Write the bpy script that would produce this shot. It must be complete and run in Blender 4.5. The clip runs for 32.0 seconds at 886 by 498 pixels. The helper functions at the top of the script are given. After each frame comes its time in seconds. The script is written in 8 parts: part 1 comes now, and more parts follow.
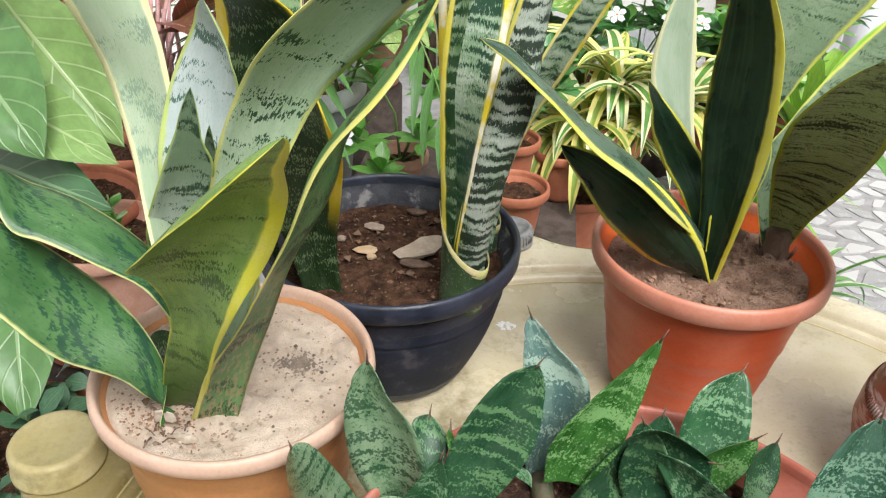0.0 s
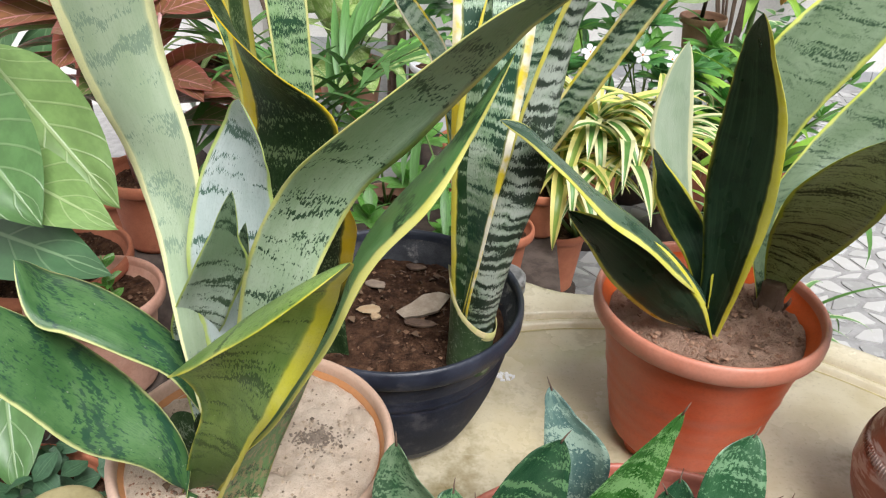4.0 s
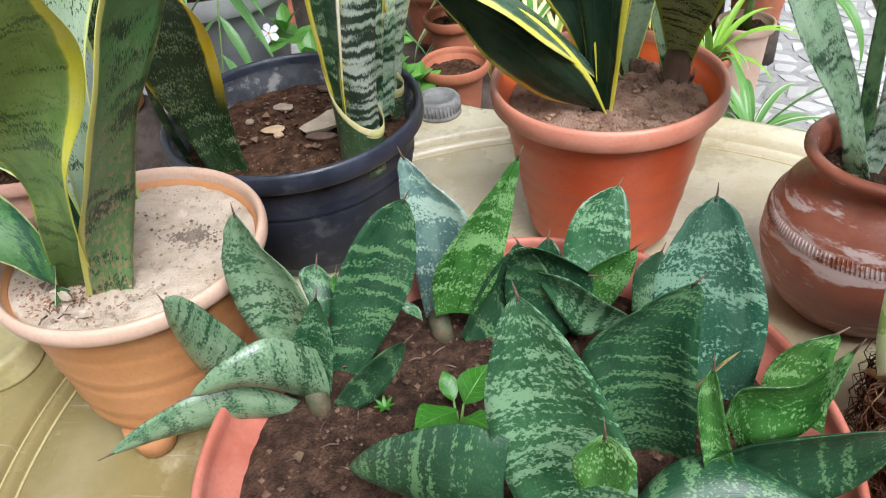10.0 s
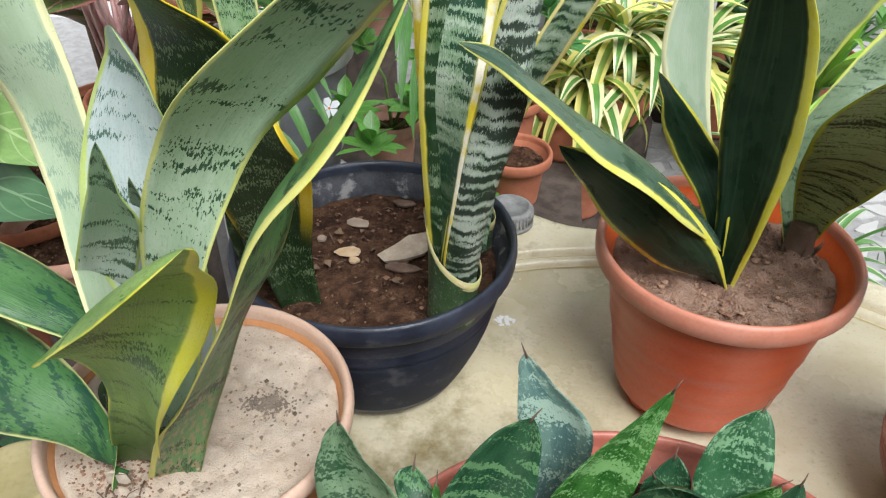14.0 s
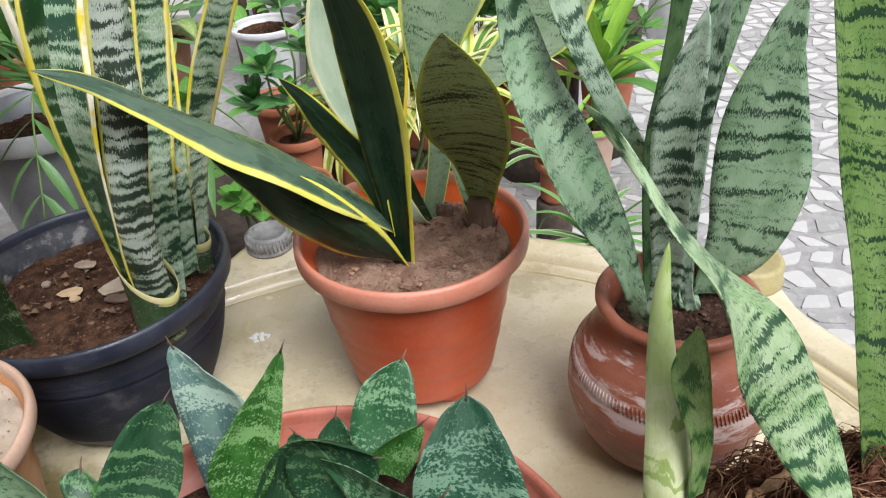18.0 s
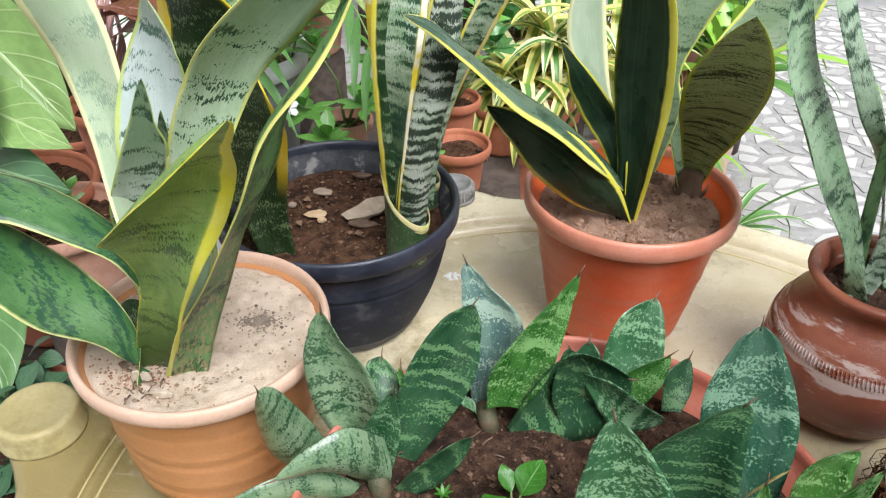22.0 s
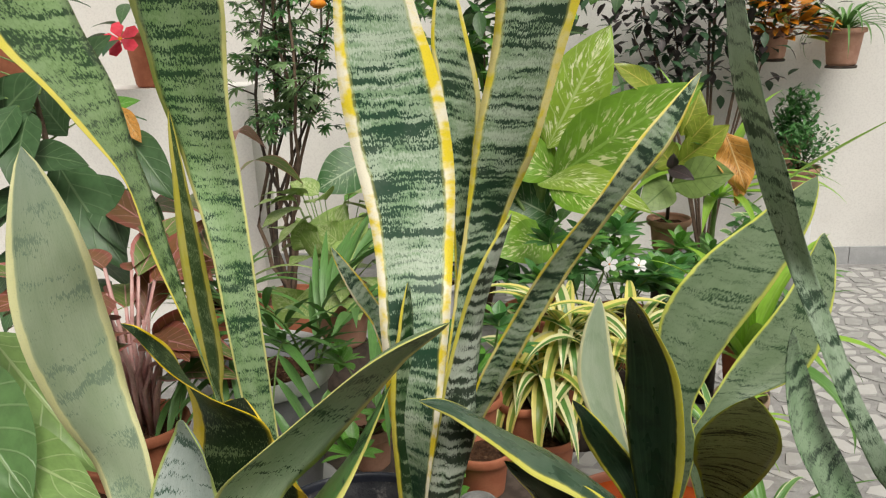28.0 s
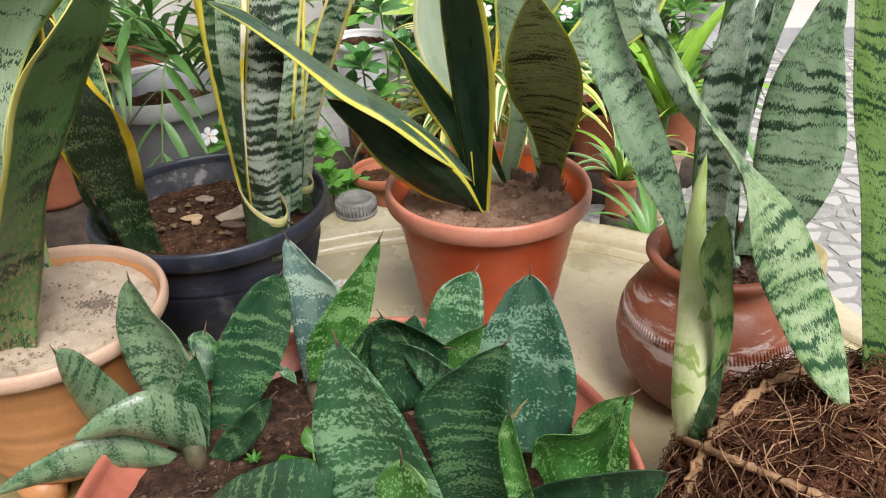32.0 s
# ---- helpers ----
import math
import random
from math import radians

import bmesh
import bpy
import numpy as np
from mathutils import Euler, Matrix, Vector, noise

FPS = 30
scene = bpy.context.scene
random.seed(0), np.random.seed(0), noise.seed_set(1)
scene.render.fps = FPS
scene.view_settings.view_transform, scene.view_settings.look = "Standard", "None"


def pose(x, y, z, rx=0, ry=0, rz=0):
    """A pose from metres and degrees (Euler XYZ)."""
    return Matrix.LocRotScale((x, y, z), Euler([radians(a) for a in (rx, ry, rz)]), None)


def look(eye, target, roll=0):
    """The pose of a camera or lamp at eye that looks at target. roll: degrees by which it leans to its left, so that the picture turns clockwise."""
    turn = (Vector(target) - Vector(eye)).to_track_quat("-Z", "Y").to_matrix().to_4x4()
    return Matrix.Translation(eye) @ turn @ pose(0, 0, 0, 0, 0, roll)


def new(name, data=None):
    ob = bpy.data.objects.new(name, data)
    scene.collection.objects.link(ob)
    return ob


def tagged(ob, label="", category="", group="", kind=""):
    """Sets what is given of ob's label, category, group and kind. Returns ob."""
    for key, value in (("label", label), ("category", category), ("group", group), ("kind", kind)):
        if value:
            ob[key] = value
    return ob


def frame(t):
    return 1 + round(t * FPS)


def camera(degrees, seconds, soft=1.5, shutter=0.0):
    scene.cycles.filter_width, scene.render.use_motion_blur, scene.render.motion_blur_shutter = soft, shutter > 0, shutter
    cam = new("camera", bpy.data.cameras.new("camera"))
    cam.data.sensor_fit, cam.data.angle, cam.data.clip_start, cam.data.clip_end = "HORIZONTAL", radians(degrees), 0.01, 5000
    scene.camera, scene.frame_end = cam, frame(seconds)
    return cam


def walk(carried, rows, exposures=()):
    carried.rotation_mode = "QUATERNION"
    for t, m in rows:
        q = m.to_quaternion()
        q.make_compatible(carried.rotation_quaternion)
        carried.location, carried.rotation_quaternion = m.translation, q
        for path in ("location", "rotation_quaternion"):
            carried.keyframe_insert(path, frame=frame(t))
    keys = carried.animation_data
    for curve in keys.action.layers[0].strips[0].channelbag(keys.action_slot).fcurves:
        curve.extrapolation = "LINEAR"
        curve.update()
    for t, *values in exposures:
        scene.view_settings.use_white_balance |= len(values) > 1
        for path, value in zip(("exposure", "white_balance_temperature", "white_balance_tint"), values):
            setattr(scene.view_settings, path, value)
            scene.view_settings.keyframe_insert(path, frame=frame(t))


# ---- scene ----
cam = camera(59.26, 32.0, soft=1.2)
PATH = [
    (0, (0.1323, 0.1320, 1.0559), (0.0356, 0.9735, 0.5244), 2.22),
    (0.5, (0.1226, 0.1400, 1.0668), (0.0229, 0.9843, 0.5403), 2.61),
    (1, (0.1153, 0.1402, 1.0999), (0.0130, 0.9908, 0.5840), 1.64),
    (1.5, (0.1147, 0.1506, 1.1137), (0.0117, 1.0097, 0.6124), 0.88),
    (2, (0.1208, 0.1560, 1.1307), (0.0150, 1.0302, 0.6569), -1.30),
    (2.5, (0.1192, 0.1453, 1.1298), (0.0280, 1.0210, 0.6555), -0.88),
    (3, (0.0962, 0.1374, 1.1336), (0.0396, 1.0218, 0.6702), -0.07),
    (3.5, (0.0759, 0.1304, 1.1359), (0.0162, 1.0167, 0.6765), 1.95),
    (4, (0.0858, 0.1444, 1.0948), (0.0354, 1.0026, 0.5841), 2.69),
    (4.5, (0.0995, 0.1487, 1.0633), (0.0482, 0.9425, 0.4573), 0.93),
    (6.5, (0.1449, 0.1556, 1.0234), (0.0807, 0.9156, 0.3767), -2.48),
    (7, (0.1676, 0.1558, 1.0082), (0.1024, 0.9209, 0.3676), -2.51),
    (7.5, (0.1908, 0.1587, 1.0060), (0.1299, 0.9272, 0.3691), -2.99),
    (8, (0.1824, 0.1462, 1.0252), (0.1150, 0.9170, 0.3918), -5.14),
    (8.5, (0.2053, 0.1118, 1.0275), (0.1273, 0.8845, 0.3975), -6.59),
    (9, (0.2459, 0.1027, 1.0494), (0.1542, 0.8765, 0.4226), -7.37),
    (9.5, (0.2558, 0.0923, 1.0413), (0.1541, 0.8688, 0.4195), -6.04),
    (10, (0.2432, 0.1065, 1.0132), (0.1313, 0.8828, 0.3929), -5.95),
    (10.5, (0.2190, 0.1398, 0.9946), (0.1044, 0.8816, 0.3338), -7.76),
    (11, (0.1552, 0.1801, 0.9866), (0.0629, 0.9222, 0.3228), -5.03),
    (11.5, (0.1303, 0.2038, 1.0144), (0.0458, 0.9442, 0.3476), -1.23),
    (12, (0.1184, 0.2140, 1.0279), (0.0227, 0.9891, 0.4033), -0.21),
    (12.5, (0.1148, 0.2209, 1.0481), (0.0147, 0.9961, 0.4243), 0.12),
    (13, (0.1187, 0.2252, 1.0421), (0.0274, 0.9978, 0.4139), 1.20),
    (13.5, (0.1309, 0.2327, 1.0624), (0.0330, 1.0023, 0.4313), 0.68),
    (14, (0.1376, 0.2332, 1.0718), (0.0380, 1.0247, 0.4687), 0.52),
    (14.5, (0.1710, 0.2317, 1.0946), (0.0722, 1.0335, 0.5052), -1.02),
    (15, (0.1999, 0.2447, 1.1151), (0.1253, 1.0622, 0.5441), -2.66),
    (15.5, (0.2384, 0.2411, 1.1122), (0.2046, 1.0629, 0.5434), -3.34),
    (17.5, (0.3131, 0.1785, 1.0655), (0.3115, 1.0154, 0.5181), -4.39),
    (18, (0.3437, 0.1691, 1.0614), (0.3532, 1.0012, 0.5069), -4.18),
    (18.5, (0.3349, 0.1368, 1.0560), (0.3339, 0.9609, 0.4896), -4.22),
    (19, (0.3269, 0.1046, 1.0613), (0.3092, 0.9303, 0.4975), -4.23),
    (19.5, (0.2831, 0.0652, 1.0536), (0.2616, 0.8865, 0.4835), -3.85),
    (20, (0.2425, 0.0514, 1.0342), (0.2045, 0.8685, 0.4589), -3.44),
    (20.5, (0.2104, 0.0531, 1.0456), (0.1697, 0.8715, 0.4723), -2.14),
    (21, (0.1817, 0.0588, 1.0519), (0.1420, 0.8793, 0.4815), -0.41),
    (21.5, (0.1723, 0.0677, 1.0652), (0.1362, 0.8869, 0.4929), 0.13),
    (22, (0.1542, 0.0776, 1.0883), (0.1120, 0.8958, 0.5150), 0.32),
    (22.5, (0.1583, 0.0828, 1.0899), (0.1043, 0.9177, 0.5422), 0.51),
    (23, (0.1619, 0.0874, 1.1234), (0.1004, 0.9809, 0.6787), 0.23),
    (23.5, (0.1663, 0.0932, 1.1402), (0.1101, 1.0013, 0.7252), 0.40),
    (24, (0.1659, 0.0924, 1.1545), (0.1147, 1.0123, 0.7659), 0.56),
    (24.5, (0.1649, 0.0984, 1.1693), (0.1142, 1.0312, 0.8124), 0.37),
    (25, (0.1631, 0.1008, 1.1859), (0.1105, 1.0372, 0.8388), -0.59),
    (25.5, (0.1628, 0.1035, 1.1995), (0.0854, 1.0455, 0.8731), -1.88),
    (27.5, (0.1583, 0.1025, 1.2035), (0.0751, 1.0564, 0.9150), -2.31),
    (28, (0.1637, 0.0970, 1.2006), (0.0837, 1.0490, 0.9051), -2.14),
    (28.5, (0.1926, 0.0781, 1.1636), (0.1188, 1.0149, 0.8217), -2.16),
    (29, (0.2457, 0.0641, 1.1370), (0.1626, 0.9954, 0.7824), -2.54),
    (29.5, (0.3040, 0.0719, 1.1149), (0.2337, 1.0015, 0.7531), -3.79),
    (30, (0.3333, 0.0742, 1.0862), (0.3133, 0.9940, 0.6944), -3.28),
    (30.5, (0.3406, 0.0714, 1.0782), (0.3265, 0.9781, 0.6567), -4.67),
    (31, (0.3397, 0.0299, 1.0638), (0.3016, 0.9268, 0.6232), -4.52),
    (31.5, (0.3493, 0.0150, 1.0616), (0.2921, 0.9015, 0.6025), -2.80),
    (32, (0.3289, 0.0241, 1.0352), (0.2632, 0.8854, 0.5315), -1.77),
]
EXPOSURES = [(0.0, 0.16, 6300, 12), (2.0, 0.08, 6275, 12), (3.0, -0.12, 6260, 13), (4.0, 0.02, 6250, 13), (7.0, 0.28, 5950, 13), (10.4, 0.29, 5950, 12), (11.0, 0.63, 5850, 9), (11.5, 0.54, 5850, 9), (12.0, 0.04, 6000, 10), (14.0, 0.04, 6050, 10), (15.0, 0.44, 6050, 10), (16.5, 0.25, 6100, 12), (18.0, 0.03, 6150, 14), (20.0, 0.26, 6150, 14), (22.0, 0.25, 6150, 12), (23.0, 0.3, 6150, 12), (23.6, -0.05, 6300, 11), (24.5, -0.34, 6450, 11), (25.5, -0.51, 6600, 10), (28.0, -0.56, 6900, 10), (29.0, -0.48, 6800, 11), (30.5, -0.22, 6700, 12), (32.0, -0.03, 6550, 13)]
walk(cam, [(t, look(eye, target, roll)) for t, eye, target, roll in PATH], EXPOSURES)
SKY, SUN = 0.057, 4.8

# ---- light ----
world = bpy.data.worlds.new("sky")
scene.world = world
world.use_nodes = True
sky = world.node_tree.nodes.new("ShaderNodeTexSky")
sky.sky_type = "NISHITA"
sky.sun_disc = False
sky.sun_elevation, sky.sun_rotation = radians(57), radians(148)
sky.dust_density, sky.air_density, sky.ozone_density = 4.0, 1.0, 1.0
veil = world.node_tree.nodes.new("ShaderNodeHueSaturation")  # thin cloud takes most of the blue
veil.inputs["Saturation"].default_value = 0.25
world.node_tree.links.new(sky.outputs[0], veil.inputs["Color"])
world.node_tree.links.new(veil.outputs[0], world.node_tree.nodes["Background"].inputs[0])
world.node_tree.nodes["Background"].inputs[1].default_value = SKY
sun = new("sun", bpy.data.lights.new("sun", "SUN"))
sun.data.energy, sun.data.angle, sun.data.color = SUN, radians(36), (1.0, 0.985, 0.955)
sun.matrix_world = look((1.06, -1.70, 5.08), (0.0, 0.0, 2.0))

# ---- materials ----
MATS = {}


class Nodes:
    """A small writer of shader nodes."""

    def __init__(self, name):
        self.mat = bpy.data.materials.new(name)
        self.mat.use_nodes = True
        self.tree = self.mat.node_tree
        self.bsdf = self.tree.nodes["Principled BSDF"]

    def put(self, sock, value):
        if isinstance(value, bpy.types.NodeSocket):
            self.tree.links.new(value, sock)
        elif value is not None:
            if isinstance(value, (tuple, list)) and len(value) == 3 and sock.type == "RGBA":
                value = (*value, 1)
            sock.default_value = value

    def math(self, op, a, b=None, c=None, clamp=False):
        n = self.tree.nodes.new("ShaderNodeMath")
        n.operation, n.use_clamp = op, clamp
        for i, v in enumerate((a, b, c)):
            self.put(n.inputs[i], v)
        return n.outputs[0]

    def mix(self, fac, a, b, kind="MIX"):
        n = self.tree.nodes.new("ShaderNodeMix")
        n.data_type, n.blend_type = "RGBA", kind
        self.put(n.inputs[0], fac), self.put(n.inputs[6], a), self.put(n.inputs[7], b)
        return n.outputs[2]

    def step(self, x, lo, hi, a=0.0, b=1.0):
        n = self.tree.nodes.new("ShaderNodeMapRange")
        n.interpolation_type = "SMOOTHSTEP"
        for i, v in enumerate((x, lo, hi, a, b)):
            self.put(n.inputs[i], v)
        return n.outputs[0]

    def noise(self, vec, scale, detail=3.0, rough=0.6, dims="3D", w=None):
        n = self.tree.nodes.new("ShaderNodeTexNoise")
        n.noise_dimensions = dims
        if vec is not None:
            self.put(n.inputs["Vector"], vec)
        if w is not None:
            self.put(n.inputs["W"], w)
        n.inputs["Scale"].default_value, n.inputs["Detail"].default_value, n.inputs["Roughness"].default_value = scale, detail, rough
        return n.outputs[0]

    def voronoi(self, vec, scale, feature="F1"):
        n = self.tree.nodes.new("ShaderNodeTexVoronoi")
        n.feature = feature
        self.put(n.inputs["Vector"], vec)
        n.inputs["Scale"].default_value = scale
        return n.outputs[0]

    def xyz(self, x, y, z=0.0):
        n = self.tree.nodes.new("ShaderNodeCombineXYZ")
        for i, v in enumerate((x, y, z)):
            self.put(n.inputs[i], v)
        return n.outputs[0]

    def split(self, vec):
        n = self.tree.nodes.new("ShaderNodeSeparateXYZ")
        self.put(n.inputs[0], vec)
        return n.outputs

    def coord(self, which="Object"):
        return self.tree.nodes.new("ShaderNodeTexCoord").outputs[which]

    def rnd(self):
        return self.tree.nodes.new("ShaderNodeObjectInfo").outputs["Random"]

    def island(self):
        return self.tree.nodes.new("ShaderNodeNewGeometry").outputs["Random Per Island"]

    def bump(self, height, strength=0.3, dist=0.002):
        n = self.tree.nodes.new("ShaderNodeBump")
        self.put(n.inputs["Height"], height)
        n.inputs["Strength"].default_value, n.inputs["Distance"].default_value = strength, dist
        self.tree.links.new(n.outputs[0], self.bsdf.inputs["Normal"])

    def done(self, color, rough=0.5, metal=0.0, spec=0.5, coat=0.0, trans=0.0):
        b = self.bsdf.inputs
        self.put(b["Base Color"], color), self.put(b["Roughness"], rough), self.put(b["Metallic"], metal)
        self.put(b["Specular IOR Level"], spec), self.put(b["Coat Weight"], coat)
        b["Coat Roughness"].default_value = 0.25
        if trans:
            out = self.tree.nodes["Material Output"]
            tl = self.tree.nodes.new("ShaderNodeBsdfTranslucent")
            self.put(tl.inputs[0], color)
            ms = self.tree.nodes.new("ShaderNodeMixShader")
            ms.inputs[0].default_value = trans
            self.tree.links.new(self.bsdf.outputs[0], ms.inputs[1])
            self.tree.links.new(tl.outputs[0], ms.inputs[2])
            self.tree.links.new(ms.outputs[0], out.inputs[0])
        return self.mat


def blade_mat(key, base, light, dark, margin, mw, freq=60, lo=0.5, jag=1.0, crumb=0.5, mott=0.5, rough=0.36, stripe=0.0, strength=0.95, thin=0.0, scar=None, coat=0.0, grain=(70.0, 260.0), pale_band=0.0, soft=0.05, skew=0.0, fade=0.0, bleach=0.06, zone=0.25, dust=1.0, tip=None, spec=0.3, lean=0.0, beat=0.0, trans=0.05):
    """A sansevieria leaf: cross bands that break up into fibres, zones with more and fewer of them, a mottled ground, and a yellow
    margin of width mw (share of the half width). tip: a tone that the leaf takes on from one length to another. lean: slant of the bands."""
    n = Nodes("leaf_" + key)
    s = n.split(n.coord("UV"))
    u, v = s[0], s[1]
    r = n.math("MULTIPLY", n.rnd(), 37.0)
    edge = n.math("ABSOLUTE", n.math("MULTIPLY_ADD", u, 2.0, -1.0))
    fibre = n.noise(n.xyz(n.math("MULTIPLY", u, 52.0), n.math("MULTIPLY", v, 34.0), r), 1.0, 2.0)
    coarse = n.noise(n.xyz(n.math("MULTIPLY", u, 3.0), n.math("MULTIPLY", v, 24.0), r), 1.0, 2.0)
    warp = n.math("ADD", n.math("MULTIPLY", fibre, jag), n.math("MULTIPLY", coarse, 1.6))
    if lean:
        warp = n.math("MULTIPLY_ADD", u, lean, warp)
    vv = n.math("ADD", n.math("MULTIPLY", v, freq * 1.25), warp)
    band = n.noise(n.xyz(n.math("MULTIPLY", u, 0.8), vv, r), 1.0, 2.0, 0.6)
    brk = n.noise(n.xyz(n.math("MULTIPLY", u, grain[0]), n.math("MULTIPLY", v, grain[1]), r), 1.0, 2.0)
    x = n.math("ADD", n.math("MULTIPLY", n.math("SUBTRACT", brk, 0.5), crumb), n.math("MULTIPLY_ADD", band, 1.7, -0.35))
    wide = n.noise(n.xyz(n.math("MULTIPLY", u, 0.7), n.math("MULTIPLY", v, 17.0), n.math("ADD", r, 5.0)), 1.0, 1.0)
    x = n.math("MULTIPLY_ADD", n.math("SUBTRACT", wide, 0.5), zone * 2.0, x)
    if beat:
        x = n.math("MULTIPLY_ADD", n.math("SINE", n.math("MULTIPLY", vv, 4.6)), beat, x)
    mask = n.step(x, lo, lo + soft)
    if thin:
        line = n.noise(n.xyz(n.math("MULTIPLY", u, 1.3), n.math("MULTIPLY", vv, 1.5), n.math("ADD", r, 9.0)), 1.0, 1.0)
        near = n.math("ABSOLUTE", n.math("SUBTRACT", line, 0.5))
        mask = n.math("MAXIMUM", mask, n.math("MULTIPLY", n.step(near, 0.030, 0.012), n.step(brk, 0.40, 0.52, 0.0, thin)))
    pale = n.math("MAXIMUM", n.math("MULTIPLY", n.step(coarse, 0.34, 0.66), mott), n.step(x, lo - 0.10, lo - 0.34, 0.0, pale_band))
    ground = n.mix(pale, base, light)
    ground = n.mix(n.step(n.math("MULTIPLY_ADD", brk, 0.5, n.math("MULTIPLY", fibre, 0.5)), 0.50, 0.64, 0.0, 0.35), ground, tuple(0.65 * p + 0.35 * q for p, q in zip(base, dark)))
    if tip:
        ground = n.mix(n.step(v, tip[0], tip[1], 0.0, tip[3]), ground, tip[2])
    col = n.mix(n.math("MULTIPLY", mask, strength), ground, dark)
    if stripe:
        line = n.noise(n.xyz(n.math("MULTIPLY", u, 13.0), n.math("MULTIPLY", v, 5.0), r), 1.0, 2.0)
        col = n.mix(n.math("MULTIPLY", n.step(line, 0.46, 0.78), stripe), col, light)
    if scar:
        low = n.step(v, 0.26, 0.05)
        sc = n.noise(n.xyz(n.math("MULTIPLY", u, 12.0), n.math("MULTIPLY", v, 110.0), r), 1.0, 4.0, 0.7)
        col = n.mix(n.step(n.math("MULTIPLY_ADD", low, 0.13, sc), 0.63, 0.69, 0.0, 0.8), col, scar)
    if mw:
        wave = n.math("MULTIPLY_ADD", n.noise(n.xyz(n.math("MULTIPLY", u, 2.0), n.math("MULTIPLY", v, 40.0), r), 1.0, 2.0), 0.16, -0.08)
        e = n.math("ADD", n.math("MULTIPLY_ADD", u, skew, n.math("ADD", edge, -0.5 * skew)), wave)
        soft_m, m = n.step(e, 1.0 - mw * 1.25, 1.0 - mw, 0.0, 0.35), n.step(e, 1.0 - mw, 1.0 - mw + 0.05)
        if fade:
            grow = n.step(v, fade * 0.6, fade * 1.3)
            soft_m, m = n.math("MULTIPLY", soft_m, grow), n.math("MULTIPLY", m, grow)
        col = n.mix(soft_m, col, tuple(0.5 * p + 0.5 * q for p, q in zip(base, margin)))
        blotch = n.noise(n.xyz(n.math("MULTIPLY", u, 4.0), n.math("MULTIPLY", v, 75.0), r), 1.0, 3.0)
        tint = n.mix(n.step(n.math("MULTIPLY_ADD", coarse, 0.6, n.math("MULTIPLY", blotch, 0.4)), 0.42, 0.56), margin, tuple(min(1, c * (1.0 - bleach) + bleach) for c in margin))
        col = n.mix(m, col, tint)
    o = n.coord("Object")
    col = n.mix(n.step(n.noise(o, 800.0, 2.0), 0.5, 0.8, 0.0, 0.16), col, dark)
    col = n.mix(n.step(n.noise(o, 420.0, 2.0), 0.70, 0.75, 0.0, 0.4 * dust), col, (0.5, 0.5, 0.42))
    col = n.mix(n.step(n.noise(o, 45.0, 4.0), 0.5, 0.75, 0.0, 0.05 * dust), col, (0.55, 0.56, 0.5))
    n.bump(n.math("ADD", n.math("MULTIPLY_ADD", brk, 0.35, n.math("MULTIPLY", fibre, 0.5)), coarse), 0.3, 0.0015)
    MATS[key] = n.done(col, n.step(coarse, 0.3, 0.7, rough - 0.06, rough + 0.1), spec=spec, coat=coat, trans=trans)


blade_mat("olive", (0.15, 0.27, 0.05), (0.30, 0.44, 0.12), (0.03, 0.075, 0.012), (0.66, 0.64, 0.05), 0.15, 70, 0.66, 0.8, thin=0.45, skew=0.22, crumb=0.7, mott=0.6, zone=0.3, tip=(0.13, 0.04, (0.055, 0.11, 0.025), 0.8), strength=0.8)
blade_mat("scarred", (0.105, 0.245, 0.075), (0.19, 0.36, 0.14), (0.012, 0.045, 0.018), (0.64, 0.62, 0.14), 0.15, 45, 0.60, crumb=0.9, scar=(0.34, 0.28, 0.15), skew=-0.25)
blade_mat("pale", (0.36, 0.46, 0.30), (0.47, 0.56, 0.40), (0.17, 0.26, 0.19), (0.80, 0.80, 0.42), 0.20, 60, 0.66, crumb=0.9, strength=0.7, tip=(0.36, 0.50, (0.25, 0.34, 0.31), 0.8), zone=0.15)
blade_mat("silver", (0.46, 0.55, 0.52), (0.64, 0.70, 0.68), (0.07, 0.14, 0.10), (0.52, 0.64, 0.18), 0.12, 80, 0.64, crumb=0.9)
blade_mat("spotted", (0.50, 0.60, 0.52), (0.70, 0.77, 0.72), (0.02, 0.065, 0.025), (0.46, 0.58, 0.12), 0.10, 95, 0.57, 0.8, crumb=0.9, tip=(0.16, 0.26, (0.13, 0.25, 0.09), 0.75))
blade_mat("mid", (0.36, 0.48, 0.31), (0.52, 0.62, 0.46), (0.015, 0.055, 0.022), (0.64, 0.66, 0.20), 0.12, 62, 0.70, 0.8, crumb=1.3, grain=(34.0, 300.0), tip=(0.30, 0.46, (0.10, 0.19, 0.075), 0.85), zone=0.2)
blade_mat("tall_green", (0.20, 0.34, 0.14), (0.38, 0.52, 0.30), (0.012, 0.055, 0.024), (0.74, 0.74, 0.26), 0.13, 95, 0.56, 1.1, 1.4, 0.7, grain=(50.0, 280.0), zone=0.35, pale_band=0.5, beat=0.05)
blade_mat("green", (0.050, 0.132, 0.041), (0.10, 0.215, 0.073), (0.010, 0.048, 0.034), (0.62, 0.66, 0.26), 0.07, 30, 0.50, 0.5, mott=0.8, thin=0.3, strength=0.75, crumb=0.9, grain=(30.0, 220.0), soft=0.12, lean=3.0)
blade_mat("green2", (0.19, 0.32, 0.12), (0.32, 0.46, 0.24), (0.018, 0.06, 0.022), (0.84, 0.74, 0.12), 0.14, 80, 0.56, 1.0, crumb=1.5, pale_band=0.6, fade=0.1, skew=-0.3, grain=(46.0, 280.0), beat=0.05)
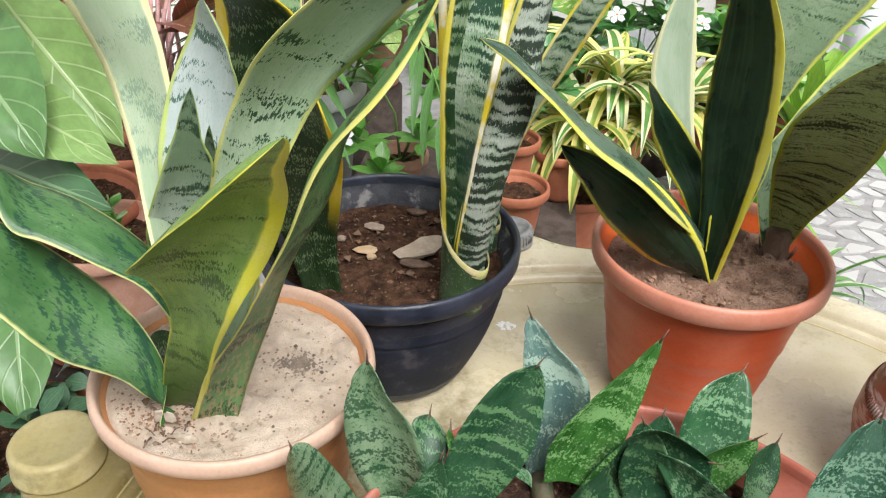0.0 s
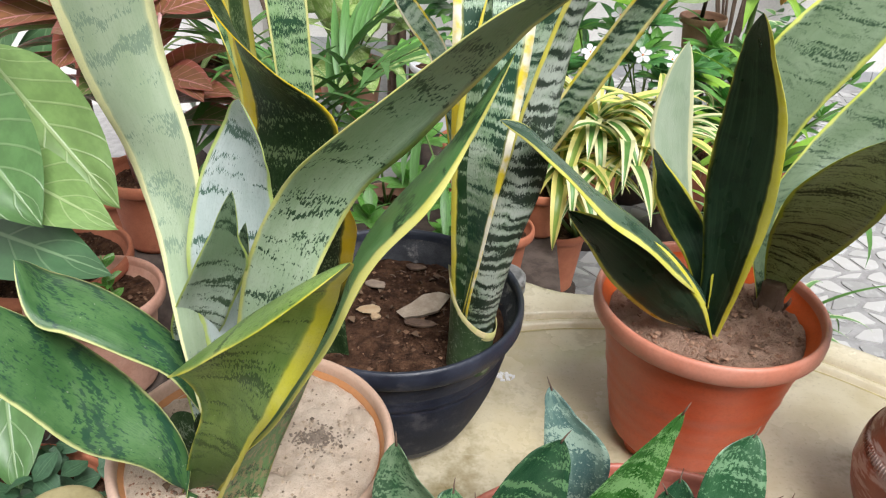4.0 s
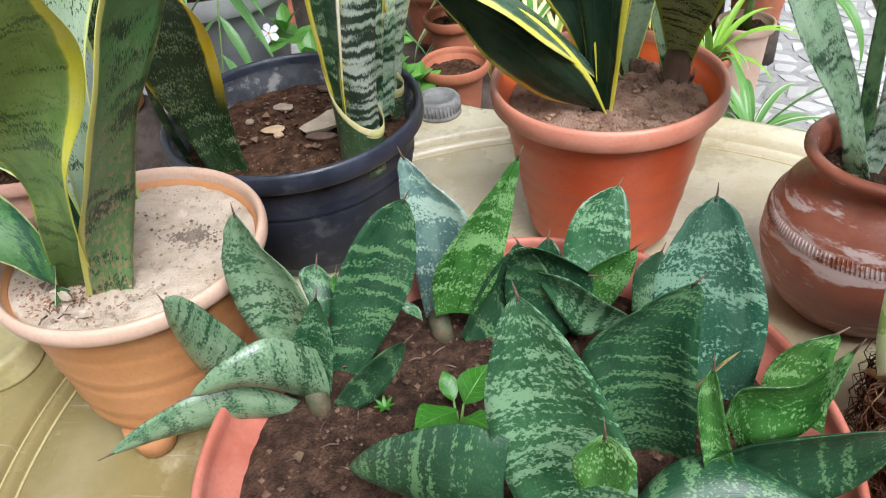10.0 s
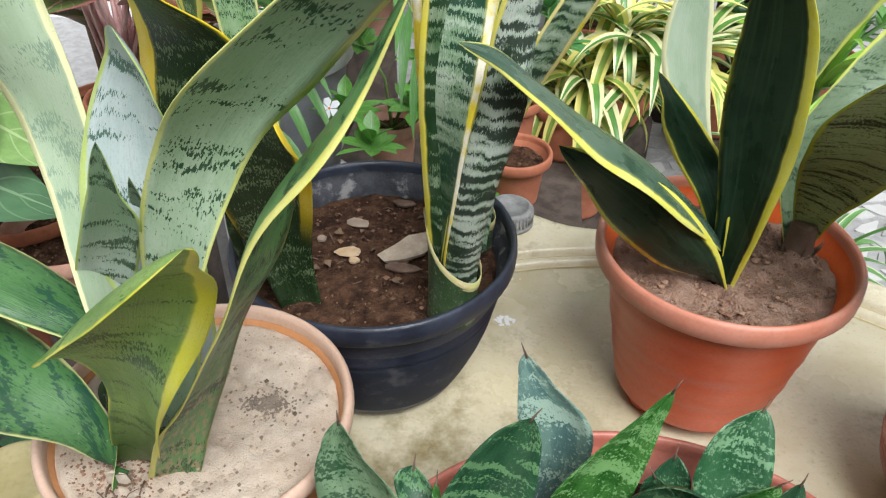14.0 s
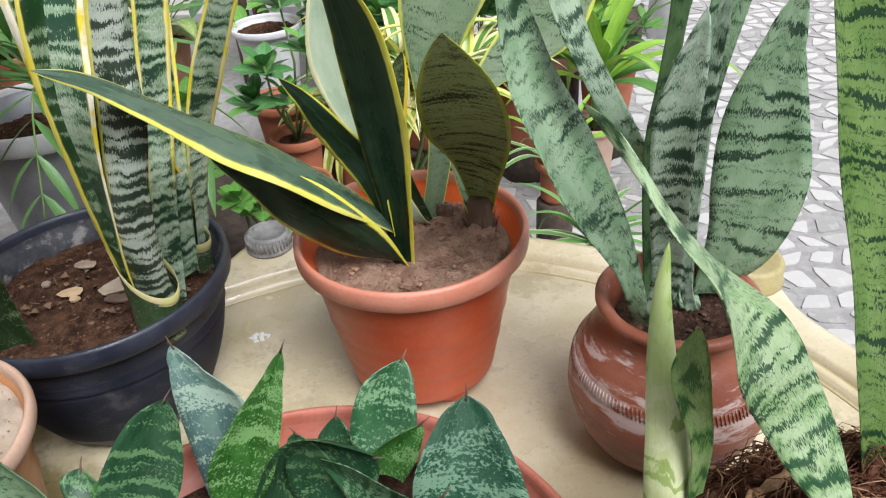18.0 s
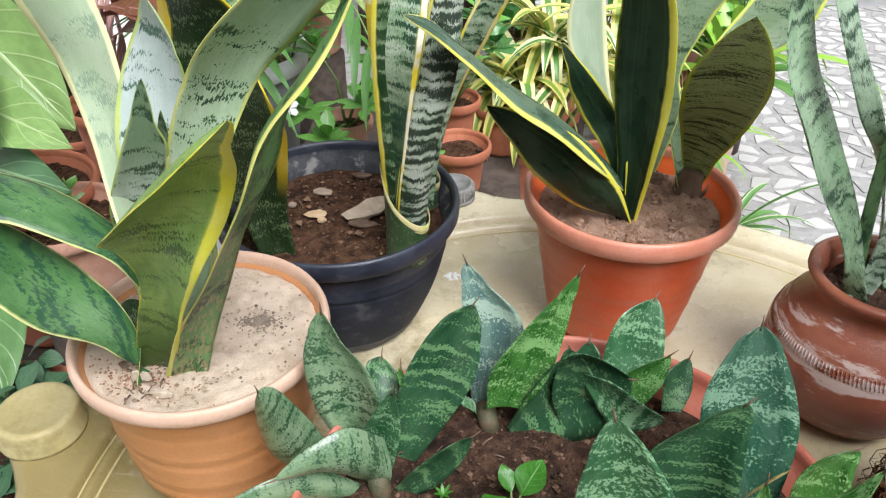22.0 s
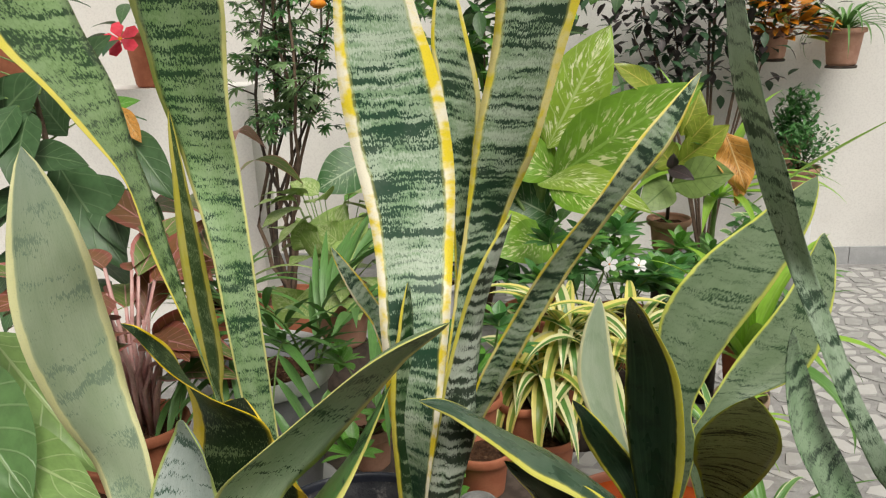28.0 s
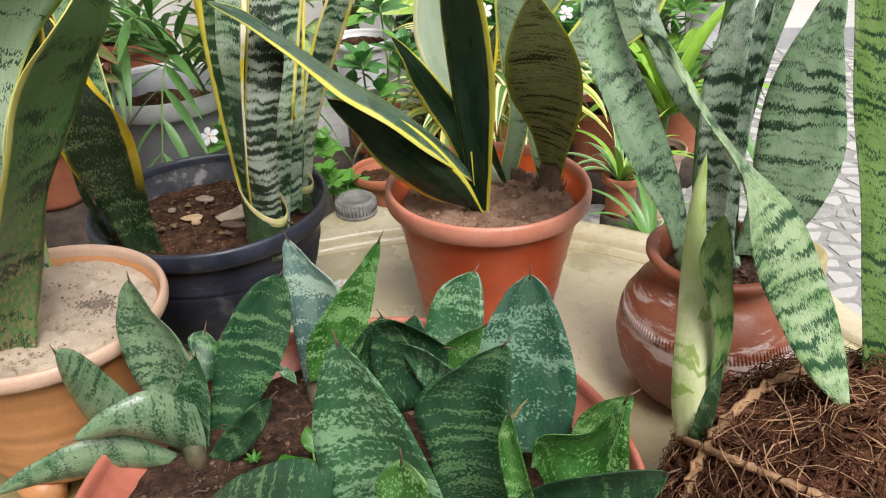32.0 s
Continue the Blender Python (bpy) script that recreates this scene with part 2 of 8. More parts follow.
blade_mat("dark", (0.010, 0.028, 0.008), (0.030, 0.060, 0.020), (0.20, 0.27, 0.13), (0.90, 0.66, 0.02), 0.22, 75, 0.70, crumb=1.7, fade=0.13, grain=(60.0, 300.0), strength=0.75, dust=0.5, skew=0.35)
blade_mat("margined", (0.030, 0.065, 0.018), (0.07, 0.12, 0.04), (0.20, 0.27, 0.13), (0.52, 0.47, 0.07), 0.55, 75, 0.70, crumb=1.7, grain=(60.0, 300.0), strength=0.75, dust=0.5, skew=-0.5)
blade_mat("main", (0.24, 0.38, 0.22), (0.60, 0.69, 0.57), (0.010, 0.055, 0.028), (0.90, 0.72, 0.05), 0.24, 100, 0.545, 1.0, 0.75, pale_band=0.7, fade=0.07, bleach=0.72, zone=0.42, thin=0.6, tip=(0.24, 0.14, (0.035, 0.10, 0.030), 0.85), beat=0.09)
blade_mat("main_narrow", (0.24, 0.37, 0.21), (0.56, 0.66, 0.53), (0.008, 0.042, 0.020), (0.92, 0.78, 0.06), 0.24, 100, 0.535, 1.0, 0.75, pale_band=0.8, fade=0.16, skew=0.06, bleach=0.3, zone=0.42, thin=0.5, beat=0.10)
blade_mat("frost", (0.26, 0.35, 0.24), (0.55, 0.61, 0.53), (0.010, 0.026, 0.013), (0.80, 0.74, 0.12), 0.07, 100, 0.515, 1.0, 0.75, 0.8, pale_band=0.9, zone=0.34, beat=0.17, skew=-0.24)
blade_mat("sheath", (0.040, 0.115, 0.032), (0.34, 0.43, 0.28), (0.008, 0.040, 0.010), (0.80, 0.70, 0.08), 0.14, 80, 0.33, 1.0, 0.75, 0.9, pale_band=0.9, zone=0.4, beat=0.17, skew=-0.18)
blade_mat("stem", (0.026, 0.055, 0.020), (0.075, 0.12, 0.05), (0.28, 0.33, 0.22), None, 0, 60, 0.64, crumb=1.7, mott=0.7, grain=(60.0, 420.0), strength=0.7)
blade_mat("night", (0.009, 0.030, 0.014), (0.055, 0.10, 0.055), (0.004, 0.011, 0.006), (0.70, 0.66, 0.06), 0.19, 30, 0.6, 0.6, 0.3, 0.25, 0.30, 0.55, 0.4, dust=0.25, spec=0.22, trans=0.02)
blade_mat("night_tall", (0.009, 0.030, 0.014), (0.055, 0.10, 0.055), (0.004, 0.011, 0.006), (0.70, 0.66, 0.06), 0.19, 30, 0.6, 0.6, 0.3, 0.25, 0.30, 0.55, 0.4, dust=0.25, spec=0.22, skew=0.32, trans=0.02)
blade_mat("slate", (0.050, 0.100, 0.062), (0.13, 0.20, 0.14), (0.015, 0.035, 0.022), (0.70, 0.68, 0.12), 0.20, 30, 0.6, 0.6, 0.3, 0.6, 0.26, 0.5, 0.4, dust=0.5, spec=0.5)
blade_mat("cream", (0.42, 0.54, 0.37), (0.55, 0.65, 0.50), (0.30, 0.42, 0.27), (0.78, 0.78, 0.46), 0.24, 30, 0.62, 0.6, 0.3, 0.5, 0.36, 0.5, 0.4)
blade_mat("fan", (0.36, 0.45, 0.20), (0.47, 0.56, 0.29), (0.030, 0.045, 0.018), (0.52, 0.60, 0.06), 0.12, 130, 0.63, 0.9, 0.9, thin=0.9, spec=0.2, dust=0.6, trans=0.3)
blade_mat("big", (0.195, 0.28, 0.16), (0.275, 0.365, 0.23), (0.025, 0.065, 0.028), (0.66, 0.72, 0.12), 0.11, 80, 0.69, 1.0, 0.9, thin=0.5, grain=(60.0, 260.0), beat=0.05)
blade_mat("zey", (0.20, 0.33, 0.18), (0.33, 0.46, 0.30), (0.008, 0.038, 0.016), None, 0, 62, 0.62, 0.9, 0.8, 0.7, thin=0.9, zone=0.2, beat=0.13)
blade_mat("zeyd", (0.06, 0.13, 0.045), (0.11, 0.19, 0.08), (0.015, 0.04, 0.02), None, 0, 50, 0.58, pale_band=0.9)
blade_mat("zeyt", (0.26, 0.37, 0.24), (0.40, 0.51, 0.38), (0.010, 0.040, 0.018), None, 0, 70, 0.60, 1.0, 0.9, 0.6, thin=0.6, beat=0.12)
blade_mat("zeyp", (0.38, 0.56, 0.38), (0.66, 0.80, 0.66), (0.012, 0.05, 0.024), None, 0, 75, 0.58, 1.1, 0.8, thin=0.6, pale_band=0.8, beat=0.13)
blade_mat("zeyl", (0.19, 0.33, 0.13), (0.46, 0.58, 0.36), (0.014, 0.065, 0.026), None, 0, 66, 0.57, 1.0, 0.8, 0.7, thin=0.8, pale_band=0.7, beat=0.13)
blade_mat("zeyk", (0.10, 0.185, 0.045), (0.165, 0.255, 0.080), (0.008, 0.030, 0.013), None, 0, 105, 0.64, 0.8, 0.7, 0.7, thin=0.95, pale_band=0.3, grain=(40.0, 260.0), zone=0.12, beat=0.10)
blade_mat("bulb", (0.64, 0.73, 0.33), (0.86, 0.88, 0.60), (0.27, 0.42, 0.07), None, 0, 40, 0.62, 0.15, 0.12, 0.6, strength=0.75, pale_band=0.8, zone=0.1, tip=(0.11, 0.16, (0.34, 0.48, 0.14), 0.7))
blade_mat("bulb2", (0.18, 0.33, 0.09), (0.34, 0.46, 0.20), (0.03, 0.11, 0.03), None, 0, 50, 0.54, thin=0.4, pale_band=0.9)
blade_mat("hahn", (0.017, 0.082, 0.030), (0.042, 0.14, 0.054), (0.22, 0.39, 0.21), None, 0, 100, 0.50, 0.5, 1.5, 0.7, strength=0.85, rough=0.34, coat=0.3, grain=(24.0, 430.0), soft=0.22, zone=0.25, spec=0.5, dust=0.5, beat=0.07)
blade_mat("hahnd", (0.011, 0.052, 0.022), (0.03, 0.095, 0.04), (0.13, 0.26, 0.11), None, 0, 90, 0.54, 0.5, 1.4, 0.7, strength=0.8, rough=0.42, coat=0.1, grain=(24.0, 430.0), soft=0.22, zone=0.3, spec=0.35, dust=0.5, beat=0.07)
blade_mat("hahnp", (0.095, 0.185, 0.09), (0.25, 0.36, 0.21), (0.018, 0.065, 0.028), None, 0, 95, 0.56, 0.5, 1.5, 0.8, strength=0.85, rough=0.34, coat=0.3, grain=(24.0, 430.0), soft=0.16, zone=0.25, spec=0.5, dust=0.5, pale_band=0.6, beat=0.08)
blade_mat("hahng", (0.020, 0.098, 0.013), (0.06, 0.20, 0.035), (0.22, 0.42, 0.15), None, 0, 75, 0.52, 0.5, 1.6, 0.7, strength=0.85, rough=0.30, coat=0.3, grain=(24.0, 430.0), soft=0.2, zone=0.2, spec=0.5, dust=0.5, beat=0.07)
# the blue sky sheen on this dwarf leaf is put into its tones
blade_mat("frosth", (0.075, 0.145, 0.135), (0.15, 0.25, 0.20), (0.36, 0.48, 0.38), None, 0, 60, 0.56, 0.5, 1.3, 0.8, strength=0.85, rough=0.24, coat=0.8, grain=(24.0, 430.0), soft=0.14, zone=0.25, spec=0.6, dust=0.5)
blade_mat("hahnb", (0.018, 0.075, 0.042), (0.05, 0.13, 0.08), (0.21, 0.36, 0.24), None, 0, 50, 0.56, 0.5, 1.4, 0.7, strength=0.8, rough=0.24, coat=0.8, grain=(24.0, 430.0), soft=0.2, zone=0.35, spec=0.6, dust=0.5, beat=0.07)
blade_mat("dry", (0.6, 0.52, 0.2), (0.7, 0.6, 0.3), (0.4, 0.3, 0.1), None, 0)


def plain_mat(key, a, b, rough=0.5, scale=30.0, bump=0.2, fine=400.0, spec=0.5, coat=0.0, stain=None, stain_lo=0.6, dist=0.002):
    """Two tones at one scale, fine grain, and stains."""
    n = Nodes(key)
    o = n.coord("Object")
    big, small = n.noise(o, scale, 4.0), n.noise(o, fine, 3.0)
    col = n.mix(n.step(big, 0.35, 0.65), a, b)
    col = n.mix(n.step(small, 0.4, 0.75, 0.0, 0.25), col, tuple(c * 0.6 for c in a))
    if stain:
        col = n.mix(n.step(n.noise(o, scale * 0.45, 6.0, 0.7), stain_lo, stain_lo + 0.12, 0.0, 0.8), col, stain)
    n.bump(n.math("ADD", n.math("MULTIPLY", big, 0.5), small), bump, dist)
    MATS[key] = n.done(col, n.step(big, 0.3, 0.7, rough - 0.08, rough + 0.08), spec=spec, coat=coat)


plain_mat("orange_plastic", (0.53, 0.085, 0.028), (0.58, 0.11, 0.04), 0.36, 25, 0.08, 300, stain=(0.56, 0.20, 0.12), stain_lo=0.64)
plain_mat("orange_rim", (0.58, 0.215, 0.135), (0.63, 0.27, 0.185), 0.45, 25, 0.08, 300)
# inner wall: orange plastic brightened for the light that comes through the pot
plain_mat("orange_lit", (0.72, 0.115, 0.015), (0.76, 0.14, 0.025), 0.45, 25, 0.08, 300)
plain_mat("sand_pot_plastic", (0.50, 0.225, 0.085), (0.55, 0.26, 0.11), 0.42, 18, 0.08, 300, stain=(0.6, 0.33, 0.17), stain_lo=0.62)
plain_mat("sand_pot_rim", (0.60, 0.40, 0.29), (0.66, 0.46, 0.35), 0.5, 18, 0.08, 300)
plain_mat("black_plastic", (0.019, 0.023, 0.036), (0.033, 0.039, 0.058), 0.42, 25, 0.2, 260, 0.42, stain=(0.10, 0.10, 0.11), stain_lo=0.57)
plain_mat("black_inner", (0.030, 0.032, 0.040), (0.060, 0.062, 0.070), 0.6, 60, 0.4, 320, 0.3, stain=(0.26, 0.25, 0.24), stain_lo=0.54)
plain_mat("bowl_plastic", (0.44, 0.13, 0.085), (0.52, 0.18, 0.125), 0.42, 22, 0.12, 300, stain=(0.52, 0.30, 0.25), stain_lo=0.58)
plain_mat("olive_plastic", (0.37, 0.31, 0.13), (0.44, 0.38, 0.19), 0.5, 14, 0.15, 220, stain=(0.20, 0.17, 0.07), stain_lo=0.62)
plain_mat("grey_cap", (0.20, 0.20, 0.19), (0.32, 0.32, 0.31), 0.6, 60, 0.3, 260, stain=(0.06, 0.06, 0.055), stain_lo=0.55)
plain_mat("sand", (0.52, 0.41, 0.31), (0.64, 0.53, 0.42), 0.95, 40, 0.6, 700, 0.2, stain=(0.34, 0.25, 0.18), stain_lo=0.62, dist=0.004)
plain_mat("red_soil", (0.35, 0.21, 0.145), (0.50, 0.33, 0.24), 0.95, 60, 1.0, 500, 0.2, stain=(0.12, 0.06, 0.035), stain_lo=0.56, dist=0.006)
plain_mat("dark_soil", (0.052, 0.025, 0.014), (0.135, 0.07, 0.04), 0.95, 75, 1.0, 450, 0.15, stain=(0.02, 0.011, 0.007), stain_lo=0.53, dist=0.006)
plain_mat("black_soil", (0.045, 0.024, 0.016), (0.12, 0.066, 0.042), 0.95, 75, 1.0, 450, 0.2, stain=(0.02, 0.012, 0.008), stain_lo=0.54, dist=0.006)
plain_mat("stone_chip", (0.25, 0.19, 0.14), (0.36, 0.28, 0.21), 0.9, 120, 0.6, 500)
plain_mat("pale_stone", (0.38, 0.30, 0.22), (0.48, 0.39, 0.30), 0.9, 100, 0.6, 500)
plain_mat("yellow_chip", (0.46, 0.31, 0.17), (0.54, 0.40, 0.25), 0.9, 120, 0.6, 500)
plain_mat("terracotta", (0.40, 0.13, 0.065), (0.47, 0.17, 0.09), 0.75, 30, 0.25, 300, stain=(0.28, 0.09, 0.05), stain_lo=0.6)
plain_mat("terracotta_pale", (0.52, 0.27, 0.19), (0.60, 0.34, 0.25), 0.75, 30, 0.2, 300)
plain_mat("beige_pot", (0.62, 0.42, 0.31), (0.68, 0.49, 0.38), 0.6, 20, 0.1, 300)
plain_mat("grey_plastic", (0.25, 0.26, 0.28), (0.31, 0.32, 0.34), 0.5, 20, 0.1, 300)
plain_mat("white_plastic", (0.62, 0.63, 0.65), (0.7, 0.71, 0.72), 0.5, 20, 0.1, 300)
plain_mat("wall_paint", (0.85, 0.835, 0.80), (0.88, 0.865, 0.83), 0.85, 3, 0.15, 120, stain=(0.74, 0.71, 0.65), stain_lo=0.64)
plain_mat("mortar", (0.27, 0.265, 0.26), (0.36, 0.355, 0.35), 0.8, 30, 0.3, 300, stain=(0.2, 0.19, 0.18))
plain_mat("skirting_tile", (0.42, 0.43, 0.44), (0.52, 0.53, 0.54), 0.35, 12, 0.1, 200)
plain_mat("coir", (0.13, 0.055, 0.030), (0.24, 0.11, 0.062), 0.95, 90, 0.9, 500, 0.2, stain=(0.05, 0.022, 0.012), dist=0.004)
plain_mat("coir_dark", (0.075, 0.030, 0.017), (0.15, 0.064, 0.036), 0.95, 110, 0.9, 600, 0.15, stain=(0.035, 0.016, 0.009), dist=0.004)
plain_mat("coir_rope", (0.38, 0.22, 0.12), (0.50, 0.31, 0.18), 0.95, 90, 0.8, 500, 0.2)
plain_mat("stem_brown", (0.13, 0.085, 0.055), (0.2, 0.14, 0.1), 0.85, 40, 0.5, 400)
plain_mat("stem_pale", (0.24, 0.17, 0.11), (0.33, 0.25, 0.18), 0.85, 40, 0.5, 400)
plain_mat("cord_teal", (0.03, 0.13, 0.15), (0.05, 0.19, 0.21), 0.6, 60, 0.2, 300)
plain_mat("damp_sand", (0.20, 0.155, 0.12), (0.30, 0.24, 0.185), 0.95, 90, 1.0, 500)
# also colours the added blocks under pots, painting the shaded gaps between plants
plain_mat("stem_gap_dark", (0.05, 0.035, 0.028), (0.1, 0.075, 0.06), 0.85, 40, 0.5, 400)
plain_mat("stem_pink", (0.58, 0.30, 0.28), (0.70, 0.46, 0.43), 0.5, 40, 0.2, 400)
plain_mat("stem_green", (0.14, 0.24, 0.06), (0.2, 0.32, 0.09), 0.5, 40, 0.2, 400)
plain_mat("stalk_green", (0.06, 0.075, 0.035), (0.14, 0.10, 0.06), 0.7, 60, 0.4, 400)
plain_mat("bract", (0.50, 0.42, 0.22), (0.42, 0.42, 0.15), 0.7, 90, 0.4, 400)
plain_mat("dry_leaf", (0.10, 0.06, 0.04), (0.2, 0.13, 0.09), 0.85, 90, 0.5, 400)
plain_mat("husk", (0.085, 0.05, 0.03), (0.19, 0.12, 0.07), 0.85, 90, 0.5, 400)
plain_mat("pale_scrap", (0.42, 0.34, 0.25), (0.62, 0.54, 0.44), 0.8, 90, 0.4, 400)
plain_mat("petal_white", (0.82, 0.82, 0.84), (0.86, 0.86, 0.88), 0.6, 60, 0.1, 300)
plain_mat("petal_red", (0.72, 0.03, 0.06), (0.8, 0.06, 0.10), 0.5, 60, 0.1, 300)
plain_mat("petal_orange", (0.82, 0.22, 0.01), (0.86, 0.32, 0.02), 0.6, 60, 0.1, 300)
plain_mat("rope_green", (0.30, 0.36, 0.30), (0.45, 0.52, 0.45), 0.9, 120, 0.5, 500)
plain_mat("splat_white", (0.8, 0.8, 0.78), (0.85, 0.85, 0.83), 0.7, 90, 0.3, 300)


def table_mat():
    """Cream plastic, darker and more olive towards one side, with smears and fine scratches."""
    n = Nodes("cream_plastic")
    o = n.coord("Object")
    s = n.split(o)
    big, small = n.noise(o, 9.0, 4.0), n.noise(o, 240.0, 3.0)
    col = n.mix(n.step(big, 0.35, 0.65), (0.52, 0.45, 0.28), (0.64, 0.58, 0.42))
    olive_side = n.math("ADD", n.math("MULTIPLY", n.math("ADD", s[0], n.math("MULTIPLY", s[1], 0.8)), -0.34), n.math("MULTIPLY_ADD", n.noise(o, 13.0, 5.0, 0.7), 0.5, -0.22))
    col = n.mix(n.step(olive_side, 0.0, 0.15, 0.0, 0.9), col, (0.20, 0.155, 0.05))
    col = n.mix(n.step(n.noise(o, 4.5, 6.0, 0.72), 0.52, 0.62, 0.0, 0.55), col, (0.29, 0.23, 0.11))
    col = n.mix(n.step(small, 0.55, 0.75, 0.0, 0.3), col, (0.26, 0.21, 0.12))
    scratch = n.noise(n.xyz(n.math("MULTIPLY", s[0], 9.0), n.math("MULTIPLY", s[1], 260.0), 0.0), 1.0, 3.0)
    col = n.mix(n.step(scratch, 0.66, 0.72, 0.0, 0.25), col, (0.7, 0.66, 0.55))
    n.bump(n.math("ADD", n.math("MULTIPLY", big, 0.5), small), 0.12)
    MATS["cream_plastic"] = n.done(col, n.step(n.noise(o, 6.0, 5.0), 0.3, 0.7, 0.14, 0.36))


table_mat()


def grit_mat(key, a, b):
    """Loose grains, every one of its own tone."""
    n = Nodes(key)
    i = n.island()
    small = n.noise(n.coord("Object"), 500.0, 3.0)
    n.bump(small, 0.6, 0.002)
    MATS[key] = n.done(n.mix(n.math("POWER", i, 1.8), a, b), 0.9, spec=0.2)


grit_mat("sand_grit", (0.58, 0.46, 0.34), (0.13, 0.10, 0.075))
grit_mat("red_soil_grit", (0.20, 0.105, 0.065), (0.42, 0.26, 0.175))
grit_mat("dark_soil_grit", (0.05, 0.024, 0.014), (0.26, 0.15, 0.09))
grit_mat("black_soil_grit", (0.035, 0.02, 0.013), (0.20, 0.12, 0.08))


def clay_mat():
    n = Nodes("clay")
    o = n.coord("Object")
    s = n.split(o)
    big, small = n.noise(o, 22.0, 5.0), n.noise(o, 350.0, 3.0)
    col = n.mix(n.step(big, 0.35, 0.65), (0.25, 0.075, 0.042), (0.33, 0.11, 0.062))
    # a lime bloom in streaks round the belly, and a purple cast low down
    streak = n.noise(n.xyz(n.math("MULTIPLY", s[0], 14.0), n.math("MULTIPLY", s[1], 14.0), n.math("MULTIPLY", s[2], 60.0)), 1.0, 5.0, 0.7)
    low = n.step(n.math("ABSOLUTE", n.math("SUBTRACT", s[2], 0.096)), 0.030, 0.004)
    col = n.mix(n.step(n.math("MULTIPLY_ADD", low, 0.13, streak), 0.57, 0.66, 0.0, 0.85), col, (0.60, 0.48, 0.44))
    col = n.mix(n.math("MULTIPLY", n.step(s[2], 0.095, 0.03), 0.55), col, (0.25, 0.14, 0.13))
    n.bump(n.math("ADD", big, small), 0.2)
    MATS["clay"] = n.done(col, n.step(streak, 0.4, 0.6, 0.28, 0.6))


clay_mat()


def floor_stone_mat():
    n = Nodes("marble_chip")
    o = n.coord("Object")
    r = n.rnd()
    i = n.island()
    col = n.mix(n.step(n.math("FRACT", n.math("MULTIPLY_ADD", i, 7.0, r)), 0.1, 0.5), (0.30, 0.30, 0.29), (0.49, 0.485, 0.47))
    col = n.mix(n.step(n.noise(o, 35.0, 5.0, 0.7), 0.5, 0.7, 0.0, 0.4), col, (0.6, 0.6, 0.6))
    MATS["marble_chip"] = n.done(col, 0.28)


floor_stone_mat()


def leaf_mat(key, base, vein, edge=None, ew=0.2, blot=None, rough=0.4, trans=0.15, bl=0.5, ribs=9.0):
    """A broad leaf: midrib and side veins, mottled, with an edge tone or a pale flame along the middle."""
    n = Nodes("leaf_" + key)
    s = n.split(n.coord("UV"))
    u, v = s[0], s[1]
    r = n.math("ADD", n.math("MULTIPLY", n.rnd(), 31.0), n.math("MULTIPLY", n.island(), 17.0))
    e = n.math("ABSOLUTE", n.math("MULTIPLY_ADD", u, 2.0, -1.0))
    nz = n.noise(n.xyz(n.math("MULTIPLY", u, 6.0), n.math("MULTIPLY", v, 10.0), r), 1.0, 4.0)
    tone = n.math("FRACT", r)
    col = n.mix(n.step(nz, 0.3, 0.7), base, tuple(min(1, c * 1.35) for c in base))
    col = n.mix(n.math("MULTIPLY", tone, 0.35), col, tuple(c * 0.6 for c in base))
    if blot:
        b = n.noise(n.xyz(n.math("MULTIPLY", e, 5.0), n.math("ADD", n.math("MULTIPLY", v, 26.0), n.math("MULTIPLY", e, -9.0)), r), 1.0, 3.0)
        col = n.mix(n.math("MULTIPLY", n.step(b, bl, bl + 0.08), n.step(e, 0.82, 0.45)), col, blot)
    if edge:
        col = n.mix(n.step(n.math("ADD", e, n.math("MULTIPLY", nz, 0.15)), 1.0 - ew, 1.06 - ew), col, edge)
    if vein:
        side = n.math("FRACT", n.math("SUBTRACT", n.math("MULTIPLY", v, ribs), n.math("MULTIPLY", e, 1.7)))
        line = n.math("MAXIMUM", n.step(e, 0.06, 0.02), n.math("MULTIPLY", n.step(n.math("ABSOLUTE", n.math("SUBTRACT", side, 0.5)), 0.07, 0.02), 0.55))
        col = n.mix(line, col, vein)
        n.bump(line, 0.35, 0.002)
    MATS[key] = n.done(col, rough, trans=trans)


leaf_mat("fig", (0.095, 0.195, 0.065), (0.24, 0.36, 0.17), rough=0.30, ribs=7, trans=0.1)
leaf_mat("fig_light", (0.21, 0.34, 0.11), (0.40, 0.52, 0.24), rough=0.34, ribs=7, trans=0.1)
leaf_mat("fig_yellow", (0.50, 0.50, 0.05), (0.6, 0.6, 0.2), rough=0.4, ribs=7)
leaf_mat("dief_dark", (0.035, 0.115, 0.03), (0.30, 0.42, 0.25), blot=(0.30, 0.42, 0.22), bl=0.58, ribs=9)
leaf_mat("dusty", (0.19, 0.28, 0.085), (0.10, 0.18, 0.04), rough=0.5, ribs=7)
leaf_mat("croton_dry", (0.56, 0.27, 0.06), (0.68, 0.46, 0.2), blot=(0.36, 0.15, 0.03), bl=0.52, rough=0.5, ribs=7)
leaf_mat("fig_dark", (0.07, 0.155, 0.07), (0.20, 0.32, 0.17), rough=0.32, ribs=7, trans=0.08)
leaf_mat("poinsettia", (0.058, 0.125, 0.05), (0.13, 0.22, 0.10), rough=0.42, ribs=6)
leaf_mat("dief", (0.16, 0.33, 0.03), (0.26, 0.46, 0.08), blot=(0.66, 0.72, 0.36), bl=0.53, ribs=8)
leaf_mat("dief_pale", (0.25, 0.40, 0.04), (0.46, 0.6, 0.2), blot=(0.74, 0.80, 0.46), bl=0.52, ribs=8)
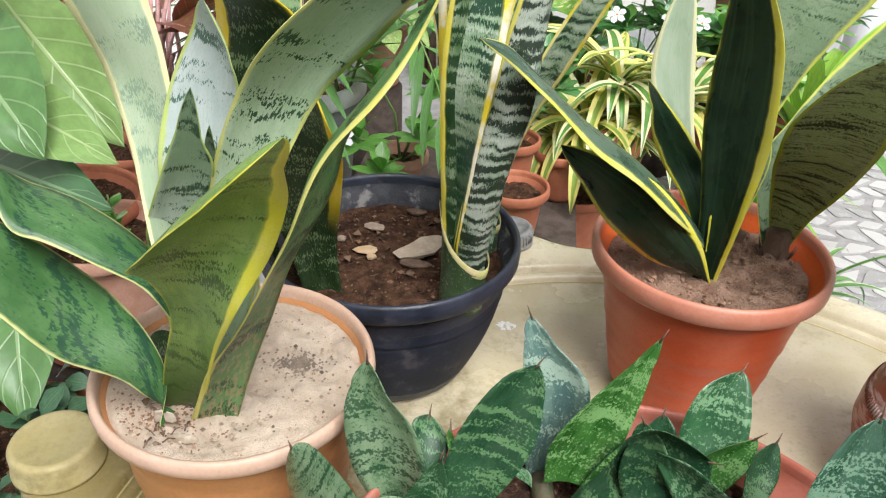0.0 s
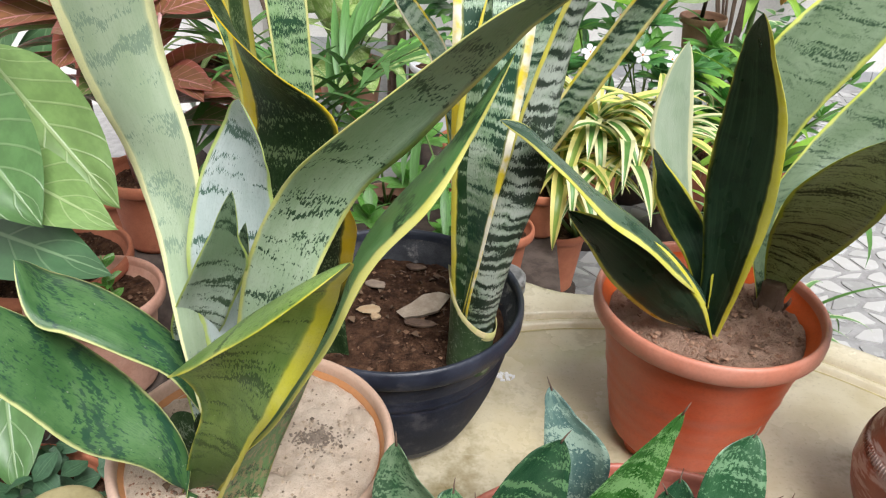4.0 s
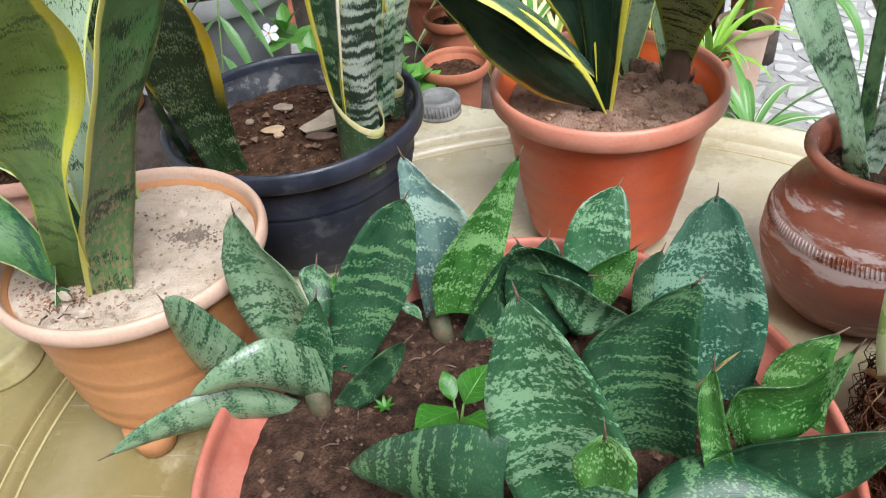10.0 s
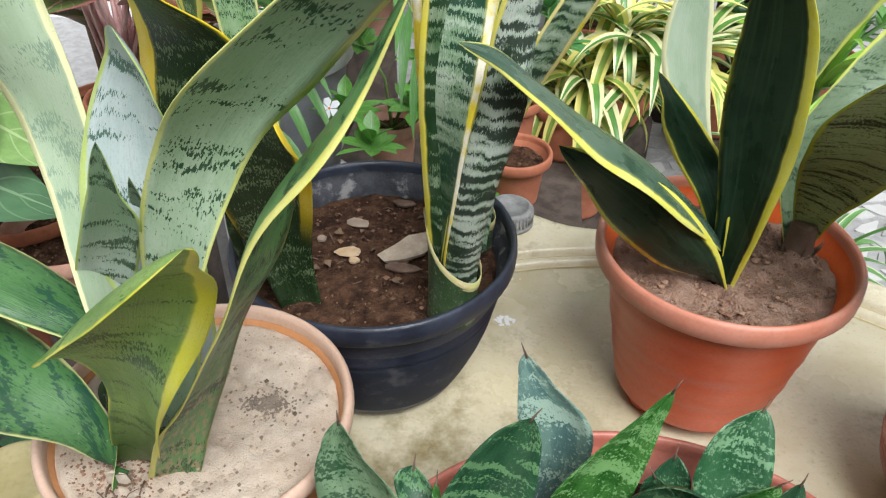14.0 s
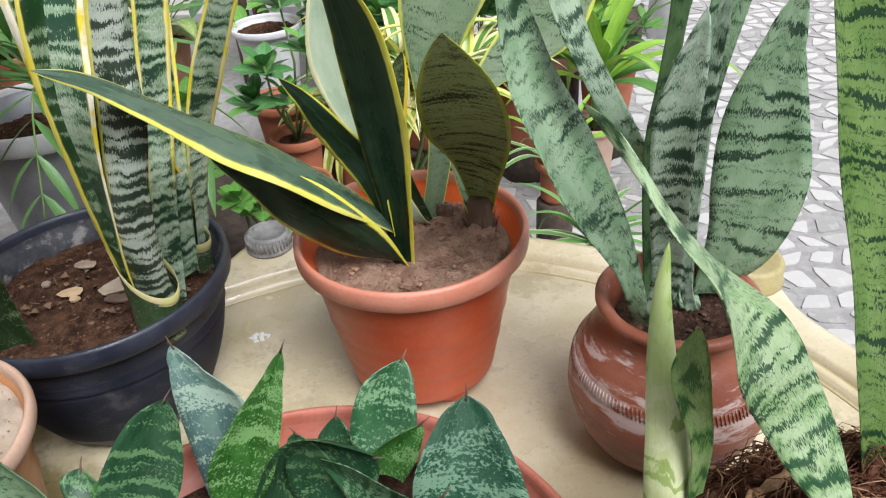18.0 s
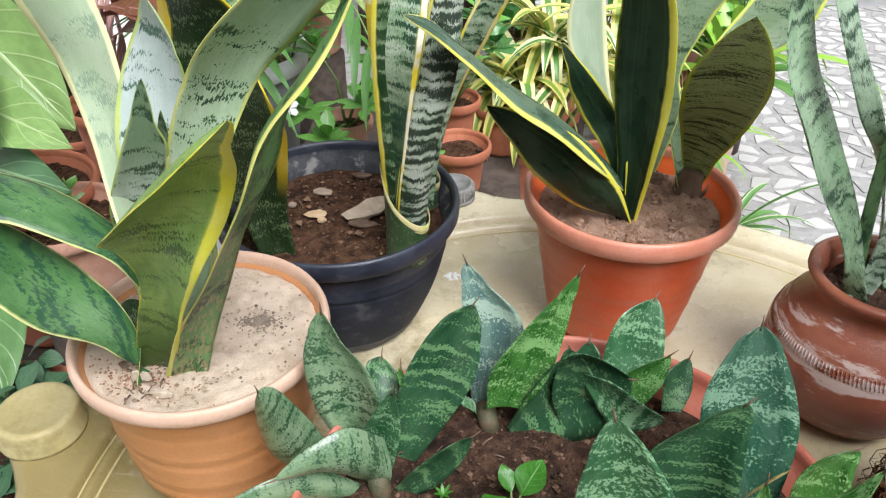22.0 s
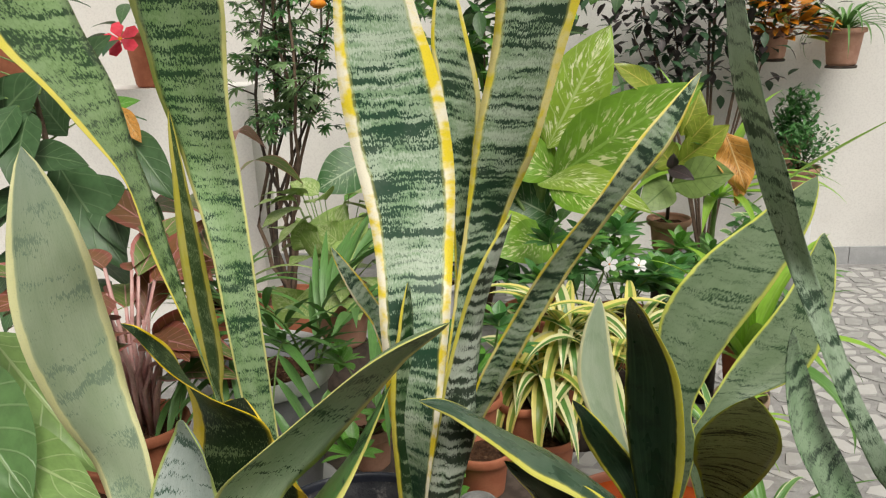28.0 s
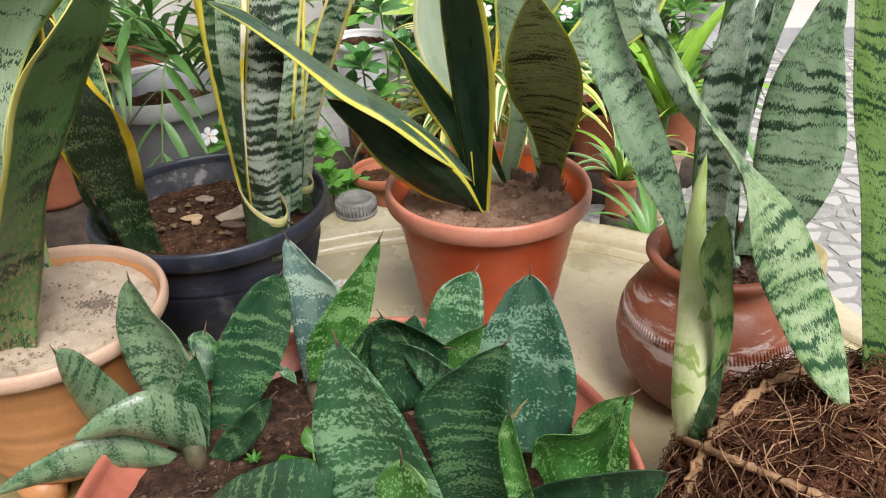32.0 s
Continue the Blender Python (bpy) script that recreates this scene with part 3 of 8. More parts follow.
leaf_mat("syng", (0.24, 0.36, 0.10), (0.45, 0.54, 0.25), blot=(0.48, 0.58, 0.28), bl=0.5, ribs=6)
leaf_mat("vinca", (0.06, 0.20, 0.05), (0.20, 0.38, 0.15), ribs=7, rough=0.3)
leaf_mat("vinca_light", (0.13, 0.34, 0.055), (0.30, 0.5, 0.18), ribs=7, rough=0.3)
leaf_mat("shrub", (0.035, 0.09, 0.04), None, rough=0.5)
leaf_mat("feather", (0.20, 0.33, 0.14), None, rough=0.55, trans=0.3)
leaf_mat("croton", (0.66, 0.24, 0.015), (0.62, 0.36, 0.05), rough=0.35, ribs=8)
leaf_mat("croton_green", (0.26, 0.33, 0.045), (0.55, 0.5, 0.12), rough=0.35, ribs=8)
leaf_mat("purple", (0.05, 0.04, 0.04), (0.10, 0.06, 0.07), rough=0.4)
leaf_mat("aglao", (0.22, 0.10, 0.045), (0.55, 0.25, 0.25), edge=(0.28, 0.09, 0.06), ew=0.25, rough=0.4, ribs=8)
leaf_mat("aglao_green", (0.13, 0.20, 0.05), (0.55, 0.3, 0.28), edge=(0.45, 0.16, 0.14), ew=0.15, rough=0.4, ribs=8)
leaf_mat("dracaena", (0.10, 0.24, 0.05), None, edge=(0.76, 0.74, 0.42), ew=0.52, rough=0.35)
leaf_mat("dracaena_yellow", (0.26, 0.38, 0.07), None, edge=(0.80, 0.72, 0.22), ew=0.55, rough=0.35)
leaf_mat("strap", (0.24, 0.44, 0.05), (0.30, 0.5, 0.1), rough=0.35, ribs=0)
leaf_mat("strap_dark", (0.11, 0.26, 0.06), (0.2, 0.36, 0.12), rough=0.35, ribs=0)
leaf_mat("spider", (0.12, 0.26, 0.08), None, edge=(0.55, 0.62, 0.36), ew=0.2, rough=0.35)
leaf_mat("palm", (0.10, 0.24, 0.06), (0.14, 0.30, 0.09), rough=0.4, ribs=0)
leaf_mat("succulent", (0.055, 0.13, 0.065), (0.10, 0.20, 0.10), rough=0.5, ribs=0)
leaf_mat("sprout", (0.045, 0.19, 0.015), (0.12, 0.32, 0.06), rough=0.35, ribs=6)

# ---- building helpers ----
TAU = 2 * math.pi
rng = random.Random(7)


def mesh_ob(name, verts, faces, mat, parent=None, uvs=None, smooth=True, mats=None, slots=None):
    me = bpy.data.meshes.new(name)
    me.from_pydata([tuple(v) for v in verts], [], faces)
    for m in (mats or [mat]):
        me.materials.append(MATS[m])
    if slots:
        me.polygons.foreach_set("material_index", slots)
    if uvs is not None:
        lay = me.uv_layers.new(name="UVMap")
        idx = np.zeros(len(me.loops), int)
        me.loops.foreach_get("vertex_index", idx)
        lay.data.foreach_set("uv", np.asarray(uvs, float)[idx].ravel())
    if smooth:
        me.polygons.foreach_set("use_smooth", [True] * len(me.polygons))
    me.update()
    ob = new(name, me)
    if parent:
        ob.parent = parent
    return ob


def thing(name, loc, label, category, group="", kind=""):
    ob = new(name)
    ob.location = loc
    return tagged(ob, label, category, group, kind)


def lathe(profile, seg=48, wob=0.0, seed=0):
    """Verts and faces of a profile of (r, z) turned round the z axis; r 0 closes it."""
    r_ = random.Random(seed)
    ph = [r_.uniform(0, TAU) for _ in range(3)]
    verts, faces, rings = [], [], []
    for r, z in profile:
        if r <= 0:
            rings.append([len(verts)])
            verts.append((0, 0, z))
        else:
            ring = []
            for k in range(seg):
                a = TAU * k / seg
                q = r * (1 + wob * (math.sin(2 * a + ph[0]) + 0.5 * math.sin(3 * a + ph[1])))
                ring.append(len(verts))
                verts.append((q * math.cos(a), q * math.sin(a), z))
            rings.append(ring)
    for a, b in zip(rings, rings[1:]):
        for k in range(seg):
            k2 = (k + 1) % seg
            if len(a) == 1 and len(b) == 1:
                continue
            if len(a) == 1:
                faces.append((a[0], b[k2], b[k]))
            elif len(b) == 1:
                faces.append((a[k], a[k2], b[0]))
            else:
                faces.append((a[k], a[k2], b[k2], b[k]))
    return verts, faces


def tube(path, radius, seg=6, taper=1.0):
    """Verts and faces of a tube along points."""
    pts = [Vector(p) for p in path]
    verts, faces = [], []
    up = Vector((0.13, 0.2, 1)).normalized()
    for i, p in enumerate(pts):
        t = (pts[min(i + 1, len(pts) - 1)] - pts[max(i - 1, 0)]).normalized()
        s = t.cross(up)
        s = s.normalized() if s.length > 1e-4 else Vector((1, 0, 0))
        w = t.cross(s)
        r = radius * (1 + (taper - 1) * i / (len(pts) - 1))
        for k in range(seg):
            a = TAU * k / seg
            verts.append(p + (s * math.cos(a) + w * math.sin(a)) * r)
    for i in range(len(pts) - 1):
        for k in range(seg):
            k2 = (k + 1) % seg
            faces.append((i * seg + k, i * seg + k2, (i + 1) * seg + k2, (i + 1) * seg + k))
    faces.append(tuple(range(seg))[::-1])
    faces.append(tuple((len(pts) - 1) * seg + k for k in range(seg)))
    return verts, faces


def merge(lists):
    verts, faces = [], []
    for v, f in lists:
        o = len(verts)
        verts += list(v)
        faces += [tuple(i + o for i in q) for q in f]
    return verts, faces


def glide(rows, f):
    """Catmull-Rom through rows of numbers at f from 0 to 1."""
    x = f * (len(rows) - 1)
    i = min(int(x), len(rows) - 2)
    u = x - i
    p1, p2 = rows[i], rows[i + 1]
    p0 = rows[i - 1] if i else 2 * p1 - p2
    p3 = rows[i + 2] if i + 2 < len(rows) else 2 * p2 - p1
    return 0.5 * (2 * p1 + (p2 - p0) * u + (2 * p0 - 5 * p1 + 4 * p2 - p3) * u * u + (3 * p1 - p0 - 3 * p2 + p3) * u**3)


def blade(plant, mat, cup, rows, label=""):
    """A thick sansevieria leaf along its middle line: each row is a place on the line and the half width to one side."""
    rows = [np.array(r, float) for r in rows]
    n, cols, pts = 6 * (len(rows) - 1), 9, []
    base = np.array(plant.location)
    last = len(rows) - 2
    for k in range(n + 1):
        f = k / n
        q = glide(rows, f)
        x = f * (len(rows) - 1)
        if x > last:
            u = x - last
            q[3:] = rows[last][3:] * (1 - u) ** 0.72 * (1 + 0.25 * u * (1 - u))
        pts.append(q)
    verts, uvs, faces, run = [], [], [], 0.0
    top = []
    phase = rng.uniform(0, TAU)
    for k, q in enumerate(pts):
        c, h = q[:3], q[3:]
        w = np.linalg.norm(h)
        t = pts[min(k + 1, n)][:3] - pts[max(k - 1, 0)][:3]
        t = t / (np.linalg.norm(t) + 1e-9)
        side = np.cross(h, t)
        side = side / (np.linalg.norm(side) + 1e-9)
        if k:
            run += np.linalg.norm(q[:3] - pts[k - 1][:3])
        for face in (1, -1):
            for j in range(cols):
                s = -1 + 2 * j / (cols - 1)
                ripple = 0.03 * math.sin(run * 55 + phase + (1.4 if s > 0 else 0)) * abs(s) ** 3
                out = cup * w * (s * s - 0.35) + w * ripple
                thick = 0.0011 * (1 - 0.72 * s * s) * min(1.0, w / 0.012 + 0.25)
                verts.append(c + h * s + side * (out + face * thick) - base)
                uvs.append(((s + 1) / 2, run))
    m = 2 * cols
    for k in range(n):
        for j in range(cols - 1):
            a = k * m + j
            faces.append((a, a + 1, a + m + 1, a + m))
            b = a + cols
            faces.append((b, b + m, b + m + 1, b + 1))
        for j, flip in ((0, False), (cols - 1, True)):
            a, b = k * m + j, k * m + cols + j
            faces.append((a, b, b + m, a + m) if flip else (a, a + m, b + m, b))
    ob = mesh_ob("leaf", verts, faces, mat, plant, uvs)
    if mat.startswith("hahn") or mat == "frosth":  # the dwarf leaves end in a thin dry spine
        d = Vector(pts[-1][:3] - pts[-4][:3]).normalized()
        tip = Vector(pts[-1][:3] - base)
        v, f = tube([tip - d * 0.004, tip + d * 0.002, tip + d * 0.008 + Vector((rng.uniform(-0.001, 0.001), 0, 0))], 0.0011, 5, 0.25)
        mesh_ob("spine", v, f, "dry_leaf", ob)
    return tagged(ob, label) if label else ob


def leaf_data(length, width, droop=0.3, fold=0.25, shape=0.45, rows=9, cols=5, wave=0.0, stalk=0.0):
    """Verts, faces, uvs of a thin leaf along +y from the origin, its upper side to +z. shape: where it is widest."""
    verts, uvs, faces = [], [], []
    for k in range(rows + 1):
        f = k / rows
        if f < shape:
            w = math.sin(math.pi / 2 * (f / shape)) ** 0.8
        else:
            w = math.cos(math.pi / 2 * ((f - shape) / (1 - shape))) ** 0.9 if f < 1 else 0.0
        w = max(w, 0.05) * width / 2 if f < 1 else 0.0004
        ang = droop * f
        y = length * (f - droop * droop * f**3 / 6) + stalk
        z = -length * droop * f * f / 2
        for j in range(cols):
            s = -1 + 2 * j / (cols - 1)
            verts.append((s * w, y, z + fold * w * abs(s) + wave * width * math.sin(9 * f + 2 * s) * abs(s)))
            uvs.append(((s + 1) / 2, f))
    for k in range(rows):
        for j in range(cols - 1):
            a = k * cols + j
            faces.append((a, a + 1, a + cols + 1, a + cols))
    return verts, faces, uvs


def aim(loc, yaw, pitch, roll=0.0, scale=1.0):
    """A pose whose +y points along yaw (degrees, 0 is +y, to the left) and pitch (up)."""
    return Matrix.LocRotScale(Vector(loc), Euler((radians(pitch), radians(roll), radians(yaw)), "XYZ"), Vector((scale,) * 3))


def toward(a, b, roll=0.0, scale=1.0):
    """A pose at a whose +y points to b, upper side up."""
    d = Vector(b) - Vector(a)
    yaw = math.degrees(math.atan2(-d.x, d.y))
    pitch = math.degrees(math.atan2(d.z, math.hypot(d.x, d.y)))
    m = Matrix.Rotation(radians(yaw), 4, "Z") @ Matrix.Rotation(radians(pitch), 4, "X") @ Matrix.Rotation(radians(roll), 4, "Y")
    return Matrix.Translation(Vector(a)) @ m @ Matrix.Scale(scale, 4)


def one_leaf(plant, mat, a, b, width, droop=0.3, roll=0.0, shape=0.45, fold=0.25, wave=0.0, rows=9, cols=5, name="leaf"):
    """One leaf from a to about b, as a part of its plant."""
    d = (Vector(b) - Vector(a)).length
    v, f, u = leaf_data(d * (1 + droop * droop / 8), width, droop, fold, shape, rows, cols, wave)
    m = toward(a, b, roll) @ Matrix.Rotation(droop * 0.5, 4, "X")
    base = Vector(plant.location)
    return mesh_ob(name, [(m @ Vector(q)) - base for q in v], f, mat, plant, u)


def facing_leaves(plant, rows):
    """Leaves from a to b whose upper side turns to a given direction."""
    base = Vector(plant.location)
    for mat, a, b, width, droop, shape, face, wave in rows:
        a, b = Vector(a), Vector(b)
        y = (b - a).normalized()
        x = y.cross(Vector(face)).normalized()
        z = x.cross(y)
        m = Matrix.Translation(a) @ Matrix((x, y, z)).transposed().to_4x4() @ Matrix.Rotation(droop * 0.5, 4, "X")
        v, f, u = leaf_data((b - a).length * (1 + droop * droop / 8), width, droop, 0.16, shape, 14, 9, wave)
        mesh_ob("leaf", [(m @ Vector(q)) - base for q in v], f, mat, plant, u)


def many_leaves(plant, mat, poses, protos, name="foliage"):
    """Small leaves that nobody would count, in one part."""
    verts, faces, uvs = [], [], []
    base = Vector(plant.location)
    for i, m in enumerate(poses):
        v, f, u = protos[i % len(protos)]
        o = len(verts)
        verts += [(m @ Vector(q)) - base for q in v]
        faces += [tuple(k + o for k in q) for q in f]
        uvs += u
    ob = mesh_ob(name, verts, faces, mat, plant, uvs)
    return tagged(ob, kind="stuff")


def stem(plant, path, r, mat, taper=0.6, name="stem", seg=6):
    base = Vector(plant.location)
    v, f = tube([Vector(p) - base for p in path], r, seg, taper)
    return mesh_ob(name, v, f, mat, plant)


def soil(parent, r, z, mat, bump=0.006, mound=0.0, seed=1, cx=0.0, cy=0.0):
    """A rough bed of soil with crumbs on it."""
    R_ = random.Random(seed)
    rings, seg = 34, 110
    verts, faces = [(0, 0, z + mound)], []
    for i in range(1, rings + 1):
        q = r * i / rings
        for k in range(seg):
            a = TAU * k / seg
            x, y = q * math.cos(a), q * math.sin(a)
            h = noise.fractal(Vector((x * 34 + seed, y * 34, seed)), 0.8, 2.1, 5) * bump * 0.75
            h += noise.noise(Vector((x * 120, y * 120 + seed, 3))) * bump * 0.4 + noise.noise(Vector((x * 310, y * 310 + seed, 8))) * bump * 0.22
            verts.append((x, y, z + mound * (1 - (i / rings) ** 2) + (h if i < rings else -0.004)))
    for k in range(seg):
        faces.append((0, 1 + k, 1 + (k + 1) % seg))
    for i in range(rings - 1):
        for k in range(seg):
            a, b = 1 + i * seg + k, 1 + i * seg + (k + 1) % seg
            faces.append((a, a + seg, b + seg, b))
    mesh_ob("soil", verts, faces, mat, parent)
    lumps = []
    for _ in range(int(1300 * (r / 0.12) ** 2)):
        q, a = r * 0.93 * math.sqrt(R_.random()), R_.uniform(0, TAU)
        s = R_.choice((0.0006, 0.0008, 0.0010, 0.0013, 0.0018) if mat == "sand" else (0.0007, 0.0009, 0.0012, 0.0016, 0.0026)) * R_.uniform(0.7, 1.3)
        c = Vector((q * math.cos(a), q * math.sin(a), z + mound * (1 - (q / r) ** 2) + s * 0.3))
        o = [Vector(v) * s * R_.uniform(0.7, 1.3) for v in ((1, 0.3, 0), (-0.2, 1, 0.2), (-1, 0, 0), (0.2, -1, -0.1), (0.1, 0, 0.6), (0, 0, -0.6))]
        lumps.append(([c + p for p in o], [(0, 1, 4), (1, 2, 4), (2, 3, 4), (3, 0, 4), (1, 0, 5), (2, 1, 5), (3, 2, 5), (0, 3, 5)]))
    v, f = merge(lumps)
    tagged(mesh_ob("loose_grit", v, f, mat + "_grit", parent, smooth=False), kind="stuff")


def flower_pot(loc, R, H, rb, body, rim, inner, label, rim_h=0.022, out=0.008, soil_depth=0.02, soil_mat="dark_soil", grooves=(), feet=0, name="flower_pot", mound=0.0, seg=64, ribs=0, foot_h=0.012, group="", bump=0.006, wob=0.0, belly=0.0, feet_turn=0.35, feet_in=0.018):
    """A moulded plant pot: body with grooves, rolled rim, inner wall, soil, feet."""
    pot = thing(name, loc, label, "flower pot", group)
    z0 = foot_h if feet else 0.0
    ri = R - out
    prof = [(0, z0), (rb * 0.8, z0), (rb - 0.006, z0 + 0.001), (rb, z0 + 0.008)]
    steps = 84 if ribs else 22
    for i in range(1, steps):
        f = i / steps
        z = z0 + 0.008 + (H - rim_h - z0 - 0.008) * f
        r = rb + (ri - 0.004 - rb) * f + belly * math.sin(math.pi * f)
        for g in grooves:
            r -= 0.0016 * math.exp(-(((z / H) - g) / 0.012) ** 2)
            r += 0.0010 * math.exp(-(((z / H) - g - 0.03) / 0.02) ** 2)
        if ribs and 0.08 < f < 0.82:
            r += 0.0006 * (1 if i % 2 else -1)
        prof.append((r, z))
    prof.append((ri - 0.004, H - rim_h + 0.001))
    v, f = lathe(prof, seg, wob)
    mesh_ob("body", v, f, body, pot)
    e = rim_h
    prof = [(ri - 0.005, H - e), (R - 0.0025, H - e + 0.0005), (R - 0.0006, H - e + 0.003), (R, H - e * 0.5), (R - 0.0006, H - 0.0035), (R - 0.0022, H - 0.0008), (R - 0.004, H), (R - 0.0062, H - 0.001), (R - 0.0076, H - 0.005), (R - 0.0084, H - 0.012)]
    v, f = lathe(prof, seg, wob)
    mesh_ob("rim", v, f, rim, pot)
    zs = H - soil_depth
    k = (zs - z0) / (H - z0)
    rs = rb + (ri - 0.004 - rb) * k + belly * math.sin(math.pi * k) - 0.006
    v, f = lathe([(R - 0.0084, H - 0.011), (R - 0.0105, H - 0.0185), (R - 0.0165, H - 0.024), (rs, zs - 0.012)] if soil_depth > 0.02 else [(R - 0.0084, H - 0.011), (rs, zs - 0.012)], seg, wob)
    mesh_ob("inner_wall", v, f, inner, pot)
    r0, d0 = (R - 0.0165, 0.024) if soil_depth > 0.02 else (R - 0.0084, 0.011)
    r_soil = r0 + (rs - r0) * max(0.0, soil_depth - d0) / (soil_depth + 0.012 - d0) - 0.0003
    soil(pot, r_soil, zs, soil_mat, bump=bump, mound=mound, seed=int(loc[0] * 1000) % 97)
    for i in range(feet):
        a = TAU * (i + feet_turn) / feet
        v, f = lathe([(0, 0), (0.014, 0), (0.017, 0.002), (0.022, z0 + 0.004), (0, z0 + 0.006)], 14)
        c, s = math.cos(a) * (rb - feet_in), math.sin(a) * (rb - feet_in)
        mesh_ob("foot", [(x + c, y + s, z) for x, y, z in v], f, body, pot)
    return pot


# ---- ground and wall ----
def slab(name, x0, x1, y0, y1, z0, z1, mat, label, category):
    v = [(x, y, z) for z in (z0, z1) for x, y in ((x0, y0), (x1, y0), (x1, y1), (x0, y1))]
    f = [(3, 2, 1, 0), (4, 5, 6, 7), (0, 1, 5, 4), (1, 2, 6, 5), (2, 3, 7, 6), (3, 0, 4, 7)]
    return tagged(mesh_ob(name, v, f, mat, smooth=False), label, category, kind="structure")


ground = slab("ground", -30, 30, -30, 30, -0.2, 0.0, "mortar", "grey cement bed of a crazy marble courtyard floor", "floor")
WALL_Y = 3.66
wall = slab("wall_north", -5, 7, WALL_Y, WALL_Y + 0.2, 0.0, 3.2, "wall_paint", "white painted courtyard wall with faint stains low down", "wall")
wall_w = slab("wall_west", -3.2, -3.0, -3.5, WALL_Y, 0.0, 3.2, "wall_paint", "plain white painted side wall", "wall")
wall_s = slab("wall_south", -5, 7, -3.7, -3.5, 0.0, 3.2, "wall_paint", "plain white painted house wall", "wall")
skirting = tagged(new("baseboard"), "row of grey stone skirting tiles along the wall", "baseboard", kind="structure")
for i in range(30):
    x = -4.8 + i * 0.385
    v = [(x + dx, WALL_Y - 0.012 + dy, z) for z in (0.0, 0.085) for dx, dy in ((0, 0), (0.382, 0), (0.382, 0.010), (0, 0.010))]
    mesh_ob("tile", v, [(3, 2, 1, 0), (4, 5, 6, 7), (0, 1, 5, 4), (1, 2, 6, 5), (2, 3, 7, 6), (3, 0, 4, 7)], "skirting_tile", skirting, smooth=False)
ledge = slab("ledge", -3.0, -0.75, 2.86, 3.05, 0.0, 0.96, "wall_paint", "low white plastered ledge wall carrying pots", "ledge")

# ---- table ----
TX, TY, TZ = 0.296, 0.525, 0.47
CAPS = (173, 108, 43, -22, -87, -152)


def round_table():
    t = thing("round_table", (TX, TY, 0), "round cream plastic table with a raised double rim, weathered and dusty", "table")
    seg = 180
    prof = [(0.0, 0.0015), (0.12, 0.001), (0.26, 0.003), (0.30, 0.0005), (0.40, 0.0), (0.490, 0.0), (0.493, -0.003), (0.496, 0.0), (0.4975, 0.006), (0.505, 0.0075), (0.5065, 0.005), (0.508, 0.0075), (0.5095, 0.015), (0.514, 0.0165), (0.538, 0.018), (0.547, 0.0165), (0.552, 0.011), (0.553, 0.004), (0.553, -0.03), (0.545, -0.032), (0.540, -0.012), (0.0, -0.012)]
    verts, faces = [(0, 0, TZ + prof[0][1])], []
    rings = []
    for r, z in prof[1:-1]:
        ring = []
        for k in range(seg):
            a = TAU * k / seg
            grow = 0.0
            if r > 0.53:
                for c in CAPS:
                    d = (math.degrees(a) - c + 180) % 360 - 180
                    grow += 0.052 * math.exp(-((d / 5.2) ** 2)) + 0.008 * math.exp(-((d / 11.0) ** 2))
            ring.append(len(verts))
            q = r + grow
            verts.append((q * math.cos(a), q * math.sin(a), TZ + z))
        rings.append(ring)
    for k in range(seg):
        faces.append((0, rings[0][k], rings[0][(k + 1) % seg]))
    for a, b in zip(rings, rings[1:]):
        for k in range(seg):
            faces.append((a[k], b[k], b[(k + 1) % seg], a[(k + 1) % seg]))
    verts.append((0, 0, TZ - 0.012))
    for k in range(seg):
        faces.append((len(verts) - 1, rings[-1][(k + 1) % seg], rings[-1][k]))
    mesh_ob("tabletop", verts, faces, "cream_plastic", t)
    for r, z in ((0.4945, -0.0016), (0.5068, 0.0061)):
        v, f = lathe([(r - 0.0016, z), (r, z + 0.0007), (r + 0.0016, z)], seg)
        tagged(mesh_ob("dirt_line", [(p[0], p[1], p[2] + TZ) for p in v], f, "olive_plastic", t), "line of dirt in the moulded groove")
    for c in CAPS:
        a = radians(c)
        rr = 0.575
        x, y = rr * math.cos(a), rr * math.sin(a)
        grey = c == 108
        R_, Hc = (0.030, 0.026) if grey else (0.040, 0.030)
        v, f = lathe([(0, 0), (0.034, 0), (0.036, 0.03), (0.034, TZ - 0.02), (0, TZ - 0.02)], 20)
        mesh_ob("leg", [(p[0] + x, p[1] + y, p[2]) for p in v], f, "cream_plastic", t)
        prof = [(0, 0), (R_ + 0.002, 0), (R_ + 0.002, 0.004), (R_, 0.006), (R_, Hc - 0.005), (R_ - 0.002, Hc - 0.0015), (R_ - 0.006, Hc), (R_ * 0.8, Hc - 0.0015), (0, Hc - 0.001)]
        v, f = lathe(prof, 40)
        cap = mesh_ob("leg_cap", [(p[0] + x, p[1] + y, p[2] + TZ + 0.017) for p in v], f, "grey_cap" if grey else "olive_plastic", t)
        tagged(cap, "dirty grey ribbed leg cap" if grey else "olive weathered leg cap")
        if grey:
            for i in range(36):
                b = TAU * i / 36
                v, f = tube([(x + (R_ + 0.0006) * math.cos(b), y + (R_ + 0.0006) * math.sin(b), TZ + 0.024), (x + (R_ + 0.0006) * math.cos(b), y + (R_ + 0.0006) * math.sin(b), TZ + 0.038)], 0.0013, 4)
                mesh_ob("rib", v, f, "grey_cap", cap)
    return t


round_table()

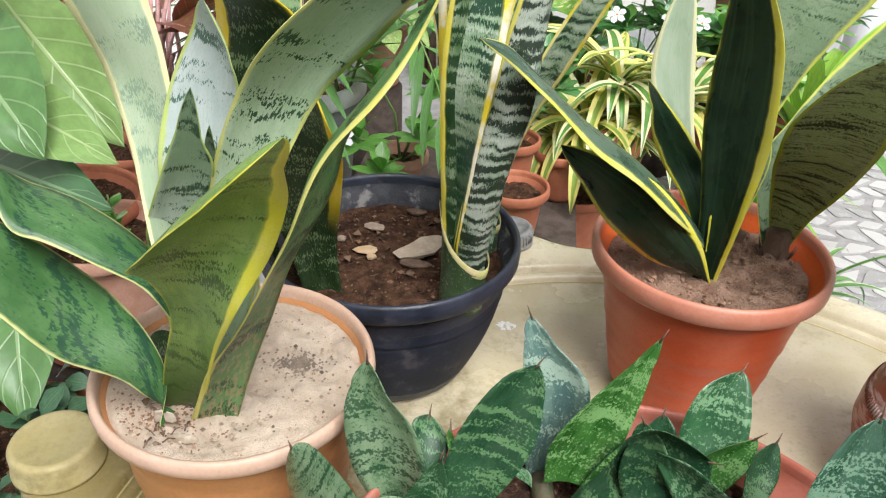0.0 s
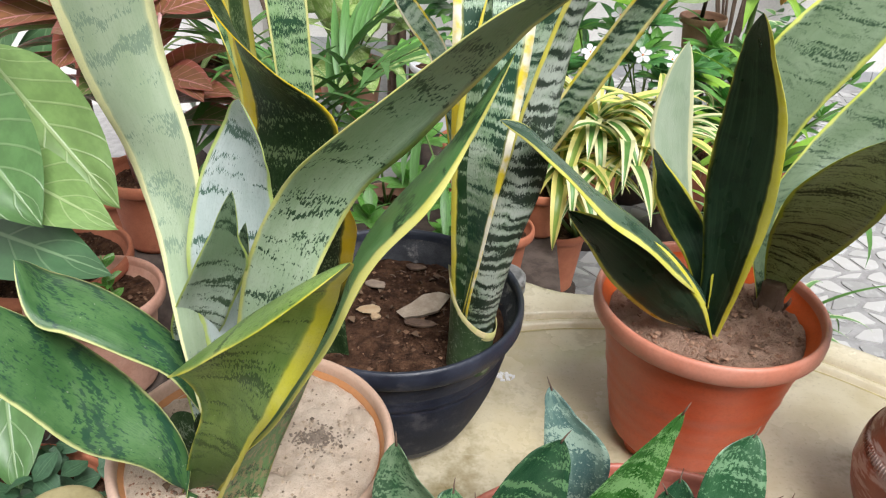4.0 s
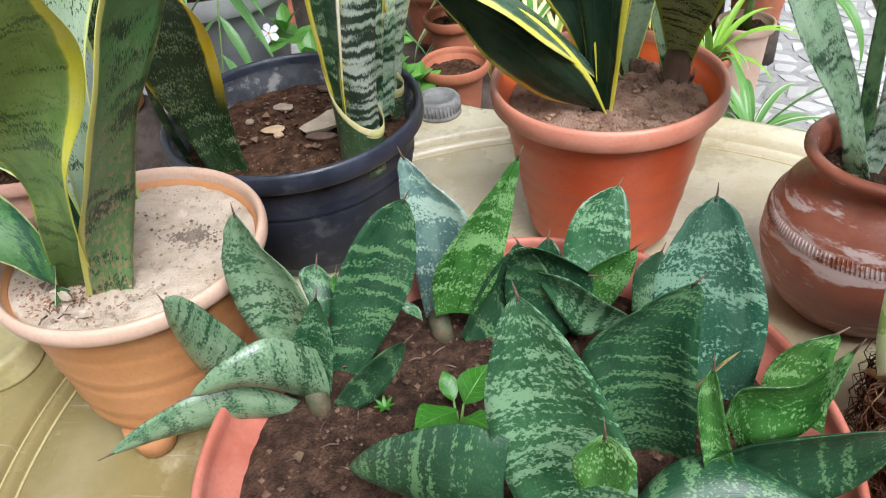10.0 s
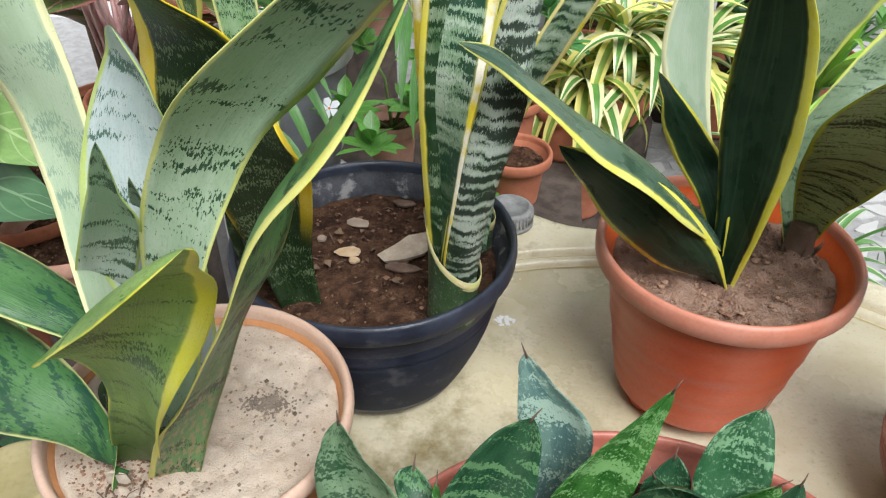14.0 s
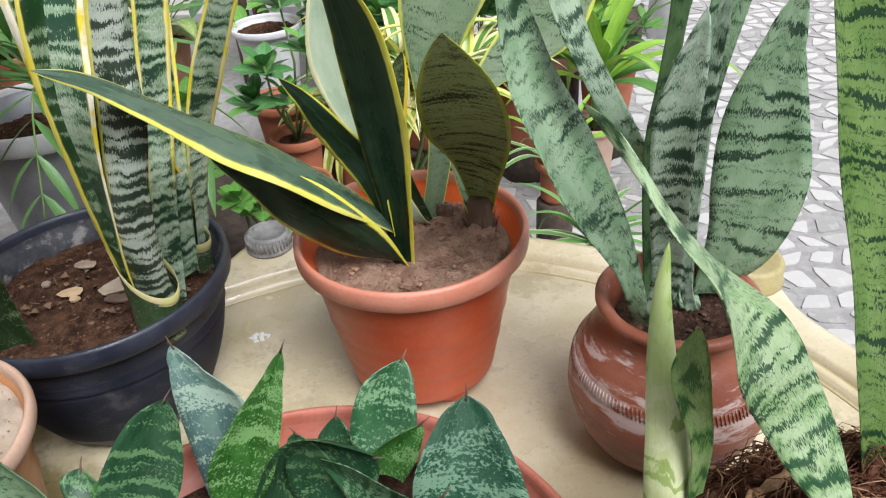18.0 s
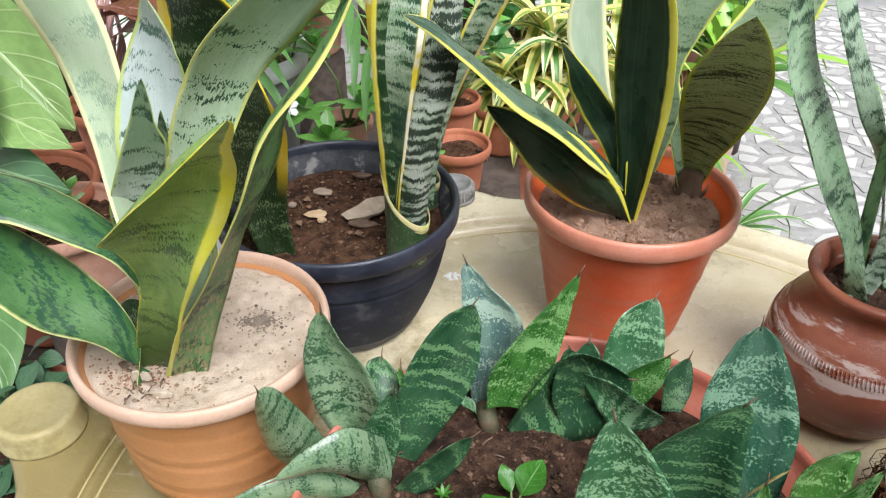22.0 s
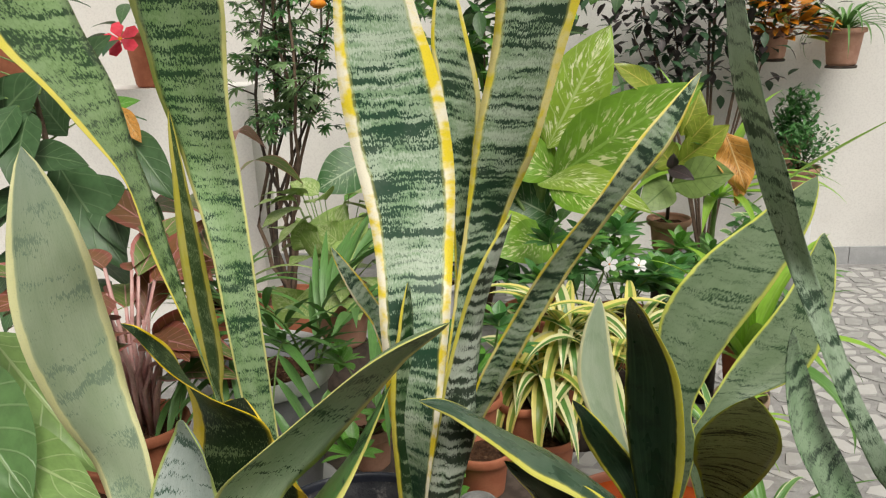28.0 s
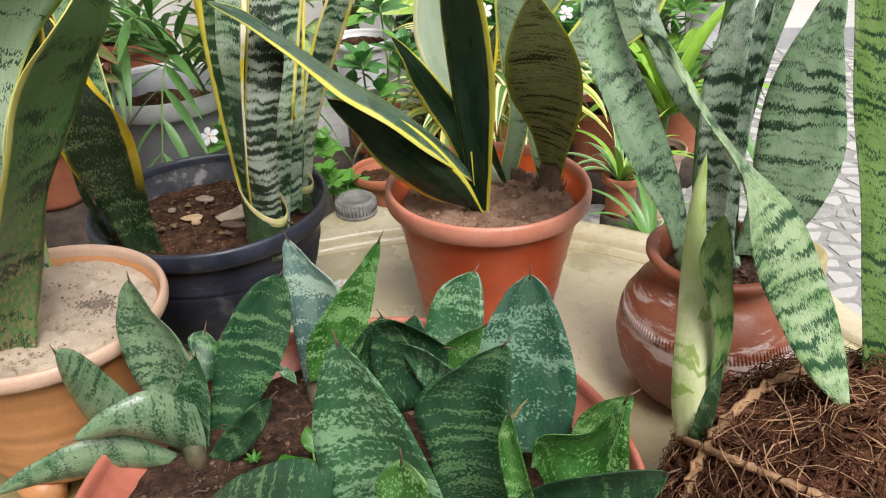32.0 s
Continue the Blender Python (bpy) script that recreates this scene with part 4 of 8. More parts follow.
# ---- pots on the table ----
orange_pot = flower_pot((0.321, 0.822, TZ + 0.002), 0.1165, 0.1870, 0.078, "orange_plastic", "orange_rim", "orange_lit", "orange terracotta-coloured plastic pot on the cream table", soil_depth=0.026, soil_mat="red_soil", grooves=(0.28, 0.5, 0.72), feet=4, feet_in=0.026, mound=0.004, bump=0.01, group="pots on the table")
black_pot = flower_pot((-0.003, 0.821, TZ + 0.002), 0.1375, 0.165, 0.088, "black_plastic", "black_plastic", "black_inner", "wide black plastic pot with fine ribs and dark soil", soil_depth=0.034, soil_mat="dark_soil", ribs=1, grooves=(0.62,), group="pots on the table", belly=0.008)
sand_pot = flower_pot((-0.083, 0.586, TZ + 0.002), 0.1115, 0.1740, 0.084, "sand_pot_plastic", "sand_pot_rim", "sand_pot_plastic", "tan plastic pot with a pale rim, filled with sand", soil_depth=0.014, soil_mat="sand", grooves=(0.3, 0.52, 0.74), feet=4, mound=0.004, bump=0.006, foot_h=0.026, group="pots on the table", rim_h=0.016, feet_turn=-0.03, feet_in=0.012)
bowl = flower_pot((0.233, 0.431, TZ + 0.002), 0.2165, 0.122, 0.145, "bowl_plastic", "bowl_plastic", "bowl_plastic", "wide shallow terracotta-coloured planter bowl, scuffed at the rim", soil_depth=0.030, soil_mat="black_soil", rim_h=0.02, out=0.006, group="pots on the table", seg=96, name="planter_bowl", wob=0.012)


def clay_pot():
    p = thing("clay_pot", (0.551, 0.70, TZ + 0.003), "round-bellied burnt clay water pot with lime bloom", "clay pot", "pots on the table")
    prof = [(0, 0), (0.045, 0.0), (0.062, 0.004), (0.077, 0.022), (0.0875, 0.045), (0.0925, 0.068), (0.0915, 0.088), (0.0855, 0.108), (0.0765, 0.124), (0.067, 0.134), (0.0610, 0.141), (0.0600, 0.147), (0.0625, 0.153), (0.0685, 0.1590), (0.0712, 0.163), (0.0712, 0.167), (0.068, 0.1695), (0.063, 0.169), (0.0575, 0.162), (0.055, 0.15), (0.056, 0.140), (0.06, 0.13), (0.0, 0.128)]
    v, f = lathe(prof, 72)
    mesh_ob("body", v, f, "clay", p)
    marks = []
    for i in range(150):
        a = TAU * i / 150
        marks.append(tube([(q * math.cos(a + d), q * math.sin(a + d), z) for q, z, d in ((0.0868, 0.1055, -0.006), (0.0885, 0.1005, 0.0), (0.0900, 0.0955, 0.006))], 0.0007, 4))
    v, f = merge(marks)
    tagged(mesh_ob("stamped_band", v, f, "clay", p), "band of short stamped strokes", kind="stuff")
    soil(p, 0.054, 0.142, "black_soil", seed=5)


clay_pot()

# ---- coir ball ----
def coir_ball():
    c = Vector((0.598, 0.435, TZ + 0.103))
    ball = thing("coir_ball", c, "ball of brown coconut fibre bound with rope, holding a root", "coir ball")
    R_ = random.Random(11)
    verts, faces = lathe([(math.sin(math.pi * i / 18), -math.cos(math.pi * i / 18)) if 0 < i < 18 else (0, -math.cos(math.pi * i / 18)) for i in range(19)], 36)
    vv = []
    for q in verts:
        p = Vector(q)
        k = 1 + 0.07 * noise.fractal(p * 4, 1.0, 2.0, 4)
        vv.append((p.x * 0.128 * k, p.y * 0.110 * k, p.z * 0.102 * k))
    mesh_ob("core", vv, faces, "coir", ball)
    strands = {"coir": [], "coir_rope": [], "coir_dark": []}
    for i in range(2600):
        th, ph = R_.uniform(0, TAU), math.acos(R_.uniform(-0.35, 1))
        d = R_.uniform(0, TAU)
        pts = []
        thick = i < 520
        lift = R_.uniform(0.98, 1.06) if thick else R_.uniform(1.02, 1.14)
        bend = R_.uniform(-1.5, 1.5) if thick else R_.uniform(-3.5, 3.5)
        for s in range(8):
            p = Vector((math.sin(ph) * math.cos(th), math.sin(ph) * math.sin(th), math.cos(ph)))
            k = lift * (1 + (0.02 if thick else 0.035) * math.sin(s * 1.3 + i)) + 0.07 * noise.fractal(p * 4, 1.0, 2.0, 4)
            pts.append((p.x * 0.128 * k, p.y * 0.110 * k, p.z * 0.102 * k))
            step = 0.13 if thick else 0.08
            th += step * math.cos(d) / max(0.3, math.sin(ph))
            ph += step * math.sin(d)
            d += bend * 0.2
        r_ = R_.choice((0.0016, 0.0022, 0.0030, 0.0038)) if thick else R_.choice((0.00025, 0.00035, 0.0005, 0.0007))
        key = R_.choice(("coir", "coir_dark", "coir_dark")) if thick else R_.choice(("coir", "coir", "coir_dark", "coir_rope"))
        strands[key].append(tube(pts, r_, 5 if thick else 4, 0.7))
    for key, some in strands.items():
        v, f = merge(some)
        tagged(mesh_ob("fibre", v, f, key, ball), kind="stuff")
    for a0, tilt, lift in ((0.3, 0.5, 1.09), (1.6, -0.35, 1.1), (2.5, 0.75, 1.1)):
        lists = []
        for strand in range(3):
            pts = []
            for s in range(61):
                a = TAU * s / 60
                p = Vector((math.cos(a), math.sin(a) * math.sin(tilt), math.sin(a) * math.cos(tilt)))
                p = Matrix.Rotation(a0, 3, "Z") @ p
                tw = a * 26 + TAU * strand / 3
                k = lift + 0.018 * math.cos(tw)
                q = Vector((p.x * 0.128 * k, p.y * 0.110 * k, p.z * 0.102 * k))
                q += Vector((0.0018 * math.sin(tw), 0.0018 * math.cos(tw), 0))
                pts.append(q)
            lists.append(tube(pts, 0.0024, 6))
        v, f = merge(lists)
        mesh_ob("rope", v, f, "coir_rope", ball)


coir_ball()

# ---- snake plants ----
sand_plant = thing("snake_plant", (-0.105, 0.575, 0.605), "snake plant with broad pale leaves and yellow margins in sand", "snake plant", "snake plants")
black_plant = thing("snake_plant", (0.03, 0.78, 0.60), "tall variegated snake plant with yellow margins and dark cross bands", "snake plant", "snake plants")
orange_plant = thing("snake_plant", (0.33, 0.81, 0.63), "snake plant with near-black leaves edged in yellow", "snake plant", "snake plants")
clay_plant = thing("snake_plant", (0.545, 0.70, 0.61), "grey-green snake plant with dark wavy bands in the clay pot", "snake plant", "snake plants")
coir_plant = thing("snake_plant", (0.55, 0.45, 0.60), "bare-rooted snake plant with a pale bulb-like base on the coir ball", "snake plant", "snake plants")
bowl_rosettes = [thing("birds_nest_plant", (x, y, 0.57), "dwarf snake plant rosette with mottled dark green leaves", "snake plant", "dwarf rosettes") for x, y in ((0.10, 0.49), (0.165, 0.555), (0.275, 0.565), (0.30, 0.42))]

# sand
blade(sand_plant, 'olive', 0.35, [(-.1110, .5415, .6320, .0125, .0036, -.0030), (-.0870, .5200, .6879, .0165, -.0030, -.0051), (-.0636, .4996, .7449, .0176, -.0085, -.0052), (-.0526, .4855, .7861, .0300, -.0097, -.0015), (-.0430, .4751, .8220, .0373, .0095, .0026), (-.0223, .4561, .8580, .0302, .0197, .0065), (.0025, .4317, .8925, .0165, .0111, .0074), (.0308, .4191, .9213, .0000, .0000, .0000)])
blade(sand_plant, 'scarred', 0.1, [(-.0820, .5345, .6310, .0150, .0060, -.0040), (-.0533, .5237, .7064, .0105, .0205, -.0033), (-.0192, .5098, .7759, .0061, .0290, .0028), (.0066, .5111, .8284, .0041, .0371, .0003), (.0186, .5269, .8638, -.0032, .0531, -.0118), (.0546, .5225, .9134, .0017, .0424, .0003), (.0721, .5109, .9436, -.0024, .0077, .0014), (.0948, .5141, .9880, .0000, .0000, .0000)])
blade(sand_plant, 'pale', 0.12, [(-.0964, .5394, .7014, -.0045, .0151, -.0012), (-.1023, .5494, .7726, .0055, .0111, -.0016), (-.1074, .5662, .8349, .0154, .0030, -.0007), (-.1180, .5792, .8884, .0212, -.0007, .0054), (-.1288, .5715, .9460, .0122, .0234, .0045), (-.1326, .5603, 1.0044, .0110, .0340, .0006), (-.1295, .5517, 1.0652, .0128, .0209, -.0010), (-.1307, .5501, 1.1294, .0000, .0000, .0000)])
blade(sand_plant, 'silver', 0.2, [(-.0774, .5718, .6862, .0175, .0143, .0012), (-.0756, .5713, .7585, .0230, .0127, .0003), (-.0758, .5699, .8248, .0283, .0100, -.0007), (-.0707, .5728, .8752, .0233, -.0001, -.0020), (-.0595, .5706, .9083, .0139, -.0077, -.0093), (-.0585, .5578, .9372, .0000, .0000, .0000)])
blade(sand_plant, 'spotted', 0.25, [(-.1000, .5650, .6200, .0128, .0000, .0016), (-.1100, .5700, .7430, .0160, .0000, .0020), (-.0980, .5550, .7860, .0190, .0000, .0020), (-.0710, .5340, .8410, .0170, .0000, .0020), (-.0615, .5230, .8705, .0075, .0000, -.0015), (-.0510, .5110, .9030, .0000, .0000, .0000)])
blade(sand_plant, 'spotted', 0.2, [(-.1000, .5650, .6200, .0032, .0000, .0004), (-.0730, .5700, .8065, .0040, .0000, .0005), (-.0620, .5480, .8435, .0040, .0000, -.0025), (-.0520, .5300, .8730, .0000, .0000, .0000)])
blade(sand_plant, 'mid', 0.2, [(-.0980, .5620, .6220, .0110, -.0030, .0000), (-.0810, .5480, .6673, .0120, -.0060, .0008), (-.0545, .5340, .7514, .0200, -.0120, .0001), (-.0359, .5278, .8304, .0216, -.0102, -.0003), (-.0091, .5271, .8953, .0211, .0057, -.0025), (.0250, .5168, .9386, .0180, .0211, -.0092), (.0652, .5189, .9767, .0117, .0249, -.0109), (.0982, .5154, 1.0081, .0027, .0202, -.0107), (.1317, .5117, 1.0278, .0000, .0000, .0000)])
blade(sand_plant, 'green', 0.15, [(-.1107, .5194, .6401, .0030, .0083, .0018), (-.1155, .5232, .6667, -.0053, -.0062, -.0037), (-.1296, .5256, .6919, -.0062, -.0149, -.0077), (-.1603, .5261, .7174, -.0064, -.0295, -.0064), (-.1854, .5234, .7468, -.0024, -.0342, -.0007), (-.2051, .5141, .7785, -.0082, -.0247, -.0001), (-.2258, .5120, .8158, .0000, .0000, .0000)])
blade(sand_plant, 'green', 0.15, [(-.1180, .5630, .6320, .0000, -.0040, -.0040), (-.1000, .5610, .6750, -.0010, -.0060, -.0040), (-.1162, .5555, .7379, -.0011, -.0125, -.0024), (-.1436, .5544, .7642, -.0019, -.0201, -.0024), (-.1768, .5546, .7826, .0015, -.0254, -.0019), (-.2008, .5486, .7971, .0053, -.0228, -.0037), (-.2148, .5492, .8208, .0000, .0000, .0000)])
blade(sand_plant, 'dark', 0.1, [(-.0980, .5750, .6250, -.0100, .0000, .0000), (-.0860, .5880, .7066, -.0100, .0000, .0001), (-.0720, .5980, .7856, -.0150, -.0020, -.0002), (-.0520, .6000, .8566, -.0290, -.0008, -.0005), (-.0407, .5925, .9133, -.0317, .0083, .0009), (-.0532, .5722, .9549, -.0158, .0145, .0030), (-.0608, .5538, .9844, -.0032, .0112, .0027), (-.0683, .5365, 1.0113, .0032, .0008, .0017), (-.0812, .5393, 1.0167, .0000, .0000, .0000)])

# black
blade(black_plant, 'dark', 0.3, [(-.0560, .7500, .5950, .0160, .0060, .0000), (-.0640, .7440, .6600, .0215, .0080, -.0010), (-.0635, .7263, .7311, .0344, .0058, .0009), (-.0595, .7087, .7890, .0449, -.0126, .0006), (-.0629, .6962, .8398, .0528, -.0433, .0020), (-.0671, .6975, .8799, .0000, .0000, .0000)])
blade(black_plant, 'dark', 0.1, [(-.1025, .7650, .6055, .0035, .0000, -.0015), (-.1055, .7460, .6660, .0055, .0000, -.0020), (-.1015, .7310, .7140, .0035, .0000, .0010), (-.0960, .7200, .7500, .0000, .0000, .0000)])
blade(black_plant, 'tall_green', 0.1, [(-.0720, .7720, .6000, .0090, .0000, .0000), (-.0658, .7658, .6366, .0098, .0009, .0001), (-.0702, .7608, .7343, .0107, .0039, .0000), (-.0757, .7566, .8291, .0122, .0068, -.0001), (-.0809, .7558, .9192, .0138, .0089, -.0008), (-.0910, .7719, 1.0012, .0184, .0042, -.0012), (-.1116, .8035, 1.0747, .0330, -.0153, .0015), (-.1247, .8141, 1.1557, .0465, -.0279, .0009), (-.1277, .8142, 1.2415, .0577, -.0358, .0001), (-.1271, .8135, 1.3290, .0000, .0000, .0000)])
blade(black_plant, 'margined', 0.1, [(-.0785, .7850, .5995, .0125, .0000, -.0005), (-.1290, .7990, .8025, .0040, .0000, -.0035), (-.1375, .8040, .8775, .0135, .0000, -.0095), (-.1445, .8100, .9715, .0125, .0000, -.0085), (-.1485, .8150, 1.0465, .0075, .0000, -.0115), (-.1530, .8200, 1.1200, .0000, .0000, .0000)])
blade(black_plant, 'green2', 0.1, [(-.0760, .7720, .6000, .0080, -.0060, .0000), (-.0801, .7610, .6789, .0031, -.0230, -.0002), (-.1091, .7710, .7845, .0016, -.0124, .0000), (-.1385, .7827, .8832, .0011, .0002, .0003), (-.1679, .7972, .9721, -.0004, .0188, -.0005), (-.1938, .8098, 1.0545, -.0058, .0335, -.0032), (-.2212, .8081, 1.1218, .0002, .0468, -.0005), (-.2527, .8024, 1.1813, .0082, .0579, .0016), (-.2830, .8007, 1.2447, .0054, .0602, .0005), (-.3113, .7991, 1.3094, .0000, .0000, .0000)])
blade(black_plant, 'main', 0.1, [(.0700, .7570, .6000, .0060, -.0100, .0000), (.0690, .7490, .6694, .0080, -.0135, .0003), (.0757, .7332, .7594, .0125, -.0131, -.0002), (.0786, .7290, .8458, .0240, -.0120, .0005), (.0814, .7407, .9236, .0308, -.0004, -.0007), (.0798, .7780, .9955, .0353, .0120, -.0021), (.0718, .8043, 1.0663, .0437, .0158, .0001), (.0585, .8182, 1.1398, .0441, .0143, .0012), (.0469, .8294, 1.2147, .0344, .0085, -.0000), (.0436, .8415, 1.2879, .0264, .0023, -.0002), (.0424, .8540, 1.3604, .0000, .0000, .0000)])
blade(black_plant, 'main_narrow', 0.12, [(.0830, .8000, .6000, .0080, .0040, .0000), (.0920, .8150, .7000, .0100, .0060, .0000), (.1050, .8350, .8000, .0120, .0080, .0000), (.1220, .8460, .9000, .0140, .0080, .0000), (.1426, .8509, .9922, .0197, .0068, -.0007), (.1653, .8329, 1.0759, .0297, -.0096, .0001), (.1840, .8236, 1.1523, .0317, -.0180, .0004), (.1987, .8201, 1.2198, .0372, -.0237, -.0003), (.2002, .8200, 1.2839, .0402, -.0275, -.0001), (.2015, .8205, 1.3462, .0000, .0000, .0000)])
blade(black_plant, 'main_narrow', 0.1, [(.0870, .8728, .5757, .0059, .0104, -.0004), (.0977, .8753, .6347, .0062, .0116, -.0001), (.1086, .8770, .6949, .0067, .0119, .0003), (.1251, .8749, .7555, .0117, .0097, -.0004), (.1488, .8635, .8163, .0151, .0022, -.0015), (.1788, .8485, .8804, .0138, -.0017, -.0016), (.2127, .8334, .9481, .0154, .0074, -.0024), (.2567, .8273, 1.0147, .0130, .0158, -.0065), (.3098, .8504, 1.0765, .0115, .0071, -.0095), (.3548, .8811, 1.1343, .0000, .0000, .0000)])
blade(black_plant, 'main_narrow', 0.1, [(.0895, .8250, .6160, .0145, .0000, .0090), (.1210, .8590, .9010, .0120, .0000, .0000), (.1195, .8760, 1.0405, .0135, .0000, -.0005), (.1205, .8840, 1.1120, .0205, .0000, -.0060), (.1115, .8910, 1.1730, .0185, .0000, -.0030), (.1080, .9000, 1.2470, .0000, .0000, .0000)])
blade(black_plant, 'frost', -0.35, [(.0835, .7570, .6050, .0165, .0020, .0000), (.0870, .7450, .6560, .0160, .0028, .0007), (.0925, .7330, .7050, .0160, .0028, .0007), (.1017, .7221, .7644, .0162, .0014, .0000), (.1151, .7202, .8258, .0177, .0011, -.0013), (.1241, .7227, .8848, .0138, .0058, -.0016), (.1361, .7241, .9398, .0104, .0120, -.0018), (.1517, .7218, .9907, .0067, .0178, -.0018), (.1694, .7174, 1.0387, .0000, .0000, .0000)])
blade(black_plant, 'sheath', -0.3, [(.0800, .7580, .6050, .0180, .0000, .0000), (.0810, .7490, .6560, .0200, .0000, .0000), (.0814, .7415, .7074, .0218, .0008, .0010), (.0776, .7400, .7699, .0199, .0045, .0000), (.0746, .7385, .8282, .0173, .0071, -.0003), (.0760, .7370, .8812, .0153, .0094, -.0002), (.0760, .7360, .9286, .0057, .0095, -.0003), (.0782, .7373, .9733, .0000, .0000, .0000)])
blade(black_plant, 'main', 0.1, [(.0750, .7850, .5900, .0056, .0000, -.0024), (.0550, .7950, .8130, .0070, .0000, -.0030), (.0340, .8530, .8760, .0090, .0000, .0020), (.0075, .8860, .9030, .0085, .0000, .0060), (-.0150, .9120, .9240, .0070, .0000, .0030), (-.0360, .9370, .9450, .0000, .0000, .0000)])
blade(black_plant, 'dark', 0.1, [(.0850, .8600, .5900, .0088, .0000, -.0008), (.0850, .8600, .6210, .0110, .0000, -.0010), (.1010, .8440, .6965, .0100, .0000, .0035), (.0990, .8360, .7365, .0070, .0000, .0005), (.0960, .8300, .7650, .0000, .0000, .0000)])

# orange
blade(orange_plant, 'slate', 0.2, [(.3144, .7958, .6635, -.0043, -.0066, .0056), (.2772, .7762, .7128, -.0005, -.0223, .0007), (.2298, .7630, .7589, .0051, -.0349, .0002), (.1788, .7459, .8003, .0081, -.0334, -.0004), (.1420, .7167, .8421, .0056, -.0207, -.0021), (.1137, .6888, .8754, .0023, -.0045, -.0059), (.0909, .6663, .8938, .0000, .0000, .0000)])
blade(orange_plant, 'night', 0.15, [(.3168, .7895, .6323, -.0015, .0116, -.0004), (.2771, .7702, .6743, -.0187, .0044, -.0156), (.2318, .7588, .7203, -.0192, .0085, -.0249), (.1935, .7596, .7531, -.0112, .0134, -.0187), (.1594, .7685, .7735, .0000, .0000, .0000)])
blade(orange_plant, 'night', 0.15, [(.3057, .7880, .6700, .0020, -.0070, .0020), (.2930, .7930, .7147, .0115, -.0080, .0014), (.2791, .8066, .7430, .0198, -.0065, .0013), (.2566, .8058, .7797, .0154, -.0042, .0022), (.2391, .7992, .8082, .0050, .0051, .0022), (.2264, .7831, .8326, .0000, .0000, .0000)])
blade(orange_plant, 'night_tall', 0.15, [(.3128, .7863, .6360, .0100, -.0040, -.0009), (.3113, .7767, .7202, .0165, -.0140, .0005), (.3061, .7721, .7991, .0240, -.0220, -.0002), (.2977, .7583, .8743, .0205, -.0180, .0013), (.2798, .7358, .9345, .0100, -.0090, .0005), (.2648, .7006, .9707, .0000, .0000, .0000)])
blade(orange_plant, 'cream', 0.12, [(.3400, .8700, .6250, .0048, .0000, .0000), (.3250, .8470, .6570, .0060, .0000, .0000), (.2810, .8610, .7415, .0150, .0000, -.0065), (.2620, .8700, .8010, .0210, .0000, -.0030), (.2590, .8780, .8565, .0150, .0000, .0005), (.2630, .8850, .9000, .0000, .0000, .0000)])
blade(orange_plant, 'fan', 0.2, [(.3960, .8546, .6426, .0083, -.0024, -.0010), (.3926, .8418, .6894, .0176, -.0081, -.0033), (.3877, .8128, .7332, .0276, -.0083, -.0045), (.3792, .7716, .7783, .0359, -.0054, -.0020), (.3709, .7287, .8335, .0313, -.0118, .0011), (.3589, .6688, .8974, .0000, .0000, .0000)])
blade(orange_plant, 'big', 0.12, [(.3400, .8700, .6250, .0100, .0000, .0000), (.3575, .8700, .7220, .0125, .0000, .0000), (.3505, .8790, .7730, .0155, .0000, .0000), (.3645, .8940, .8520, .0365, .0000, -.0120), (.4080, .9090, .9175, .0440, .0000, -.0075), (.4540, .9210, .9660, .0280, .0000, -.0070), (.4940, .9330, 1.0170, .0000, .0000, .0000)])
blade(orange_plant, 'big', 0.12, [(.3930, .8530, .6250, .0088, .0000, .0000), (.3740, .8800, .7160, .0110, .0000, .0000), (.4015, .8970, .7630, .0155, .0000, .0000), (.4570, .9190, .8010, .0380, .0000, -.0070), (.5005, .9430, .8635, .0265, .0000, -.0105), (.5215, .9620, .9170, .0135, .0000, -.0100), (.5230, .9700, .9430, .0000, .0000, .0000)])
blade(orange_plant, 'dark', 0.1, [(.3400, .8700, .6250, .0064, .0000, -.0004), (.3160, .8500, .7085, .0080, .0000, -.0005), (.3160, .8500, .7635, .0110, .0000, -.0005), (.3220, .8500, .7985, .0090, .0000, -.0035), (.3280, .8500, .8240, .0000, .0000, .0000)])

# clay
blade(clay_plant, 'zey', 0.2, [(.5158, .6779, .6290, .0064, -.0116, .0024), (.4997, .6876, .6806, .0107, .0068, .0012), (.4771, .7011, .7270, .0197, .0258, .0009), (.4487, .7169, .7805, .0223, .0394, -.0003), (.4244, .7271, .8360, .0193, .0264, .0025), (.4103, .7306, .8916, .0115, .0104, .0019), (.3983, .7106, .9378, .0000, .0000, .0000)])
blade(clay_plant, 'zeyt', 0.12, [(.5560, .7120, .6100, .0040, -.0040, .0000), (.5585, .7584, .6748, -.0031, -.0103, -.0020), (.5311, .7461, .7413, .0032, -.0062, .0004), (.4958, .7264, .7972, .0084, .0004, .0051), (.4630, .7294, .8594, .0101, .0086, .0016), (.4399, .7538, .9222, .0129, .0128, .0003), (.4127, .7603, .9923, .0087, -.0089, .0008), (.3805, .7478, 1.0738, .0063, -.0225, .0004), (.3491, .7361, 1.1641, .0015, -.0291, -.0029), (.3295, .7217, 1.2629, .0000, .0000, .0000)])
